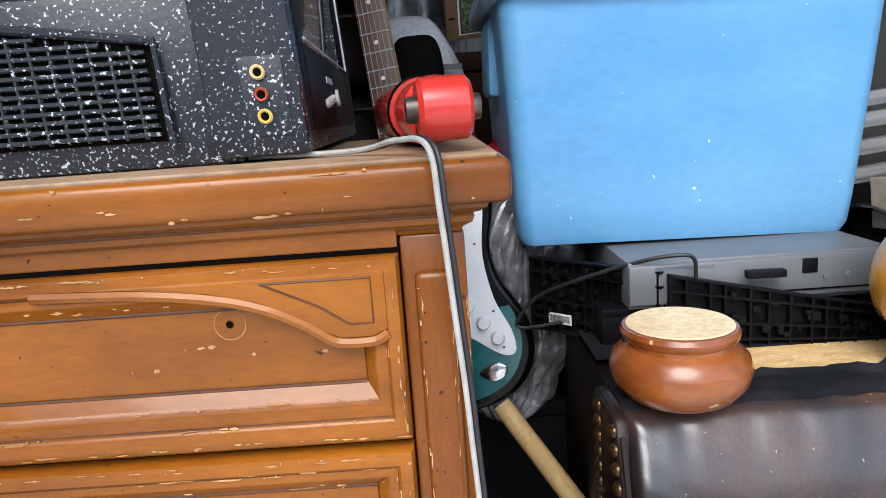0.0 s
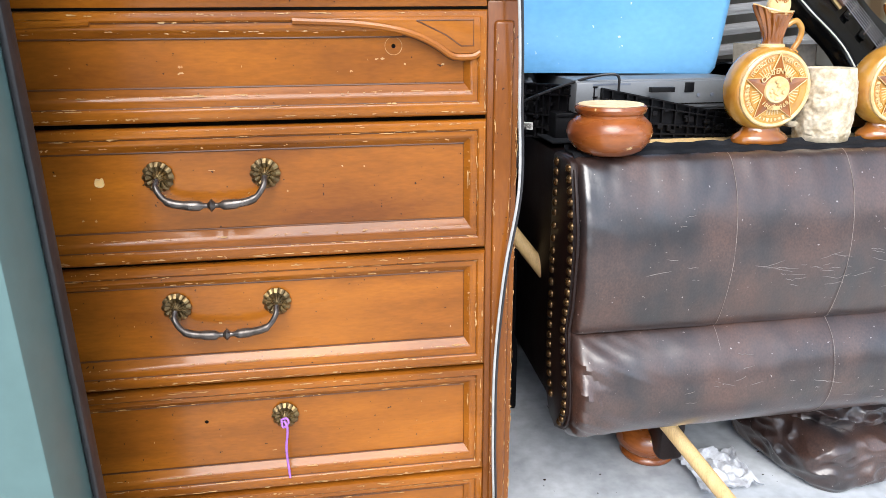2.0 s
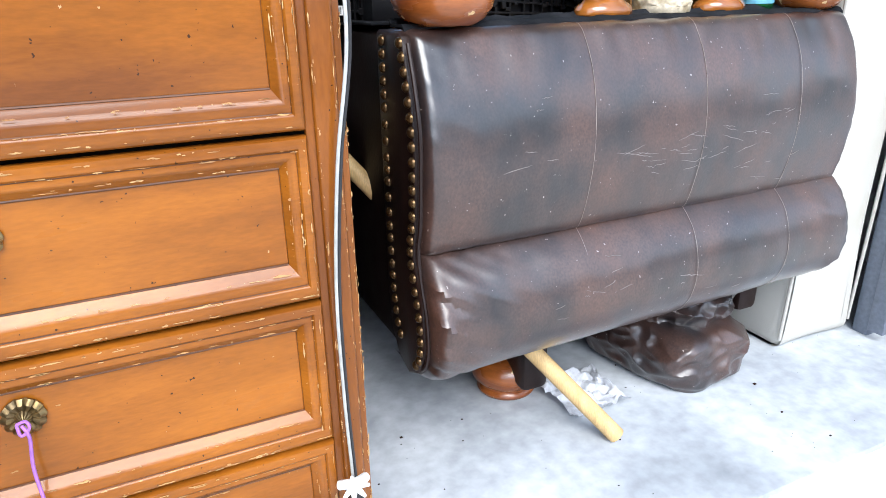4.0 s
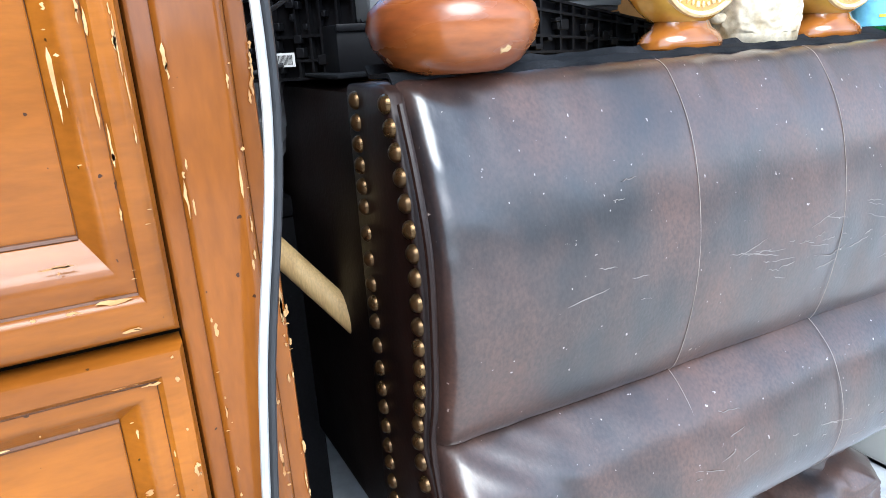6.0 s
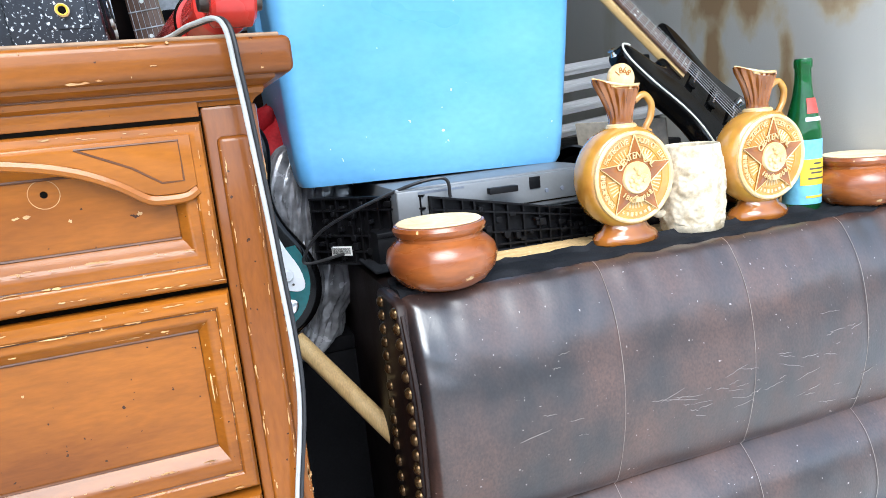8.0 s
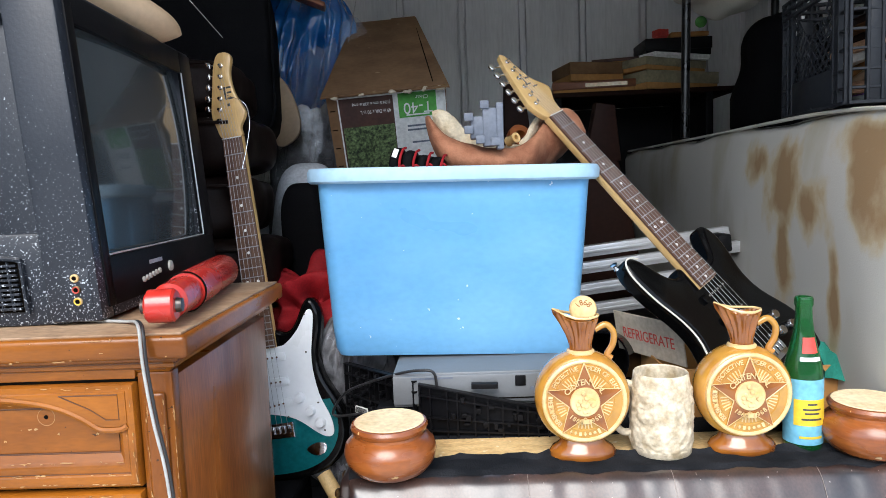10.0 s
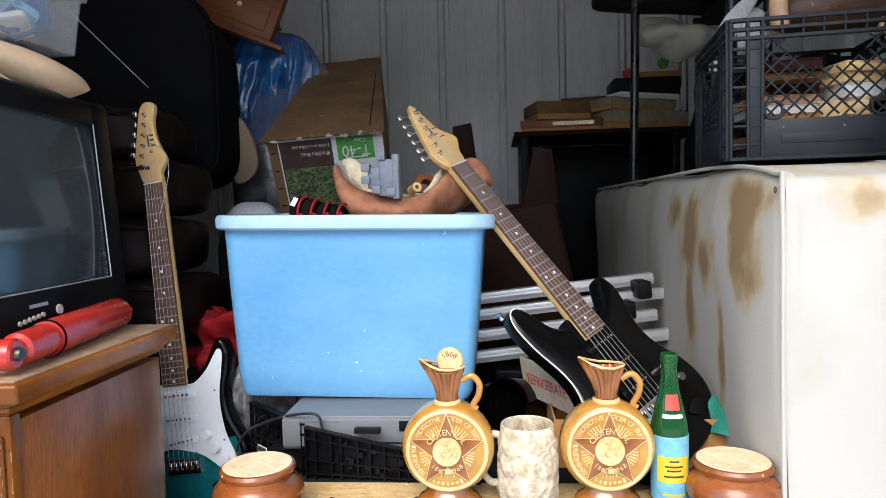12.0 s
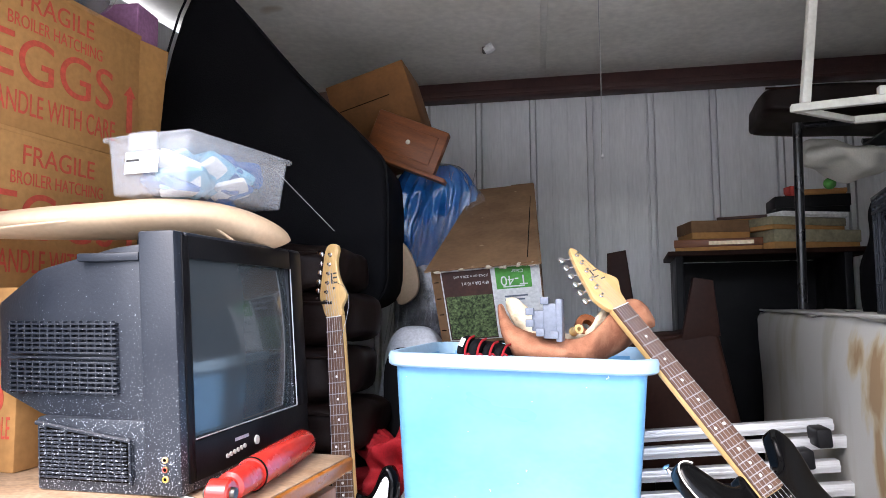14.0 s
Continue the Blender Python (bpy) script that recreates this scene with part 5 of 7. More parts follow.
part("lip", box(-0.2, 0.2, -0.004, 0.0, 0.052, 0.06, 0.001), M["black"], dk)


def lattice(parent, a, b, z0, za, zb, name, rng):
    """A moulded black panel from a to b with ribs, slots and clips."""
    a, b = Vector((*a, 0)), Vector((*b, 0))
    L = (b - a).length
    m = T(a.x, a.y, 0) @ pose(0, 0, 0, 0, 0, math.degrees(math.atan2(b.y - a.y, b.x - a.x)))
    top = lambda x: za + (zb - za) * x / L
    bm = bmesh.new()
    prism([(0, z0), (L, z0), (L, top(L)), (0, top(0))], -0.004, 0.0, 0.0008, 1, bm=bm, m=m @ FRONT)
    x = 0.0
    while x < L:
        box(x, x + 0.003, -0.012, -0.003, z0, top(x), 0.0, bm=bm, m=m)
        x += rng.uniform(0.014, 0.034)
    for k in (0.0, 0.18, 0.42, 0.8, 0.98):
        prism([(0, z0 + (za - z0) * k), (L, z0 + (zb - z0) * k), (L, z0 + (zb - z0) * k + 0.003), (0, z0 + (za - z0) * k + 0.003)], 0.003, 0.013, 0, bm=bm, m=m @ FRONT)
    for _ in range(26):
        x = rng.uniform(0.01, L - 0.02)
        z = rng.uniform(z0 + 0.008, top(x) - 0.014)
        box(x, x + rng.uniform(0.004, 0.012), -0.015, -0.003, z, z + rng.uniform(0.004, 0.012), 0.0008, 1, bm=bm, m=m)
    return part(name, bm, M["black"], parent), m


rk = thing("plastic_rack", T(0, 0, 0.0), "black moulded plastic rack panels leaning on the computer", "rack")
rg = random.Random(12)
pa, ma1 = lattice(rk, (0.165, 1.03), (0.325, 0.885), 0.767, 0.882, 0.88, "side_panel", rg)
pb2, mb1 = lattice(rk, (0.325, 0.875), (0.665, 0.858), 0.767, 0.878, 0.806, "long_panel", rg)
part("top_clip", box(0.1, 0.15, -0.014, 0.0, 0.868, 0.878, 0.001, m=mb1), M["black"], pb2)
bs = part("sticker", box(0.035, 0.075, -0.0148, -0.0135, 0.783, 0.799, 0.0003, 1, m=ma1), M["paper_white"], pa, "white bar-code sticker")
bm = bmesh.new()
xx = 0.037
for k in range(22):
    w = rg.choice((0.0005, 0.0008, 0.0012))
    box(xx, xx + w, -0.0153, -0.0147, 0.7855, 0.7965, bm=bm, m=ma1)
    xx += w + 0.0008
part("bars", bm, M["stitch_panel"], bs)
cb = thing("cable", T(0, 0, 0), "thin black cable looping over the plastic rack", "cable")
part("lead", tube(smooth_path([(0.36, 0.868, 0.872), (0.355, 0.862, 0.9), (0.335, 0.865, 0.905), (0.29, 0.885, 0.895), (0.22, 0.93, 0.865), (0.165, 0.98, 0.83), (0.135, 1.0, 0.79), (0.14, 1.0, 0.775), (0.2, 0.98, 0.786)], 6), 0.0028, 8), M["cord_black"], cb)

cx = thing("cardboard_box", T(0.975, 1.03, 0.766), "open brown cardboard box with a raised pale flap", "cardboard box")
bm = bmesh.new()
for a in ((-0.165, 0.168, -0.1, -0.096), (-0.165, 0.168, 0.156, 0.16), (-0.165, -0.161, -0.096, 0.156), (0.164, 0.168, -0.096, 0.156)):
    box(a[0], a[1], a[2], a[3], 0.004, 0.105, 0.001, 1, bm=bm)
box(-0.165, 0.168, -0.1, 0.16, 0, 0.005, bm=bm)
part("carton", bm, M["card"], cx)
fl = part("flap", box(-0.002, 0.002, -0.1, 0.1, 0.0, 0.09, 0.001, 1, m=T(-0.163, 0.02, 0.1) @ pose(0, 0, 0, 0, -10, 28)), M["card_pale"], cx, "pale flap with red printing")
part("print", text_bm("REFRIGERATE", 0.024, 0.15, 0.0006, m=T(-0.163, 0.02, 0.1) @ pose(0, 0, 0, 0, -10, 28) @ T(-0.0022, 0.0, 0.045) @ Matrix(((0, 0, -1, 0), (-1, 0, 0, 0), (0, 1, 0, 0), (0, 0, 0, 1)))), M["paper_red"], fl)
gc = thing("cloth", T(1.09, 0.965, 0.868), "teal green cloth poking out of the cardboard box", "cloth")
bm = bmesh.new()
for k, (x, y, h) in enumerate(((-0.03, 0, 0.05), (0.03, 0.01, 0.04), (-0.08, 0.03, 0.035), (0.065, 0.0, 0.03))):
    lathe([(0.045, -0.05), (0.04, 0.0), (0.02, h * 0.7), (0.004, h), (0, h)], 9, bm=bm, m=T(x, y, 0) @ pose(0, 0, 0, 10 * k, 14, 40 * k))
part("fabric", bm, M["green_cloth"], gc)
vs = thing("boot", T(0.75, 1.12, 0.767), "glossy black rubber boot lying behind the decanters", "boot")
part("shaft", lathe([(0.045, -0.1), (0.055, -0.05), (0.06, 0.0), (0.062, 0.06), (0.058, 0.06), (0.05, -0.04), (0, -0.05)], 24, m=T(0.0, 0.02, 0.075) @ pose(0, 0, 0, 80, 0, -35)), M["gloss_black"], vs)
part("foot", pillow(0.2, 0.11, 0.1, 2.3, 3, 0.01, m=T(-0.03, 0.1, 0.06) @ pose(0, 0, 0, 0, 0, 30)), M["gloss_black"], vs)
bb = thing("storage_crate", T(1.0, 1.45, 0), "dark crate under the ladder rails", "crate")
bm = box(-0.3, 0.13, -0.18, 0.3, 0.0, 0.86, 0.01)
part("box", bm, M["black"], bb)
part("rim", box(-0.305, 0.132, -0.185, 0.305, 0.86, 0.888, 0.006), M["black"], bb)

ld = thing("folded_ladder", T(0.5, 1.26, 0.89), "bare aluminium folded ladder lying behind the guitar", "ladder")
for k, (y, z) in enumerate(((0.0, 0.0), (0.02, 0.05), (0.045, 0.1), (0.06, 0.14))):
    m = T(0, y, z) @ pose(0, 0, 0, 0, -5, 7)
    bm = box(0, 0.65 - 0.03 * (k % 2), 0, 0.03, 0, 0.028, 0.002)
    box(0.0, 0.62, -0.003, 0.0, 0.009, 0.017, 0.001, bm=bm)
    part("rail", bm, M["alu"], ld, m=m)
for k, (x, z) in enumerate(((0.53, 0.065), (0.575, 0.112))):
    part("hinge", box(x, x + 0.035, -0.008, 0.06, z, z + 0.045, 0.006, m=pose(0, 0, 0, 0, -5, 7)), M["black"], ld)


# ---- electric guitars ----
def guitar(m, label, body_mat, edge_mat, guard, logo):
    g = thing("electric_guitar", m, label, "guitar", "electric guitars")
    out = curve_outline([(-0.026, 0.055), (-0.045, 0.042), (-0.07, 0.062), (-0.098, 0.118), (-0.125, 0.128), (-0.14, 0.1), (-0.135, 0.04), (-0.118, -0.03), (-0.12, -0.08), (-0.15, -0.15), (-0.158, -0.2), (-0.14, -0.255), (-0.09, -0.285), (-0.02, -0.29), (0.06, -0.285), (0.12, -0.26), (0.152, -0.21), (0.15, -0.15), (0.118, -0.08), (0.112, -0.03), (0.125, 0.02), (0.13, 0.06), (0.118, 0.09), (0.098, 0.088), (0.07, 0.042), (0.05, 0.028), (0.026, 0.036)], 4)
    part("body", prism(out, -0.042, 0.0, 0.011, 4), M["gloss_black"], g)
    if guard:
        part("burst", prism([(x * 0.88, min(-0.125, y * 0.94)) for x, y in out if y < -0.1], -0.002, 0.0006, 0.0, 1), body_mat, g, "teal sunburst finish")
        go = curve_outline([(-0.05, 0.022), (-0.075, 0.05), (-0.1, 0.09), (-0.115, 0.07), (-0.115, 0.02), (-0.1, -0.04), (-0.1, -0.1), (-0.085, -0.15), (-0.03, -0.14), (0.02, -0.15), (0.05, -0.165), (0.09, -0.2), (0.112, -0.2), (0.112, -0.165), (0.095, -0.11), (0.09, -0.04), (0.1, 0.02), (0.106, 0.06), (0.095, 0.068), (0.07, 0.03), (0.045, 0.006), (0.028, 0.0), (-0.028, 0.0)], 4)
        pg = part("pickguard", prism([(x * 1.1, y) for x, y in go], 0.0, 0.0026, 0.0008, 1), M["pickguard"], g, "white scratch plate")
        for k, (x, y) in enumerate(((-0.108, 0.075), (0.098, 0.06), (0.09, -0.02), (0.1, -0.13), (0.106, -0.19), (0.03, -0.152), (-0.09, -0.11), (-0.1, 0.0), (-0.03, 0.003))):
            part("screw", lathe([(0.0022, 0.0026), (0.002, 0.0034), (0, 0.0036)], 8, m=T(x, y, 0)), M["iron"], pg)
        for k, (x, y) in enumerate(((0.062, -0.115), (0.082, -0.145), (0.1, -0.172))):
            part("knob", lathe([(0.0115, 0.0026), (0.011, 0.009), (0.0085, 0.016), (0, 0.016)], 20, m=T(x, y, 0)), M["pickguard"], pg)
    for y, tilt in ((-0.022, 0), (-0.075, 0), (-0.125, 8 if guard else 0)):
        pk = part("pickup", prism([(-0.042 + 0.0, -0.009), (0.042, -0.009), (0.045, 0), (0.042, 0.009), (-0.042, 0.009), (-0.045, 0)], 0.002, 0.0075, 0.002, 2, m=T(0, y, 0) @ pose(0, 0, 0, 0, 0, tilt)), M["pickguard"] if guard else M["gloss_black"], g)
        for k in range(6):
            part("pole", lathe([(0.0025, 0.0075), (0.0022, 0.009), (0, 0.009)], 8, m=T(0, y, 0) @ pose(0, 0, 0, 0, 0, tilt) @ T(-0.026 + 0.0104 * k, 0, 0)), M["chrome"], pk)
    bd = part("bridge", box(-0.04, 0.04, -0.195, -0.163, 0.0, 0.008, 0.001), M["chrome"], g, "chrome bridge with saddles")
    for k in range(6):
        part("saddle", box(-0.0355 + 0.0122 * k, -0.0265 + 0.0122 * k, -0.185, -0.168, 0.008, 0.0135, 0.001, 1), M["chrome"], bd)
    part("output_jack", prism(curve_outline([(0.06, -0.225), (0.085, -0.213), (0.105, -0.22), (0.1, -0.236), (0.078, -0.241)], 4), 0.0, 0.005, 0.002, 2), M["chrome"] if guard else M["black"], g)
    if not guard:
        for k, (x, y) in enumerate(((0.075, -0.13), (0.095, -0.165), (0.06, -0.16))):
            part("knob", lathe([(0.01, 0), (0.0095, 0.014), (0.008, 0.016), (0, 0.016)], 18, m=T(x, y, 0)), M["chrome"], g)
        # thin ivory line following part of the body outline
        part("body_edge", tube([(x * 0.985, y * 0.985, -0.003) for x, y in out[12:44]], 0.0018, 6), M["ivory_plastic"], g, "pale line along the body edge")
    part("strap_button", lathe([(0.006, 0), (0.004, 0.004), (0.004, 0.008), (0.0075, 0.012), (0, 0.014)], 12, m=T(-0.14, 0.125, -0.02) @ pose(0, 0, 0, -60, -30, 0)), M["chrome"], g)
    nk = part("neck", prism([(-0.027, -0.002), (0.027, -0.002), (0.0215, 0.463), (-0.0215, 0.463)], -0.014, 0.006, 0.006, 3), M["maple"], g)
    fb = part("fretboard", prism([(-0.028, 0.0), (0.028, 0.0), (0.0215, 0.46), (-0.0215, 0.46)], 0.006, 0.0115, 0.0012, 2), M["rosewood"], g)
    for k in range(22):
        y = 0.46 - 0.648 * (1 - 2 ** (-k / 12))
        if y > 0.004:
            w = 0.0275 - 0.006 * y / 0.46
            part("nut" if k == 0 else "fret", box(-w, w, y - 0.0011, y + 0.0011, 0.0112, 0.0128, 0.0004, 1), M["pearl"] if k == 0 else M["steel_string"], fb)
    for k in (3, 5, 7, 9, 12, 15, 17, 19, 21):
        y = 0.46 - 0.648 * (1 - (2 ** (-k / 12) + 2 ** (-(k - 1) / 12)) / 2)
        for x in ((-0.012, 0.012) if k == 12 else (0,)):
            part("dot", lathe([(0.0034, 0.0113), (0.0032, 0.0119), (0, 0.0119)], 12, m=T(x, y, 0)), M["pearl"], fb)
    ho = curve_outline([(-0.0215, 0.462), (-0.034, 0.492), (-0.04, 0.52), (-0.03, 0.575), (-0.02, 0.625), (-0.006, 0.648), (0.016, 0.646), (0.022, 0.632), (0.014, 0.6), (0.018, 0.56), (0.034, 0.522), (0.036, 0.508), (0.0215, 0.482), (0.0205, 0.462)] if guard else
                       [(-0.0215, 0.462), (-0.04, 0.5), (-0.036, 0.53), (-0.026, 0.58), (-0.015, 0.62), (-0.004, 0.645), (0.008, 0.635), (0.014, 0.6), (0.022, 0.565), (0.044, 0.535), (0.046, 0.52), (0.03, 0.492), (0.0215, 0.462)], 4)
    hd = part("headstock", prism(ho, -0.008, 0.006, 0.0025, 2), M["maple"], g, "maple headstock with six tuners in line")
    for k in range(6):
        f = k / 5
        x, y = -0.022 + 0.020 * f, 0.502 + 0.118 * f
        tn = part("tuner", lathe([(0.0052, 0.006), (0.0048, 0.0085), (0.003, 0.009), (0.003, 0.016), (0, 0.0165)], 12, m=T(x, y, 0)), M["chrome"], hd)
        bm = tube([(x - 0.006, y + 0.002, -0.006), (x - 0.028, y + 0.008, -0.006)], 0.0022, 8)
        join(bm, pillow(0.013, 0.016, 0.008, 3, 0, 0, 4), T(x - 0.034, y + 0.009, -0.006))
        part("tuner_key", bm, M["chrome"], tn)
    for x, y, w, h in logo:
        part("logo_bar", box(x, x + w, y, y + h, 0.006, 0.0066), M["stitch_panel"], hd)
    for k in range(6):
        b = -0.0305 + 0.0122 * k
        t = -0.0165 + 0.0066 * k
        f = k / 5
        part("string", tube([(b, -0.175, 0.0142), (t, 0.46, 0.0138), (-0.022 + 0.020 * f, 0.502 + 0.118 * f, 0.0125)], 0.0003 + 0.00006 * (5 - k), 5), M["steel_string"], g)
    return g


def along(base, tip, facing):
    """A pose with y from base to tip and z as near as can be to facing."""
    y = (Vector(tip) - Vector(base)).normalized()
    z = Vector(facing)
    z = (z - y * z.dot(y)).normalized()
    x = y.cross(z)
    return Matrix.Translation(base) @ Matrix((x, y, z)).transposed().to_4x4()


guitar(along((-0.016, 1.046, 0.914), (-0.072, 1.1, 1.381), (-0.1, -1, 0.1)), "teal and white electric guitar leaning behind the chest", M["teal"], M["gloss_black"], True, ((-0.004, 0.545, 0.004, 0.028), (0.002, 0.545, 0.012, 0.004), (0.002, 0.558, 0.011, 0.004), (0.002, 0.569, 0.011, 0.004), (0.0, 0.53, 0.006, 0.006)))
guitar(along((0.893, 0.955, 1.037), (0.6165, 1.09, 1.3926), (0.38, -0.74, 0.55)), "black electric guitar leaning across the tote", M["gloss_black"], M["gloss_black"], False, ((-0.004, 0.55, 0.014, 0.003), (-0.002, 0.556, 0.003, 0.016), (0.006, 0.566, 0.012, 0.003), (0.01, 0.54, 0.012, 0.003)))
lo = thing("loose_string", T(-0.055, 1.104, 1.4), "loose steel guitar string curling from the headstock", "string")
part("wire", tube(smooth_path([(-0.02, -0.02, 0.06), (0.018, -0.022, 0.04), (0.026, -0.02, 0.0), (0.016, -0.025, -0.06), (0.006, -0.03, -0.1)], 8), 0.0007, 5), M["chrome"], lo)


# ---- television and what stands on the chest ----
def television():
    tv = thing("television", T(-0.06, 0.497, 1.0835) @ pose(0, 0, 0, 0, 0, 3.2), "old black tube television spattered with white paint", "television")
    W, H = 0.5, 0.445
    bm = bmesh.new()
    for a in ((0, 0.036, 0, H), (W - 0.06, W, 0, H), (0.036, W - 0.06, 0, 0.088), (0.036, W - 0.06, H - 0.042, H)):
        box(-0.07, 0.0, a[0], a[1], a[2] + 0.004, a[3], 0.005, 2, bm=bm)
    part("bezel", bm, M["tv_case"], tv)
    part("face", box(-0.004, 0.0025, 0.028, W - 0.008, 0.02, 0.087, 0.001), M["black"], tv, "plain black control strip")
    part("face", box(-0.004, 0.0025, 0.02, 0.04, 0.02, H - 0.006, 0.001), M["black"], tv)
    part("face", box(-0.004, 0.0025, W - 0.064, W - 0.004, 0.086, H - 0.006, 0.001), M["black"], tv)
    part("face", box(-0.004, 0.0025, 0.04, W - 0.064, H - 0.046, H - 0.006, 0.001), M["black"], tv)
    bm, n = bmesh.new(), 16
    rows = [[bm.verts.new((-0.016 + 0.014 * (1 - (2 * i / n - 1) ** 2 * 0.5 - (2 * j / n - 1) ** 2 * 0.5), 0.032 + (W - 0.088) * i / n, 0.084 + (H - 0.122) * j / n)) for i in range(n + 1)] for j in range(n + 1)]
    for p, q in zip(rows, rows[1:]):
        for i in range(n):
            bm.faces.new((p[i], p[i + 1], q[i + 1], q[i]))
    g = bmesh.ops.extrude_face_region(bm, geom=bm.faces[:])
    bmesh.ops.translate(bm, vec=(-0.02, 0, 0), verts=[v for v in g["geom"] if isinstance(v, bmesh.types.BMVert)])
    bmesh.ops.recalc_face_normals(bm, faces=bm.faces)
    part("screen", bm, M["screen"], tv, "dark grey curved glass screen")
    bm = tube([(0.003, 0.04, 0.09), (0.003, W - 0.065, 0.09), (0.003, W - 0.065, H - 0.046)], 0.0014, 6)
    part("screen_edge", bm, M["alu"], tv)
    # the housing narrows towards the back
    bm = bmesh.new()
    secs = [(-0.07, 0.014, W - 0.014, 0.02, H - 0.02), (-0.13, 0.018, W - 0.018, 0.085, H - 0.025), (-0.3, 0.03, W - 0.03, 0.125, H - 0.06), (-0.43, 0.07, W - 0.07, 0.16, H - 0.12)]
    rows = [[bm.verts.new(p) for p in ((x, a, c), (x, b, c), (x, b, d), (x, a, d))] for x, a, b, c, d in secs]
    for p, q in zip(rows, rows[1:]):
        for k in range(4):
            bm.faces.new((p[k], p[(k + 1) % 4], q[(k + 1) % 4], q[k]))
    bm.faces.new(rows[0])
    bm.faces.new(rows[-1][::-1])
    bmesh.ops.recalc_face_normals(bm, faces=bm.faces)
    bmesh.ops.bevel(bm, geom=bm.edges[:], offset=0.006, segments=2, profile=0.5, affect="EDGES")
    hs = part("housing", bm, M["tv_case"], tv)
    part("plinth", box(-0.29, -0.05, 0.009, W - 0.035, 0.0, 0.125, 0.006), M["tv_case"], tv)
    low = T(-0.1, 0.006, 0) @ Matrix.Diagonal((0.78, 1, 1, 1))
    taper = T(-0.106, 0.006, 0) @ pose(0, 0, 0, 0, 0, -4.0)
    # near-black backing gives the vent its shade by colour
    part("vent_back", prism([(0, 0.02), (0, 0.088), (-0.09, 0.098), (-0.232, 0.114), (-0.232, 0.02)], -0.03, 0.0, 0.001, 1, m=low @ FRONT), M["gap"], hs, "near-black sheet painted as shade behind the vent slats")
    for k in range(14):
        z = 0.0235 + k * 0.0064
        right = -0.006 if z < 0.083 else -0.006 - (z - 0.083) * 8.6
        part("vent_slat", box(-0.226, right, -0.0045, 0.004, z, z + 0.0034, 0.0008, 1, m=low), M["tv_case"], hs)
    for k in range(12):
        x = -0.214 + 0.0175 * k
        part("vent_bar", box(x, x + 0.003, -0.0042, 0.004, 0.022, 0.086 - 0.1 * x, 0.0005, 1, m=low), M["tv_case"], hs)
    for g in (0.163, 0.233):
        for k in range(14):
            part("vent_bar", box(-0.258 + 0.0175 * k, -0.2555 + 0.0175 * k, -0.0018, 0.01, g, g + 0.058, 0.0005, 1, m=taper @ T(0, 0.004, 0)), M["tv_case"], hs)
    part("vent_edge", tube([(0.003, -0.003, 0.018), (0.003, -0.003, 0.09), (-0.09, -0.003, 0.1), (-0.236, -0.003, 0.116)], 0.004, 8, m=low), M["tv_case"], hs)
    for k in range(15):
        part("vent_slat", box(-0.262, -0.02, -0.002, 0.01, 0.165 + k * 0.0085, 0.169 + k * 0.0085, 0.0008, 1, m=taper @ T(0, 0.004, 0)), M["tv_case"], hs)
    part("rib", box(-0.2, -0.075, 0.008, 0.02, 0.395, 0.41, 0.003), M["tv_case"], hs)
    pl = part("socket_plate", box(-0.042, -0.01, -0.001, 0.0015, 0.018, 0.075, 0.001), M["tv_case"], tv)
    for k, c in enumerate(("cream", "paper_red", "paper_yellow")):
        m = T(-0.028, -0.001, 0.0635 - 0.0155 * k) @ pose(0, 0, 0, 90, 0, 0)
        part("socket", lathe([(0.0054, 0), (0.0054, 0.003), (0.0042, 0.004), (0.003, 0.003), (0.003, 0)], 18, m=m), M["brass"] if k == 1 else M["cream"], pl, "round phono socket")
        part("socket_ring", lathe([(0.0032, 0.0036), (0.0044, 0.0044), (0.0046, 0.0036)], 16, m=m), M[c], pl)
        part("socket_pin", lathe([(0.003, 0), (0.0026, 0.004), (0, 0.004)], 12, m=m), M["gap"], pl)
    for k in range(6):
        part("button", lathe([(0.0042, 0), (0.004, 0.003), (0, 0.0035)], 14, m=T(0.0025, 0.135 + 0.0125 * k, 0.042 + 0.0012 * k) @ pose(0, 0, 0, 0, 90, 0)), M["ivory_plastic"], tv)
    part("power_button", lathe([(0.009, 0), (0.0085, 0.003), (0, 0.0035)], 20, m=T(0.0025, 0.245, 0.05) @ pose(0, 0, 0, 0, 90, 0)), M["ivory_plastic"], tv)
    part("badge", box(0.002, 0.0035, 0.165, 0.215, 0.062, 0.068), M["alu"], tv)
    for x, y in ((-0.05, 0.04), (-0.05, W - 0.06), (-0.28, 0.05), (-0.28, W - 0.07)):
        part("foot", box(x, x + 0.03, y, y + 0.03, -0.0005, 0.006, 0.001), M["black"], tv)
    lean = Matrix(((1, 0, -0.066, 0), (0, 1, 0, 0), (0, 0, 1, 0), (0, 0, 0, 1)))  # the case leans back
    for o in tv.children_recursive:
        o.data.transform(lean)
    return tv


television()

rc = thing("red_cylinder", T(0.04, 0.44, 1.1125), "red painted steel cylinder lying on the chest top", "cylinder")
rm = along((0, 0, 0), (-0.06, 0.41, 0.0), (0, 0, 1))


def turned(profile, name, material, label=""):
    return part(name, lathe(profile, 32, m=rm @ pose(0, 0, 0, -90, 0, 0)), material, rc, label)


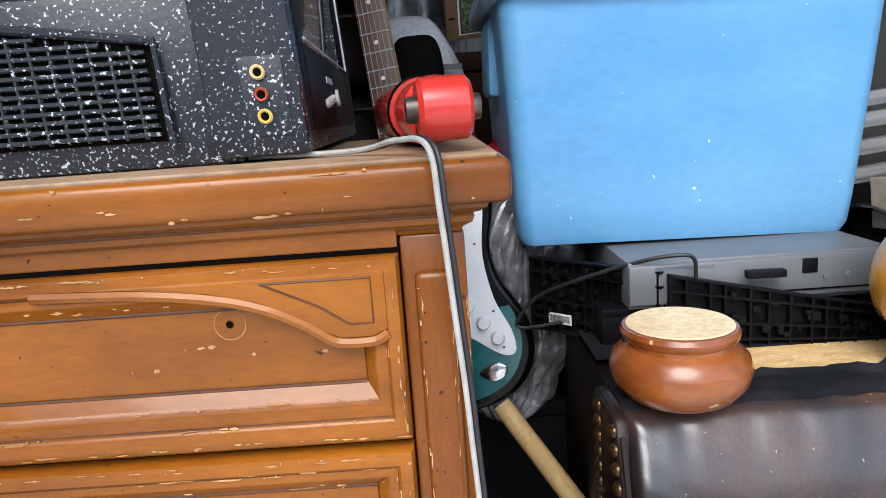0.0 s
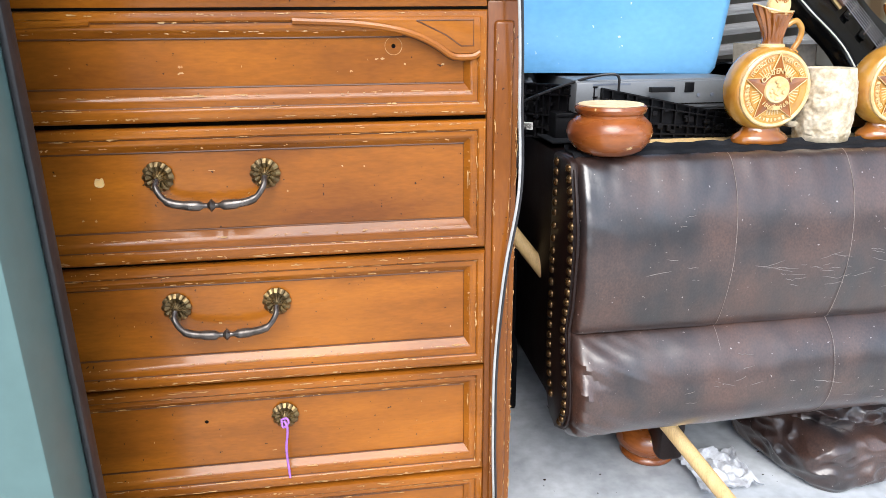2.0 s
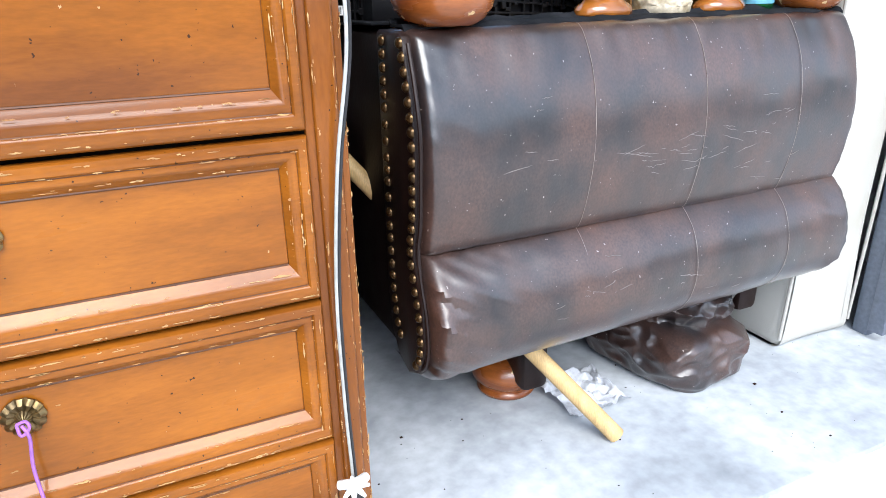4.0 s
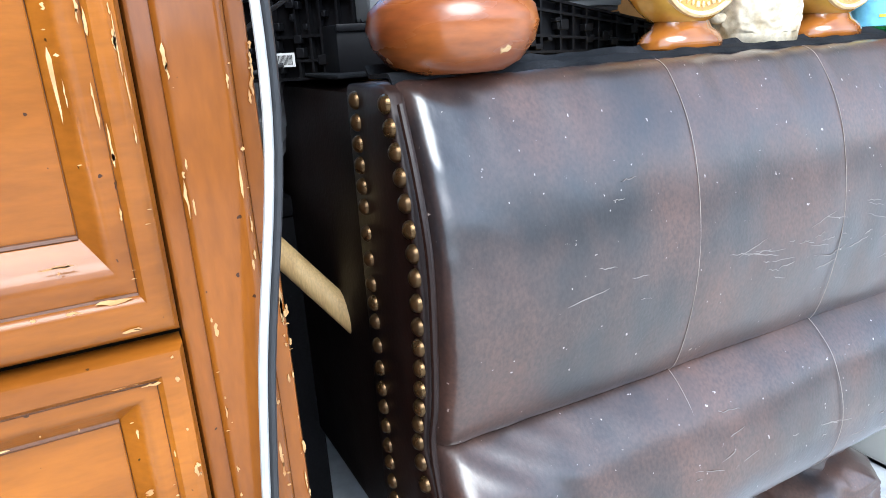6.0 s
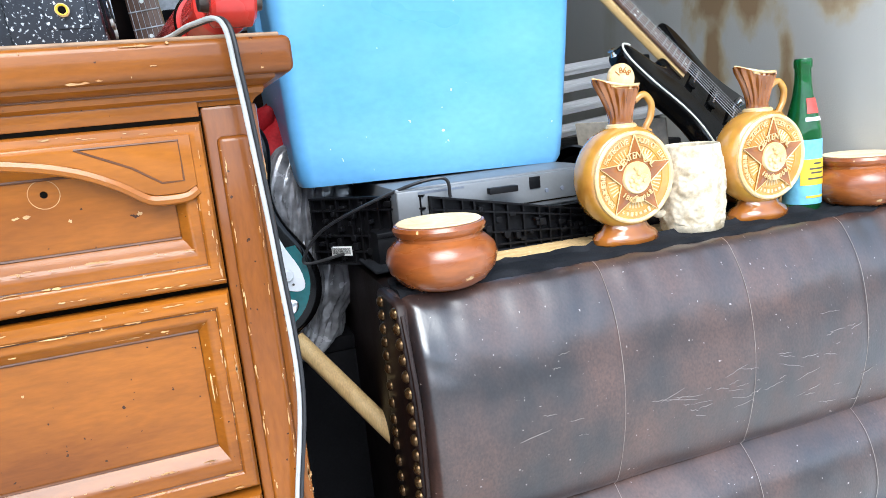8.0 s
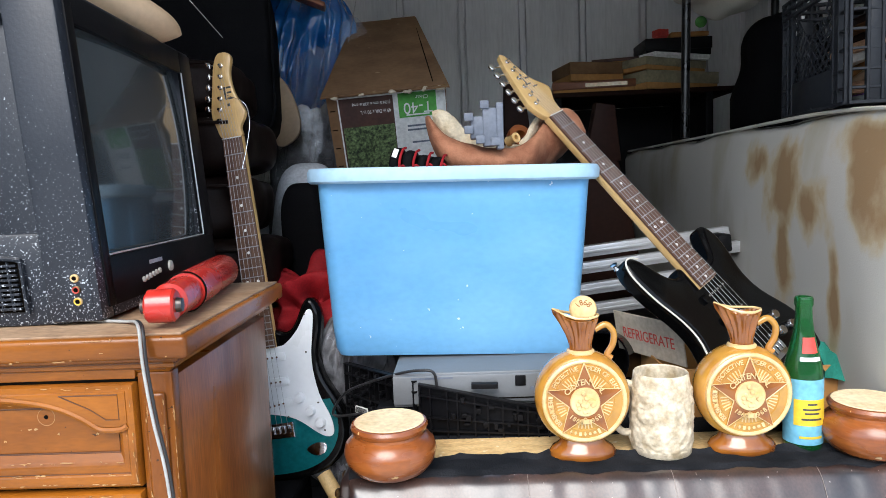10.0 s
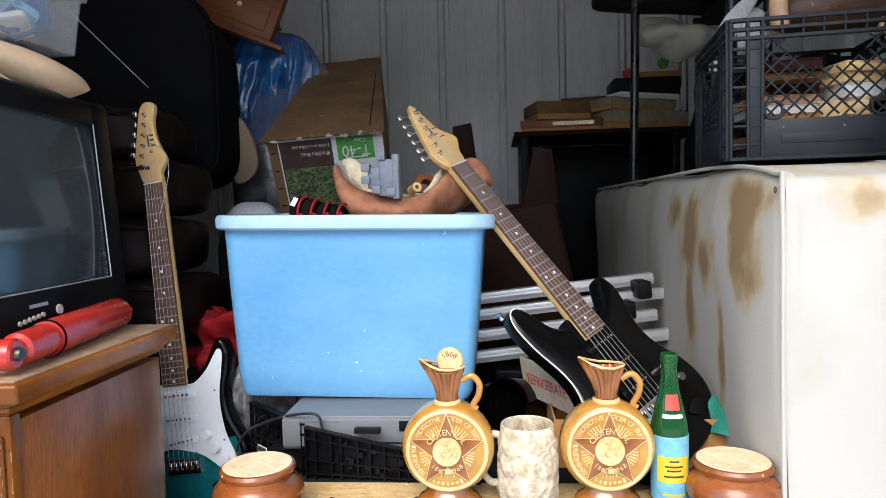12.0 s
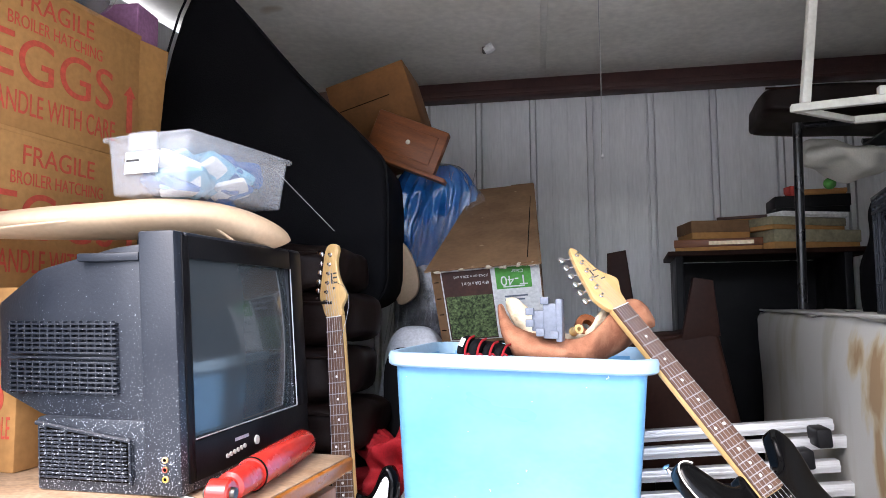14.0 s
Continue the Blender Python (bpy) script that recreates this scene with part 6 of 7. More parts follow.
turned([(0, 0.03), (0.016, 0.03), (0.018, 0.045), (0.0235, 0.05), (0.0245, 0.056), (0.0245, 0.2)], "barrel", M["red"])
turned([(0.024, 0.13), (0.0275, 0.13), (0.0285, 0.135), (0.0285, 0.385), (0.026, 0.394), (0, 0.394)], "sleeve", M["red"])
eye_m = rm @ T(0, 0.018, 0) @ pose(0, 0, 0, 0, 90, 0)
part("end_eye", lathe([(0, -0.018), (0.018, -0.018), (0.0212, -0.015), (0.0216, 0.0), (0.0212, 0.015), (0.018, 0.018), (0, 0.018)], 32, m=eye_m), M["red"], rc, "red round end eye")
part("pin", lathe([(0, -0.025), (0.0085, -0.025), (0.0095, -0.018), (0.0095, 0.018), (0.0085, 0.025), (0, 0.025)], 20, m=eye_m), M["iron"], rc, "dull metal pivot pin")
turned([(0.0286, 0.128), (0.0296, 0.13), (0.0296, 0.133), (0.0286, 0.135)], "band", M["gap"])
part("tab", box(-0.012, 0.012, 0.39, 0.436, -0.003, 0.003, 0.002, m=rm), M["red"], rc)
part("tab_hole", lathe([(0, -0.0036), (0.005, -0.0036), (0.005, 0.0036), (0, 0.0036)], 14, m=rm @ T(0, 0.42, 0)), M["gap"], rc)


def egg_carton(m, label):
    b = thing("egg_carton", m, label, "cardboard box", "stacked egg cartons")
    part("carton", box(-0.36, 0.0, -0.27, 0.27, 0.0, 0.355, 0.004), M["card"], b)
    part("tape", box(-0.0005, 0.0012, -0.272, 0.272, 0.345, 0.3555), M["card"], b)
    for s, z, h, w in (("FRAGILE", 0.302, 0.045, 0.21), ("BROILER HATCHING", 0.248, 0.03, 0.27), ("EGGS", 0.165, 0.105, 0.35), ("HANDLE WITH CARE", 0.062, 0.052, 0.37)):
        part("print", text_bm(s, h, w, 0.0008, m=T(0.0002, -0.0, z) @ EAST), M["print_red"], b, "red printed lettering")
    south = T(-0.18, -0.2702, 0) @ FRONT
    part("print", text_bm("HANDLE", 0.042, 0.085, 0.0008, m=south @ T(0.125, 0.085, 0)), M["print_red"], b, "red printed lettering")
    part("print", text_bm("EGGS", 0.105, 0.24, 0.0008, m=south @ T(0.03, 0.165, 0)), M["print_red"], b)
    part("print_bar", box(-0.17, 0.065, 0.048, 0.052, 0, 0.0008, m=south), M["print_red"], b)
    part("print_bar", box(0.061, 0.065, 0.052, 0.11, 0, 0.0008, m=south), M["print_red"], b)
    ar = [(-0.01, 0.0), (-0.01, 0.1), (-0.022, 0.1), (0, 0.13), (0.022, 0.1), (0.01, 0.1), (0.01, 0.0)]
    part("arrow", prism(ar[::-1], 0, 0.0008, m=T(0.0002, 0.235, 0.07) @ EAST), M["print_red"], b)


for x, z, y, r in ((-0.49, 1.0835, 0.836, 0), (-0.65, 1.4395, 0.805, 1.0), (-0.65, 1.7955, 0.785, -0.6)):
    egg_carton(T(x, y, z) @ pose(0, 0, 0, 0, 0, r), "brown cardboard egg carton printed in red, stacked on others")
pw = thing("wrapped_bundle", T(-0.72, 0.86, 2.1515), "clear plastic film bundled on top of the cartons", "plastic bundle")
part("film", pillow(0.26, 0.22, 0.13, 2.2, 3, 0.05, m=T(0, 0, 0.06), freq=14), M["film"], pw)
part("filling", pillow(0.2, 0.16, 0.08, 2.2, 5, 0.03, m=T(0, 0, 0.045), freq=12), M["brown_furn"], pw)
pk = thing("pink_box", T(-0.72, 1.1, 2.152), "faded pink-purple carton wedged beside the cartons", "cardboard box")
part("carton", box(-0.08, 0.05, -0.05, 0.06, 0.0, 0.1, 0.004, m=pose(0, 0, 0, 0, 0, 10)), M["mauve"], pk)
yb = thing("card_panel", T(-0.66, 1.06, 1.7), "yellowed cardboard panel standing beside the cartons", "cardboard panel")
part("panel", box(-0.05, -0.035, -0.01, 0.1, 0.0, 0.44, 0.002, m=pose(0, 0, 0, 0, 6, -8)), M["card"], yb)

ts = thing("seat_pad", T(-0.29, 0.7, 1.532), "tan vinyl curved seat pad lying on the television", "seat pad")
bm = bmesh.new()
path = smooth_path([(-0.33, -0.16, 0.0), (-0.2, -0.1, 0.02), (-0.08, -0.05, 0.034), (0.03, -0.02, 0.044), (0.09, 0.035, 0.035), (0.14, 0.1, -0.01), (0.17, 0.16, -0.06)], 6)
part("pad", tube(path, [0.02 + 0.075 * math.sin(math.pi * min(1, (i + 2) / (len(path) + 2))) ** 0.5 for i in range(len(path))], 24, flat=1.0, m=Matrix.Diagonal((1, 1, 0.42, 1)) @ T(0, 0.03, 0.07)), M["tan"], ts)
part("piping", tube([p + Vector((0.02, -0.05, 0.005)) for p in path[4:-4]], 0.003, 6), M["tan"], ts)

tb = thing("clear_tub", T(-0.25, 0.795, 1.622) @ pose(0, 0, 0, 0, 1.5, -7), "lidded clear plastic tub full of blue packets", "plastic tub")


def open_tub(w, d, h, flare, th):
    bm = bmesh.new()
    lv = [(0, w, d), (h, w + flare, d + flare), (h, w + flare - th, d + flare - th), (th, w - th, d - th)]
    rows = [[bm.verts.new((sx * a / 2, sy * b / 2, z)) for sx, sy in ((-1, -1), (1, -1), (1, 1), (-1, 1))] for z, a, b in lv]
    for p, q in zip(rows, rows[1:]):
        for k in range(4):
            bm.faces.new((p[k], p[(k + 1) % 4], q[(k + 1) % 4], q[k]))
    bm.faces.new(rows[0][::-1])
    bm.faces.new(rows[-1])
    bmesh.ops.recalc_face_normals(bm, faces=bm.faces)
    bmesh.ops.bevel(bm, geom=bm.edges[:], offset=0.004, segments=2, profile=0.5, affect="EDGES")
    return bm


part("tub", open_tub(0.195, 0.295, 0.112, 0.02, 0.004), M["clear"], tb)
bm = box(-0.116, 0.116, -0.166, 0.166, 0.108, 0.12, 0.005, 2)
box(-0.1, 0.1, -0.148, 0.148, 0.118, 0.126, 0.004, 2, bm=bm)
part("lid", bm, M["clear"], tb, "cloudy snap-on lid")
part("latch", box(-0.035, 0.035, -0.173, -0.163, 0.085, 0.122, 0.003), M["clear"], tb)
part("sticker", box(-0.06, 0.03, -0.1585, -0.157, 0.035, 0.08, 0.0005, 1, m=pose(0, 0, 0, -2.5, 0, 0)), M["paper_white"], tb, "white sticker with a black corner mark")
part("sticker_print", box(-0.055, -0.02, -0.16, -0.1585, 0.06, 0.064, 0, m=pose(0, 0, 0, -2.5, 0, 0)), M["stitch_panel"], tb)
rg = random.Random(21)
for k in range(40):
    c = (M["paper_blue"], M["paper_blue"], M["blue_sheet"], M["paper_white"], M["blue_sheet"])[k % 5]
    part("packet", pillow(rg.uniform(0.07, 0.11), rg.uniform(0.05, 0.09), rg.uniform(0.012, 0.024), 7, k, 0.008, 6, m=T(rg.uniform(-0.05, 0.05), rg.uniform(-0.1, 0.1), rg.uniform(0.022, 0.085)) @ pose(0, 0, 0, rg.uniform(-50, 50), rg.uniform(-40, 40), rg.uniform(0, 180))), c, tb)

# ---- heap along the left ----
co = thing("sofa_on_end", T(-0.42, 1.5, 0), "black upholstered sofa stood on its end", "sofa")
out = curve_outline([(-0.5, 0.0), (-0.5, 1.2), (-0.46, 1.9), (-0.36, 2.36), (-0.28, 2.45), (-0.18, 2.4), (0.05, 2.13), (0.27, 1.91), (0.325, 1.82), (0.33, 1.6), (0.32, 1.44), (0.24, 1.38), (0.1, 1.36), (0.08, 1.0), (0.08, 0.0)], 3)
part("body", prism(out, -0.35, 0.06, 0.03, 4, m=pose(0, 0, 0, 90, 0, 12)), M["black_cloth"], co)
part("piping", tube([(x, -0.066, z) for x, z in out[6:36]], 0.004, 6, m=pose(0, 0, 0, 0, 0, 12)), M["black_cloth"], co)
rod = thing("thin_rod", T(-0.16, 1.0, 1.7), "thin pale wire running down behind the television", "wire")
part("wire", tube([(-0.02, -0.02, 0.03), (0.07, 0.13, -0.11)], 0.0009, 6), M["cord_grey"], rod)
base = thing("ottoman", T(-0.35, 1.22, 0), "dark brown ottoman behind the chest", "ottoman")
part("seat", box(-0.42, 0.27, -0.08, 0.28, 0.08, 1.02, 0.04, 4), M["leather_dark"], base)
for x in (-0.36, 0.2):
    for y in (-0.02, 0.2):
        part("leg", box(x, x + 0.06, y, y + 0.06, 0, 0.09, 0.006), M["brown_furn"], base)
z = 1.02
for k, (h, x, w) in enumerate(((0.13, -0.33, 0.62), (0.15, -0.36, 0.6), (0.14, -0.35, 0.6), (0.13, -0.38, 0.58))):
    c = thing("seat_cushion", T(x, 1.26, z), "dark brown leather seat cushion in a stack", "cushion", "stacked seat cushions")
    part("cover", pillow(w, 0.34, h, 5, k + 2, 0.02, m=T(0, 0, h / 2), freq=9), M["stack_leather"], c)
    part("piping", tube(smooth_path([(-w / 2 + 0.03, -0.165, h * 0.8), (0, -0.172, h * 0.82), (w / 2 - 0.03, -0.165, h * 0.8)]), 0.004, 6), M["stack_leather"], c)
    z += h - 0.004

rb = thing("red_bag", T(0.06, 1.27, 0.86), "crumpled red nylon bag behind the guitar", "bag")
part("bag", pillow(0.25, 0.2, 0.22, 2.6, 3, 0.09, 44, m=T(0, 0, 0.09), freq=24), M["red_cloth"], rb)
part("fold", pillow(0.14, 0.1, 0.22, 2.0, 8, 0.08, 20, m=T(0.07, -0.07, 0.07) @ pose(0, 0, 0, 0, 25, 0), freq=11), M["red_cloth"], rb)
fb2 = thing("black_box", T(0.1, 1.2, 0.0), "plain black box under the plastic sheeting", "box")
part("body", box(-0.13, 0.13, -0.09, 0.16, 0, 0.572, 0.008), M["black_cloth"], fb2)
part("lid", box(-0.133, 0.133, -0.093, 0.163, 0.572, 0.6015, 0.006), M["black_cloth"], fb2)
fo = thing("plastic_sheeting", T(0.1, 1.2, 0.6), "crumpled grey plastic sheeting under the red bag", "plastic sheeting")
part("sheet", pillow(0.18, 0.18, 0.34, 3.2, 4, 0.06, 48, m=T(0, 0.02, 0.155), freq=24), M["foil"], fo)
part("fold", creased(pillow(0.2, 0.09, 0.4, 2.6, 9, 0.02, 60, freq=12), 0.2, 3.0, 7, 6.0, m=T(0.045, -0.09, 0.17) @ pose(0, 0, 0, 0, 10, 10)), M["foil"], fo)
gs = thing("equipment_case", T(0.0, 0.98, 0.0), "black case that the guitar rests on", "case")
part("case", box(-0.16, 0.05, -0.06, 0.14, 0, 0.6, 0.01), M["black_cloth"], gs)
part("lid", box(-0.163, 0.053, -0.063, 0.143, 0.6, 0.628, 0.006), M["black_cloth"], gs)

# added black filler that darkens the column between guitar neck and tote
db = thing("dark_filler", T(-0.005, 1.46, 0), "tall black filler added for the dark column beside the sack", "bag")
part("bag", pillow(0.13, 0.14, 1.27, 5, 6, 0.02, 24, m=T(0, 0, 0.635), freq=7), M["black_cloth"], db)

# ---- heap at the back ----
tr = thing("trunk", T(0.22, 1.9, 0), "dark trunk under the carton", "trunk")
part("body", box(-0.28, 0.25, -0.28, 0.4, 0.0, 1.2, 0.01), M["brown_furn"], tr)
part("lid", box(-0.285, 0.255, -0.285, 0.405, 1.2, 1.245, 0.01), M["brown_furn"], tr)
tm = T(0.228, 1.62, 1.28) @ pose(0, 0, 0, 26, 0, 8) @ pose(0, 0, 0, 0, -4.5, 0)
t4 = thing("cardboard_box", tm, "worn brown cardboard box with a printed label", "cardboard box")
part("carton", prism([(-0.165, 0), (0.165, 0), (0.15, 0.8), (-0.08, 0.8)], 0.0, 0.262, 0.003), M["card_old"], t4)
rg = random.Random(14)
torn = [(-0.178 + 0.35 * k / 22, -0.026 + rg.uniform(-0.006, 0.006) - (0.008 if k > 16 else 0)) for k in range(23)]
part("top_flap", prism(torn + [(0.152, 0.8), (-0.085, 0.8)], 0.263, 0.268, 0.0), M["card_old"], t4, "dusty darker top flap with a torn edge")
torn = [(0.02 + 0.148 * k / 12, -0.03 + rg.uniform(-0.007, 0.005)) for k in range(13)]
part("flap_edge", prism(torn + [(0.148, 0.8), (0.06, 0.8)], 0.2685, 0.2715, 0.0), M["card_old"], t4)
part("seam", prism([(0.1295, 0.0), (0.1325, 0.01), (0.1375, 0.4), (0.139, 0.62), (0.138, 0.62), (0.134, 0.4)], 0.2716, 0.2722, 0.0), M["gap"], t4, "dark open seam along the flap")
for k in range(9):
    x = rg.choice((rg.uniform(0.1, 0.172), rg.uniform(-0.17, 0.16)))
    part("torn_scrap", pillow(rg.uniform(0.01, 0.022), 0.008, rg.uniform(0.006, 0.014), 2.2, k, 0.008, 5, freq=60, m=T(x, -0.028, 0.262)), M["card_pale"], t4)
for k in range(4):
    part("staple", box(-0.159, -0.145, -0.002, 0.001, 0.05 + 0.055 * k, 0.0525 + 0.055 * k, m=T(0, 0, 0)), M["gap"], t4)
la = part("label_sheet", box(-0.137, 0.163, -0.0015, 0.0005, 0.012, 0.252, 0), M["paper_white"], t4, "white printed label with a leafy picture")
part("picture", box(-0.133, 0.016, -0.0025, -0.001, 0.015, 0.248), M["print_dark"], la)
part("picture", box(-0.129, 0.014, -0.0035, -0.002, 0.02, 0.165), M["foliage_print"], la, "printed dark green foliage")
part("green_panel", box(0.03, 0.136, -0.0025, -0.001, 0.178, 0.249), M["paper_green"], la)
flip = FRONT @ pose(0, 0, 0, 0, 0, 180)
part("print", text_bm("T-40", 0.032, 0.08, 0.0006, m=T(0.084, -0.0026, 0.204) @ flip), M["paper_white"], la, "white upside-down lettering")
part("print", text_bm("Clear", 0.011, 0.036, 0.0006, m=T(0.096, -0.0026, 0.234) @ flip), M["paper_white"], la, "white upside-down lettering")
part("print", text_bm("49 in DIA x 90 in L", 0.011, 0.085, 0.0006, m=T(-0.034, -0.0026, 0.205) @ flip), M["paper_white"], la, "white upside-down lettering")
part("print", text_bm("(124.5 cm x 228.6 cm)", 0.011, 0.105, 0.0006, m=T(-0.044, -0.0026, 0.23) @ flip), M["paper_white"], la, "white upside-down lettering")
part("print_bar", box(0.05, 0.115, -0.0032, -0.0022, 0.183, 0.187), M["paper_white"], la)
for x0, x1, z0 in ((0.05, 0.12, 0.15), (0.05, 0.11, 0.138), (0.06, 0.12, 0.1)):
    part("print_bar", box(x0, x1, -0.0032, -0.0022, z0, z0 + 0.005), M["grey_part"], la)
bl = thing("wrapped_bundle", T(-0.1, 2.15, 0.0), "tall bundle wrapped in blue and clear plastic", "plastic bundle")
part("lower_wrap", pillow(0.36, 0.3, 1.75, 5, 4, 0.03, 22, m=T(0, 0, 0.86), freq=6), M["foil"], bl)


part("blue_wrap", creased(pillow(0.34, 0.32, 0.46, 2.6, 7, 0.02, 70, freq=9), 0.13, 2.6, 4, m=T(-0.02, -0.04, 1.74) @ pose(0, 0, 0, 0, 10, 0)), M["blue_sheet"], bl)
part("film", pillow(0.38, 0.36, 0.66, 3, 9, 0.04, 18, m=T(0.03, -0.02, 1.56), freq=10), M["film"], bl)
rg = random.Random(3)
for k in range(9):
    x = rg.uniform(-0.17, 0.12)
    part("crease", tube([(x, -0.2, 1.25), (x + rg.uniform(0.03, 0.08), -0.215, 1.6), (x + rg.uniform(0.08, 0.14), -0.17, 1.9)], 0.0018, 5), M["film"], bl)
pd = thing("wooden_paddle", T(-0.15, 1.88, 1.4), "yellowish rounded wooden board beside the bundle", "board")
part("board", prism(curve_outline([(-0.03, 0), (0.03, 0.02), (0.05, 0.08), (0.02, 0.18), (-0.02, 0.22), (-0.04, 0.1)], 4), 0, 0.02, 0.005, 2, m=FRONT), M["tan"], pd)
wsk = thing("white_sack", T(-0.02, 1.62, 0.0), "pale grey-white stuffed sack beside the tote", "sack")
part("sack", pillow(0.26, 0.26, 1.33, 3.4, 6, 0.03, 18, m=T(0, 0, 0.66), freq=6), M["white_sack"], wsk)
part("print_bar", box(0.05, 0.11, -0.134, -0.13, 1.2, 1.212), M["grey_part"], wsk)
om = T(-0.41, 1.95, 1.92) @ pose(0, 0, 0, 0, -17, 6)
oc = thing("cardboard_box", om, "old brown cardboard box tilted under the ceiling", "cardboard box")
part("carton", box(0.0, 0.33, 0.0, 0.3, 0.0, 0.36, 0.004), M["card_brown"], oc)
part("crease", box(0.03, 0.24, -0.0015, 0.002, 0.24, 0.243), M["gap"], oc)
od = thing("drawer_unit", T(-0.185, 1.87, 1.92) @ pose(0, 0, 0, 0, 22, 8), "orange-brown wooden drawer front with a pale knob", "drawer")
part("front", box(-0.13, 0.15, -0.03, 0.02, 0.0, 0.17, 0.006), M["orange_wood"], od)
part("panel", box(-0.1, 0.12, -0.034, -0.03, 0.03, 0.14, 0.003), M["orange_wood"], od)
part("knob", lathe([(0.004, 0), (0.009, 0.01), (0.007, 0.016), (0, 0.017)], 14, m=T(0.02, -0.033, 0.085) @ pose(0, 0, 0, 90, 0, 0)), M["ivory_plastic"], od)
part("ledge", box(-0.14, 0.2, -0.05, 0.02, -0.012, 0.004, 0.004), M["orange_wood"], od)

bf = thing("chair_frame", T(0.76, 1.62, 0), "dark brown upturned armchair behind the tote", "armchair")
part("seat", prism([(-0.18, 0), (0.26, 0), (0.19, 0.98), (0.12, 1.33), (-0.2, 1.24)], -0.35, 0.0, 0.02, 3, m=FRONT), M["brown_furn"], bf)
part("leg", prism([(0.02, 1.28), (0.13, 1.3), (0.115, 1.46), (0.06, 1.47)], -0.06, 0.0, 0.006, 2, m=FRONT), M["brown_furn"], bf)
part("leg", prism([(-0.2, 1.22), (-0.09, 1.24), (-0.13, 1.57), (-0.19, 1.56)], -0.28, -0.2, 0.006, 2, m=FRONT), M["brown_furn"], bf)
part("rail", box(-0.19, 0.1, 0.02, 0.3, 1.22, 1.3, 0.01, m=pose(0, 0, 0, 0, -3, 0)), M["brown_furn"], bf)

# ---- shelf and clutter at the right ----
sh = thing("shelf_unit", T(0.82, 2.45, 0), "dark shelf unit stacked with old boxes and books", "shelf unit")
part("side", box(0.0, 0.03, 0.02, 0.5, 0, 1.585, 0.003), M["black"], sh)
part("side", box(0.62, 0.65, 0.02, 0.5, 0, 1.585, 0.003), M["black"], sh)
part("board", box(-0.03, 0.75, 0.0, 0.52, 1.585, 1.605, 0.003), M["brown_furn"], sh)
part("back", box(0.05, 0.62, 0.48, 0.5, 0.1, 1.58), M["black"], sh)


def flat_box(x, y, z, w, d, h, yaw, material, label, name="game_box", spine=None):
    b = thing(name, T(x, y, z) @ pose(0, 0, 0, 0, 0, yaw), label, "box")
    part("lid", box(-w / 2, w / 2, -d / 2, d / 2, h * 0.35, h, 0.003), material, b)
    part("tray", box(-w / 2 + 0.004, w / 2 - 0.004, -d / 2 + 0.004, d / 2 - 0.004, 0, h * 0.36, 0.002), M["card"] if spine is None else spine, b)
    if w > 0.3 and material is M["orange_wood"]:
        part("print_bar", box(-w * 0.1, w * 0.4, -d / 2 - 0.001, -d / 2 + 0.001, h * 0.5, h * 0.8), M["cream"], b)
    return b


flat_box(1.0, 2.62, 1.6055, 0.34, 0.26, 0.05, -6, M["orange_wood"], "worn brown game box on the shelf")
flat_box(0.98, 2.6, 1.656, 0.24, 0.22, 0.075, 12, M["card_old"], "crushed brown cardboard box on the shelf")
flat_box(1.12, 2.66, 1.7315, 0.2, 0.24, 0.02, -14, M["print_dark"], "dark flat book on the boxes", "book")
flat_box(1.3, 2.64, 1.6055, 0.38, 0.3, 0.075, 24, M["book_green"], "olive cardboard game box on the shelf")
flat_box(1.27, 2.6, 1.681, 0.36, 0.24, 0.05, 32, M["book_green"], "pale olive flat box in the stack")
flat_box(1.31, 2.6, 1.731, 0.3, 0.22, 0.022, 26, M["paper_white"], "white framed flat box on the stack", "picture_frame", M["paper_white"])
flat_box(1.36, 2.66, 1.753, 0.28, 0.2, 0.075, 0, M["black"], "black flat case on the stack", "black_case", M["black"])
flat_box(1.3, 2.62, 1.828, 0.05, 0.05, 0.045, 20, M["paper_red"], "small red box on the black case", "small_box", M["paper_red"])
flat_box(1.42, 2.66, 1.828, 0.16, 0.12, 0.03, 0, M["card"], "small brown box on the black case", "small_box")
dc = thing("seat_cushion", T(1.32, 1.98, 1.965), "dark brown cushion across the black posts", "cushion")
part("cover", pillow(0.56, 0.36, 0.09, 9, 3, 0.012, m=T(0.02, 0, 0.05) @ pose(0, 0, 0, 0, 4, 0)), M["stack_leather"], dc)
part("piping", tube([(-0.25, -0.175, 0.1), (0.28, -0.175, 0.065)], 0.004, 6), M["brown_furn"], dc)
rf = thing("metal_rack", T(1.165, 1.9, 0), "black tubular metal rack beside the stained mattress", "rack")
for x, y, h in ((0.0, 0.0, 1.97), (0.42, 0.0, 1.97), (0.42, 0.3, 1.97)):
    part("post", tube([(x, y, 1.372 if x < 0.2 else 0), (x + 0.01, y, h)], 0.014, 12), M["black_metal"], rf)
for z in (0.3, 1.2, 1.96):
    part("rail", tube([(0 if z > 1.9 else 0.28, 0, z), (0.42, 0, z)], 0.01, 8), M["black_metal"], rf)
    part("rail", tube([(0.28, 0.3, z), (0.42, 0.3, z)], 0.01, 8), M["black_metal"], rf)
    part("shelf", box(0.28, 0.42, 0.0, 0.3, z - 0.02, z - 0.012), M["black"], rf)
pil = thing("pillow", T(1.345, 2.2, 1.9), "dingy white pillow stuffed in the heap", "pillow")
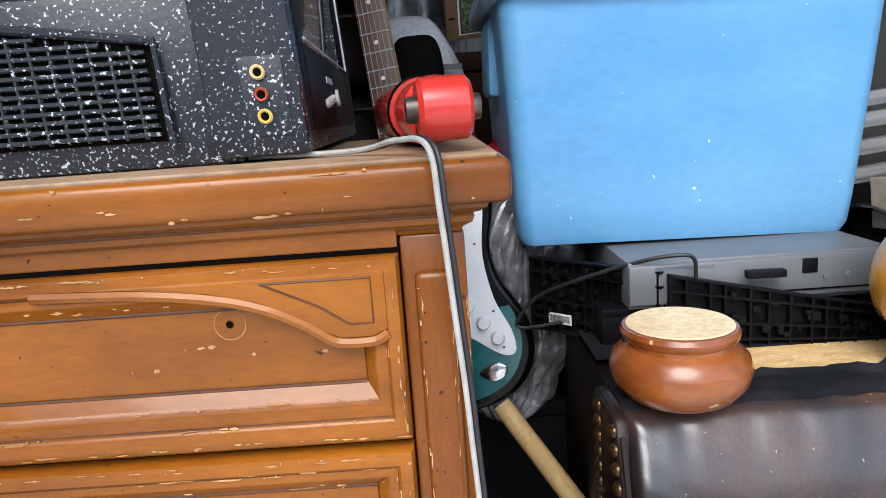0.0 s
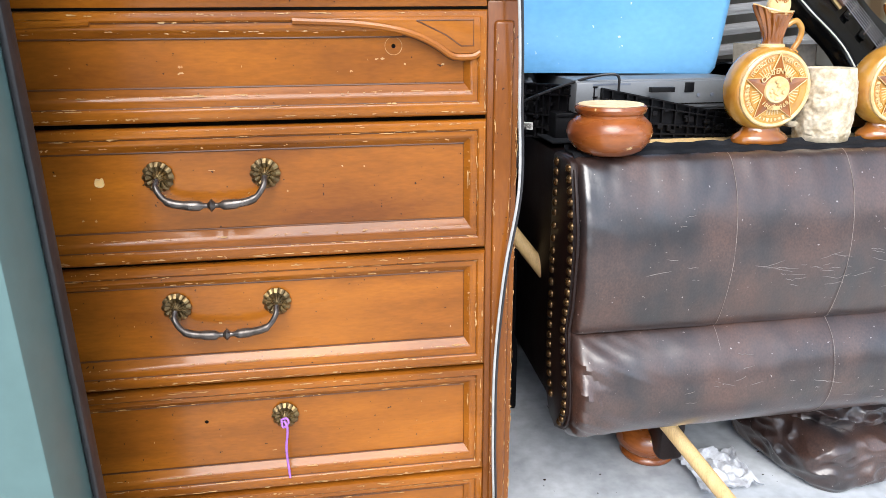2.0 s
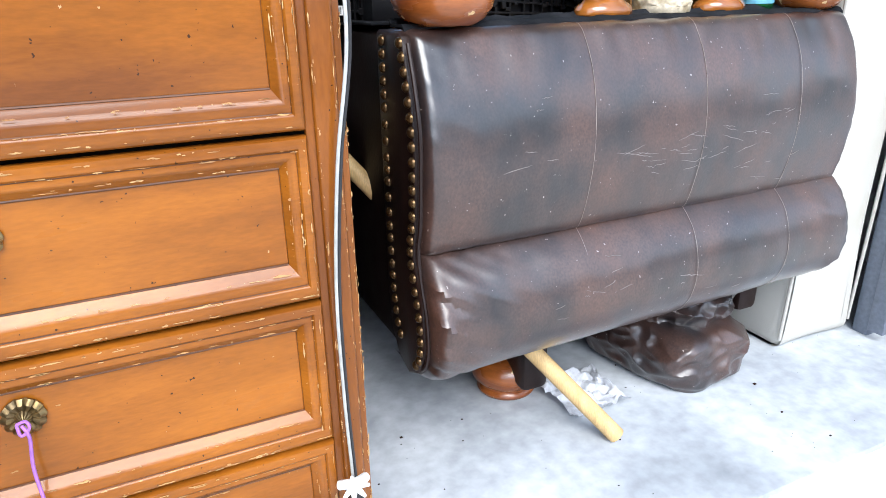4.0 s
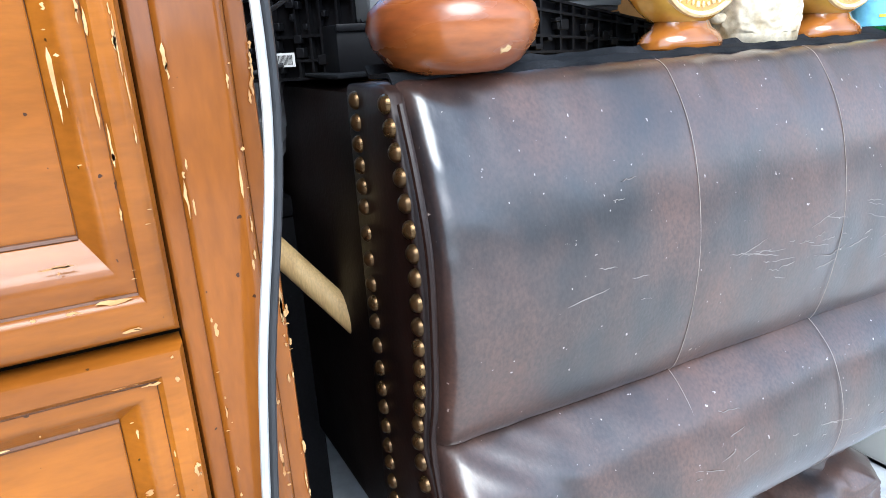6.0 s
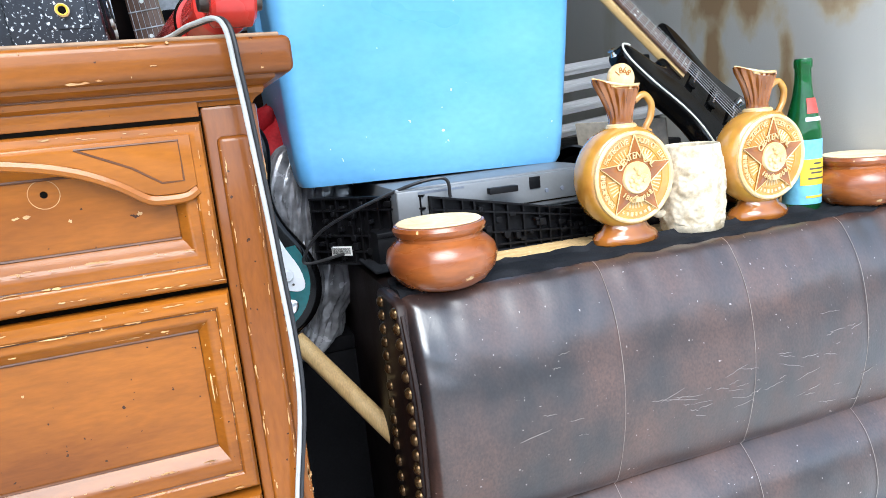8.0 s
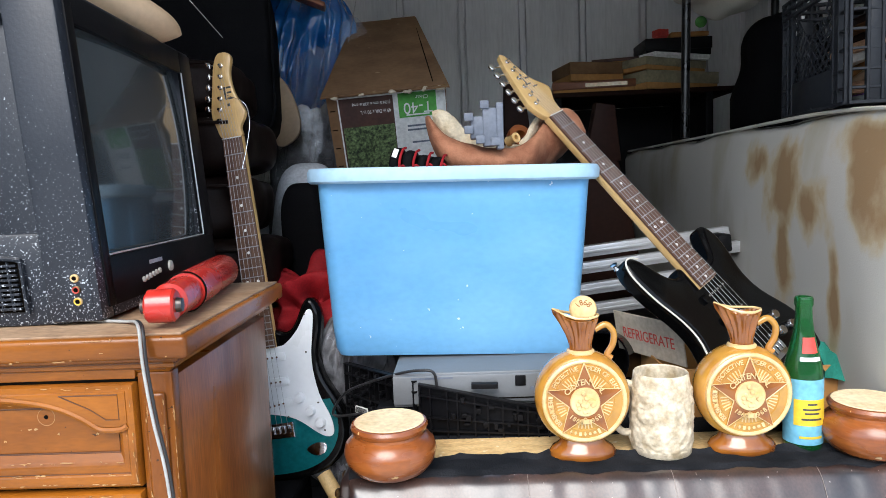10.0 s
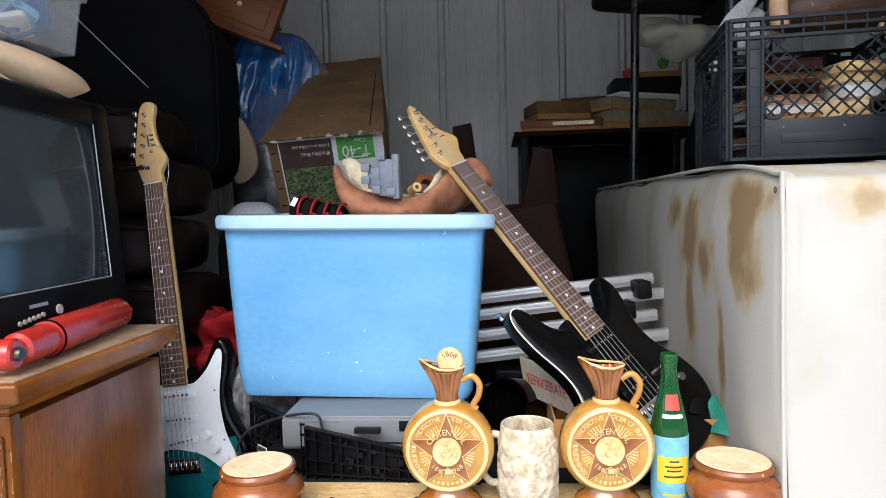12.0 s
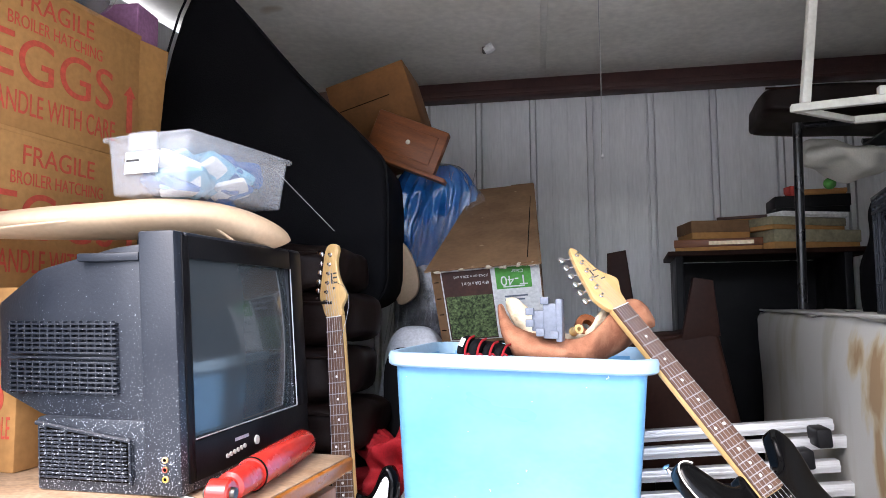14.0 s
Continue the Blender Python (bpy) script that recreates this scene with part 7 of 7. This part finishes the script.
part("pillow", pillow(0.28, 0.24, 0.11, 2.4, 4, 0.04, 30, freq=12, m=T(0.03, 0, 0) @ pose(0, 0, 0, 0, 10, 0)), M["mattress"], pil)
gb = thing("ball", T(1.36, 2.3, 1.83), "small lime green ball in the heap", "ball")
part("ball", lathe([(0, -0.022), (0.011, -0.019), (0.019, -0.011), (0.022, 0), (0.019, 0.011), (0.011, 0.019), (0, 0.022)], 20), M["paper_green"], gb)
hp = thing("bag", T(1.5, 1.85, 1.2), "dark stuffed bag on the metal rack", "bag")
part("sack", pillow(0.26, 0.3, 0.6, 2.8, 6, 0.05, 18, m=T(0, 0.1, 0.29), freq=6), M["black_cloth"], hp)


def milk_crate():
    c = thing("milk_crate", T(1.143, 0.922, 1.368) @ pose(0, 0, 0, 0, 0, -7), "dark grey plastic milk crate full of papers", "milk crate")
    W, D, H = 0.335, 0.335, 0.262

    def side(m, name):
        bm = bmesh.new()
        for x in (0.0, 0.03, 0.055, W - 0.06, W - 0.035, W - 0.006):
            box(x, x + 0.006, -0.006, 0.004, 0, H, 0.001, 1, bm=bm, m=m)
        for z in (0.0, 0.028, 0.062, H - 0.058, H - 0.04, H - 0.024, H - 0.007):
            full = z in (0.0, H - 0.007)
            box(0, 0.062, -0.005, 0.004, z, z + 0.005, 0.001, 1, bm=bm, m=m)
            box(W - 0.062, W, -0.005, 0.004, z, z + 0.005, 0.001, 1, bm=bm, m=m)
            if full or z > H - 0.05:
                box(0, W, -0.007, 0.004, z, z + 0.007, 0.001, 1, bm=bm, m=m)
        for x in (0.09, 0.125, 0.16, 0.195, 0.23, 0.262):
            box(x, x + 0.004, -0.005, 0.003, H - 0.04, H, 0.001, 1, bm=bm, m=m)
        for z in (0.1, 0.135, 0.17, 0.205):
            for a in (0, W - 0.062):
                box(a, a + 0.062, -0.004, 0.003, z, z + 0.004, bm=bm, m=m)
        part("grid", bm, M["crate"], c)
        part("lower_plate", box(0.058, W - 0.058, -0.004, 0.003, 0.004, 0.075, 0.001, m=m), M["crate"], c)
        for x in (0.033, W - 0.058):
            part("solid_strip", box(x, x + 0.025, -0.003, 0.004, 0.006, H - 0.04, 0.001, m=m), M["crate"], c)
        lt = bmesh.new()
        x0, x1, z0, z1 = 0.06, W - 0.06, 0.075, H - 0.04
        for k in range(-8, 14):
            for s in (1, -1):
                pts = []
                for i in range(41):
                    x = x0 + (x1 - x0) * i / 40
                    z = z0 + (k * 0.0268) + s * (x - x0) + (0 if s > 0 else 0)
                    hole = ((x - W / 2) / 0.065) ** 2 + ((z - (H - 0.06)) / 0.034) ** 2 < 1
                    if z0 <= z <= z1 and not hole:
                        pts.append((x, 0, z))
                    elif len(pts) > 1:
                        tube([pts[0], pts[-1]], 0.002, 5, bm=lt, m=m)
                        pts = []
                    else:
                        pts = []
                if len(pts) > 1:
                    tube([pts[0], pts[-1]], 0.002, 5, bm=lt, m=m)
        part("lattice", lt, M["crate"], c, "diamond lattice moulded in the crate side")
        return m

    f = side(T(0, 0, 0), "front")
    side(T(0, D, 0) @ pose(0, 0, 0, 0, 0, -90), "left")
    side(T(W, 0, 0) @ pose(0, 0, 0, 0, 0, 90), "right")
    side(T(W, D, 0) @ pose(0, 0, 0, 0, 0, 180), "back")
    for x in (0.078, W - 0.078):
        part("ring", lathe([(0.014, -0.004), (0.018, -0.004), (0.018, 0.006), (0.014, 0.006), (0.014, -0.004)], 18, m=T(x, 0, 0.092) @ pose(0, 0, 0, 90, 0, 0)), M["crate"], c)
    part("logo_bar", box(0.09, W - 0.09, -0.0055, -0.003, 0.03, 0.048, 0.001), M["crate"], c, "plain raised bar")
    part("bottom", box(0, W, 0, D, 0, 0.006), M["crate"], c)
    return c


milk_crate()
rg = random.Random(30)
crate_m = T(1.143, 0.922, 1.368) @ pose(0, 0, 0, 0, 0, -7)
heaps = ((0.245, 0.024, 0.042, ("navy", "paper_white", "cream", "cream", "paper_white", "cream", "cream")), (0.12, 0.018, 0.05, ("purple", "skin_tan", "tan", "card", "paper_white", "skin_tan", "brown_furn", "card_brown", "brown_furn")))
for hx, th, hw, mats in heaps:
    z = 0.012
    for k, c in enumerate(mats):
        h = th * rg.uniform(0.7, 1.3)
        b = thing("booklet", crate_m @ T(hx + rg.uniform(-0.015, 0.015), 0.13 + rg.uniform(-0.03, 0.03), z) @ pose(0, 0, 0, 0, 0, rg.uniform(-28, 28)), "loose papers and booklets heaped in the milk crate", "booklet", "papers in the crate")
        w, d = hw + rg.uniform(0, 0.02), rg.uniform(0.06, 0.085)
        part("cover", box(-w, w, -d, d, h * 0.86, h, 0.001), M[c], b)
        part("cover", box(-w, w, -d, d, 0, h * 0.14, 0.001), M[c], b)
        part("page_block", box(-w + 0.002, w - 0.002, -d + 0.002, d - 0.002, h * 0.12, h * 0.88, 0.001), M["paper_white"] if c in ("navy", "purple") else M[c], b)
        z += h + 0.0012
pu = thing("handbag", T(1.38, 1.045, 1.632), "brown patterned handbag with a tan leather end", "handbag")
part("body", pillow(0.34, 0.14, 0.085, 2.6, 3, 0.008, m=T(0.05, 0, 0.04) @ pose(0, 0, 0, 0, -3, 0)), M["monogram"], pu)
part("end_trim", tube(smooth_path([(-0.115, -0.05, 0.0), (-0.12, -0.055, 0.05), (-0.1, -0.04, 0.095), (-0.08, 0.0, 0.105), (-0.075, 0.03, 0.06), (-0.08, 0.04, 0.0)]), 0.017, 12), M["skin_tan"], pu, "tan leather trim")
part("strap", tube(smooth_path([(0.0, 0.0, 0.07), (0.03, 0.0, 0.15), (0.12, 0.0, 0.185), (0.2, 0.0, 0.19)]), 0.01, 10), M["black"], pu)
part("tab", box(0.06, 0.12, -0.075, -0.06, 0.0, 0.03, 0.004, m=pose(0, 0, 0, 0, 20, 0)), M["skin_tan"], pu)
cp = thing("cap", T(1.3, 1.36, 1.66), "white and blue cap standing on its rim", "cap")
part("brim", prism(curve_outline([(-0.05, -0.07), (-0.06, 0.0), (-0.02, 0.09), (0.04, 0.14), (0.06, 0.13), (0.01, 0.05), (-0.02, -0.03), (-0.03, -0.075)], 4), 0, 0.012, 0.004, 2, m=FRONT), M["paper_white"], cp)
part("crown", pillow(0.12, 0.14, 0.14, 2.2, 4, 0.01, m=T(0.05, 0.06, 0.06)), M["paper_white"], cp)
part("patch", prism([(-0.035, 0.03), (-0.005, 0.075), (0.0, 0.04), (-0.02, 0.01)], 0.012, 0.0145, 0.0, m=FRONT), M["navy"], cp)
bt = thing("bench_box", T(1.48, 1.5, 0), "dark storage box behind the mattress", "storage box")
part("body", box(-0.06, 0.32, -0.15, 0.25, 0, 1.36, 0.01), M["black"], bt)
part("sack", pillow(0.3, 0.34, 0.34, 2.6, 8, 0.05, 16, m=T(0.1, 0.05, 1.5), freq=7), M["black_cloth"], bt)

wr = thing("wire_shelf_frame", T(1.095, 1.58, 1.935), "white enamelled shelf frame laid over the heap", "shelf frame")


def sq_bar(a, b, w, name):
    a, b = Vector(a), Vector(b)
    L = (b - a).length
    return part(name, box(-w / 2, w / 2, 0, L, -w / 2, w / 2, 0.003), M["white_paint"], wr, m=along(a, b, (0, 0, 1)))


sq_bar((0, 0, 0), (0.62, -0.44, -0.09), 0.022, "bar")
sq_bar((0.2, 0.17, -0.005), (0.82, -0.27, -0.095), 0.022, "bar")
for k in (0.0, 0.32, 0.62, 0.95):
    p = Vector((0.62 * k, -0.44 * k, -0.09 * k))
    sq_bar(p, p + Vector((0.2, 0.17, -0.005)), 0.018, "cross_bar")
sq_bar((0.03, -0.01, 0.0), (0.08, 0.0, 0.45), 0.024, "upright")
sq_bar((0.5, -0.35, -0.07), (0.55, -0.33, 0.4), 0.06, "upright")
for k in (0.3, 0.55):
    part("stub", box(-0.015, 0.015, -0.012, 0.012, 0, 0.024, 0.003, m=T(0.62 * k, -0.44 * k, -0.09 * k + 0.008)), M["white_paint"], wr)
hb = thing("folded_blanket", T(1.72, 1.62, 1.975) @ Matrix.Scale(0.72, 4), "striped folded blanket in dark and yellow tones", "blanket")
part("fold", pillow(0.3, 0.26, 0.12, 3, 4, 0.02, m=T(0, 0, 0.06)), M["navy"], hb)
part("fold", pillow(0.26, 0.24, 0.1, 3, 5, 0.02, m=T(-0.02, 0.0, 0.15)), M["paper_yellow"], hb)
for k in range(4):
    part("stripe", tube([(-0.13, -0.125, 0.03 + 0.02 * k), (0.12, -0.128, 0.035 + 0.02 * k)], 0.004, 6), (M["paper_white"], M["red_cloth"])[k % 2], hb)
po = thing("black_pole", T(1.3, 1.25, 1.2), "black metal pole behind the milk crate", "pole")
part("pole", tube([(0, 0.12, 0.172), (0.0, 0.12, 0.95)], 0.014, 12), M["black_metal"], po)
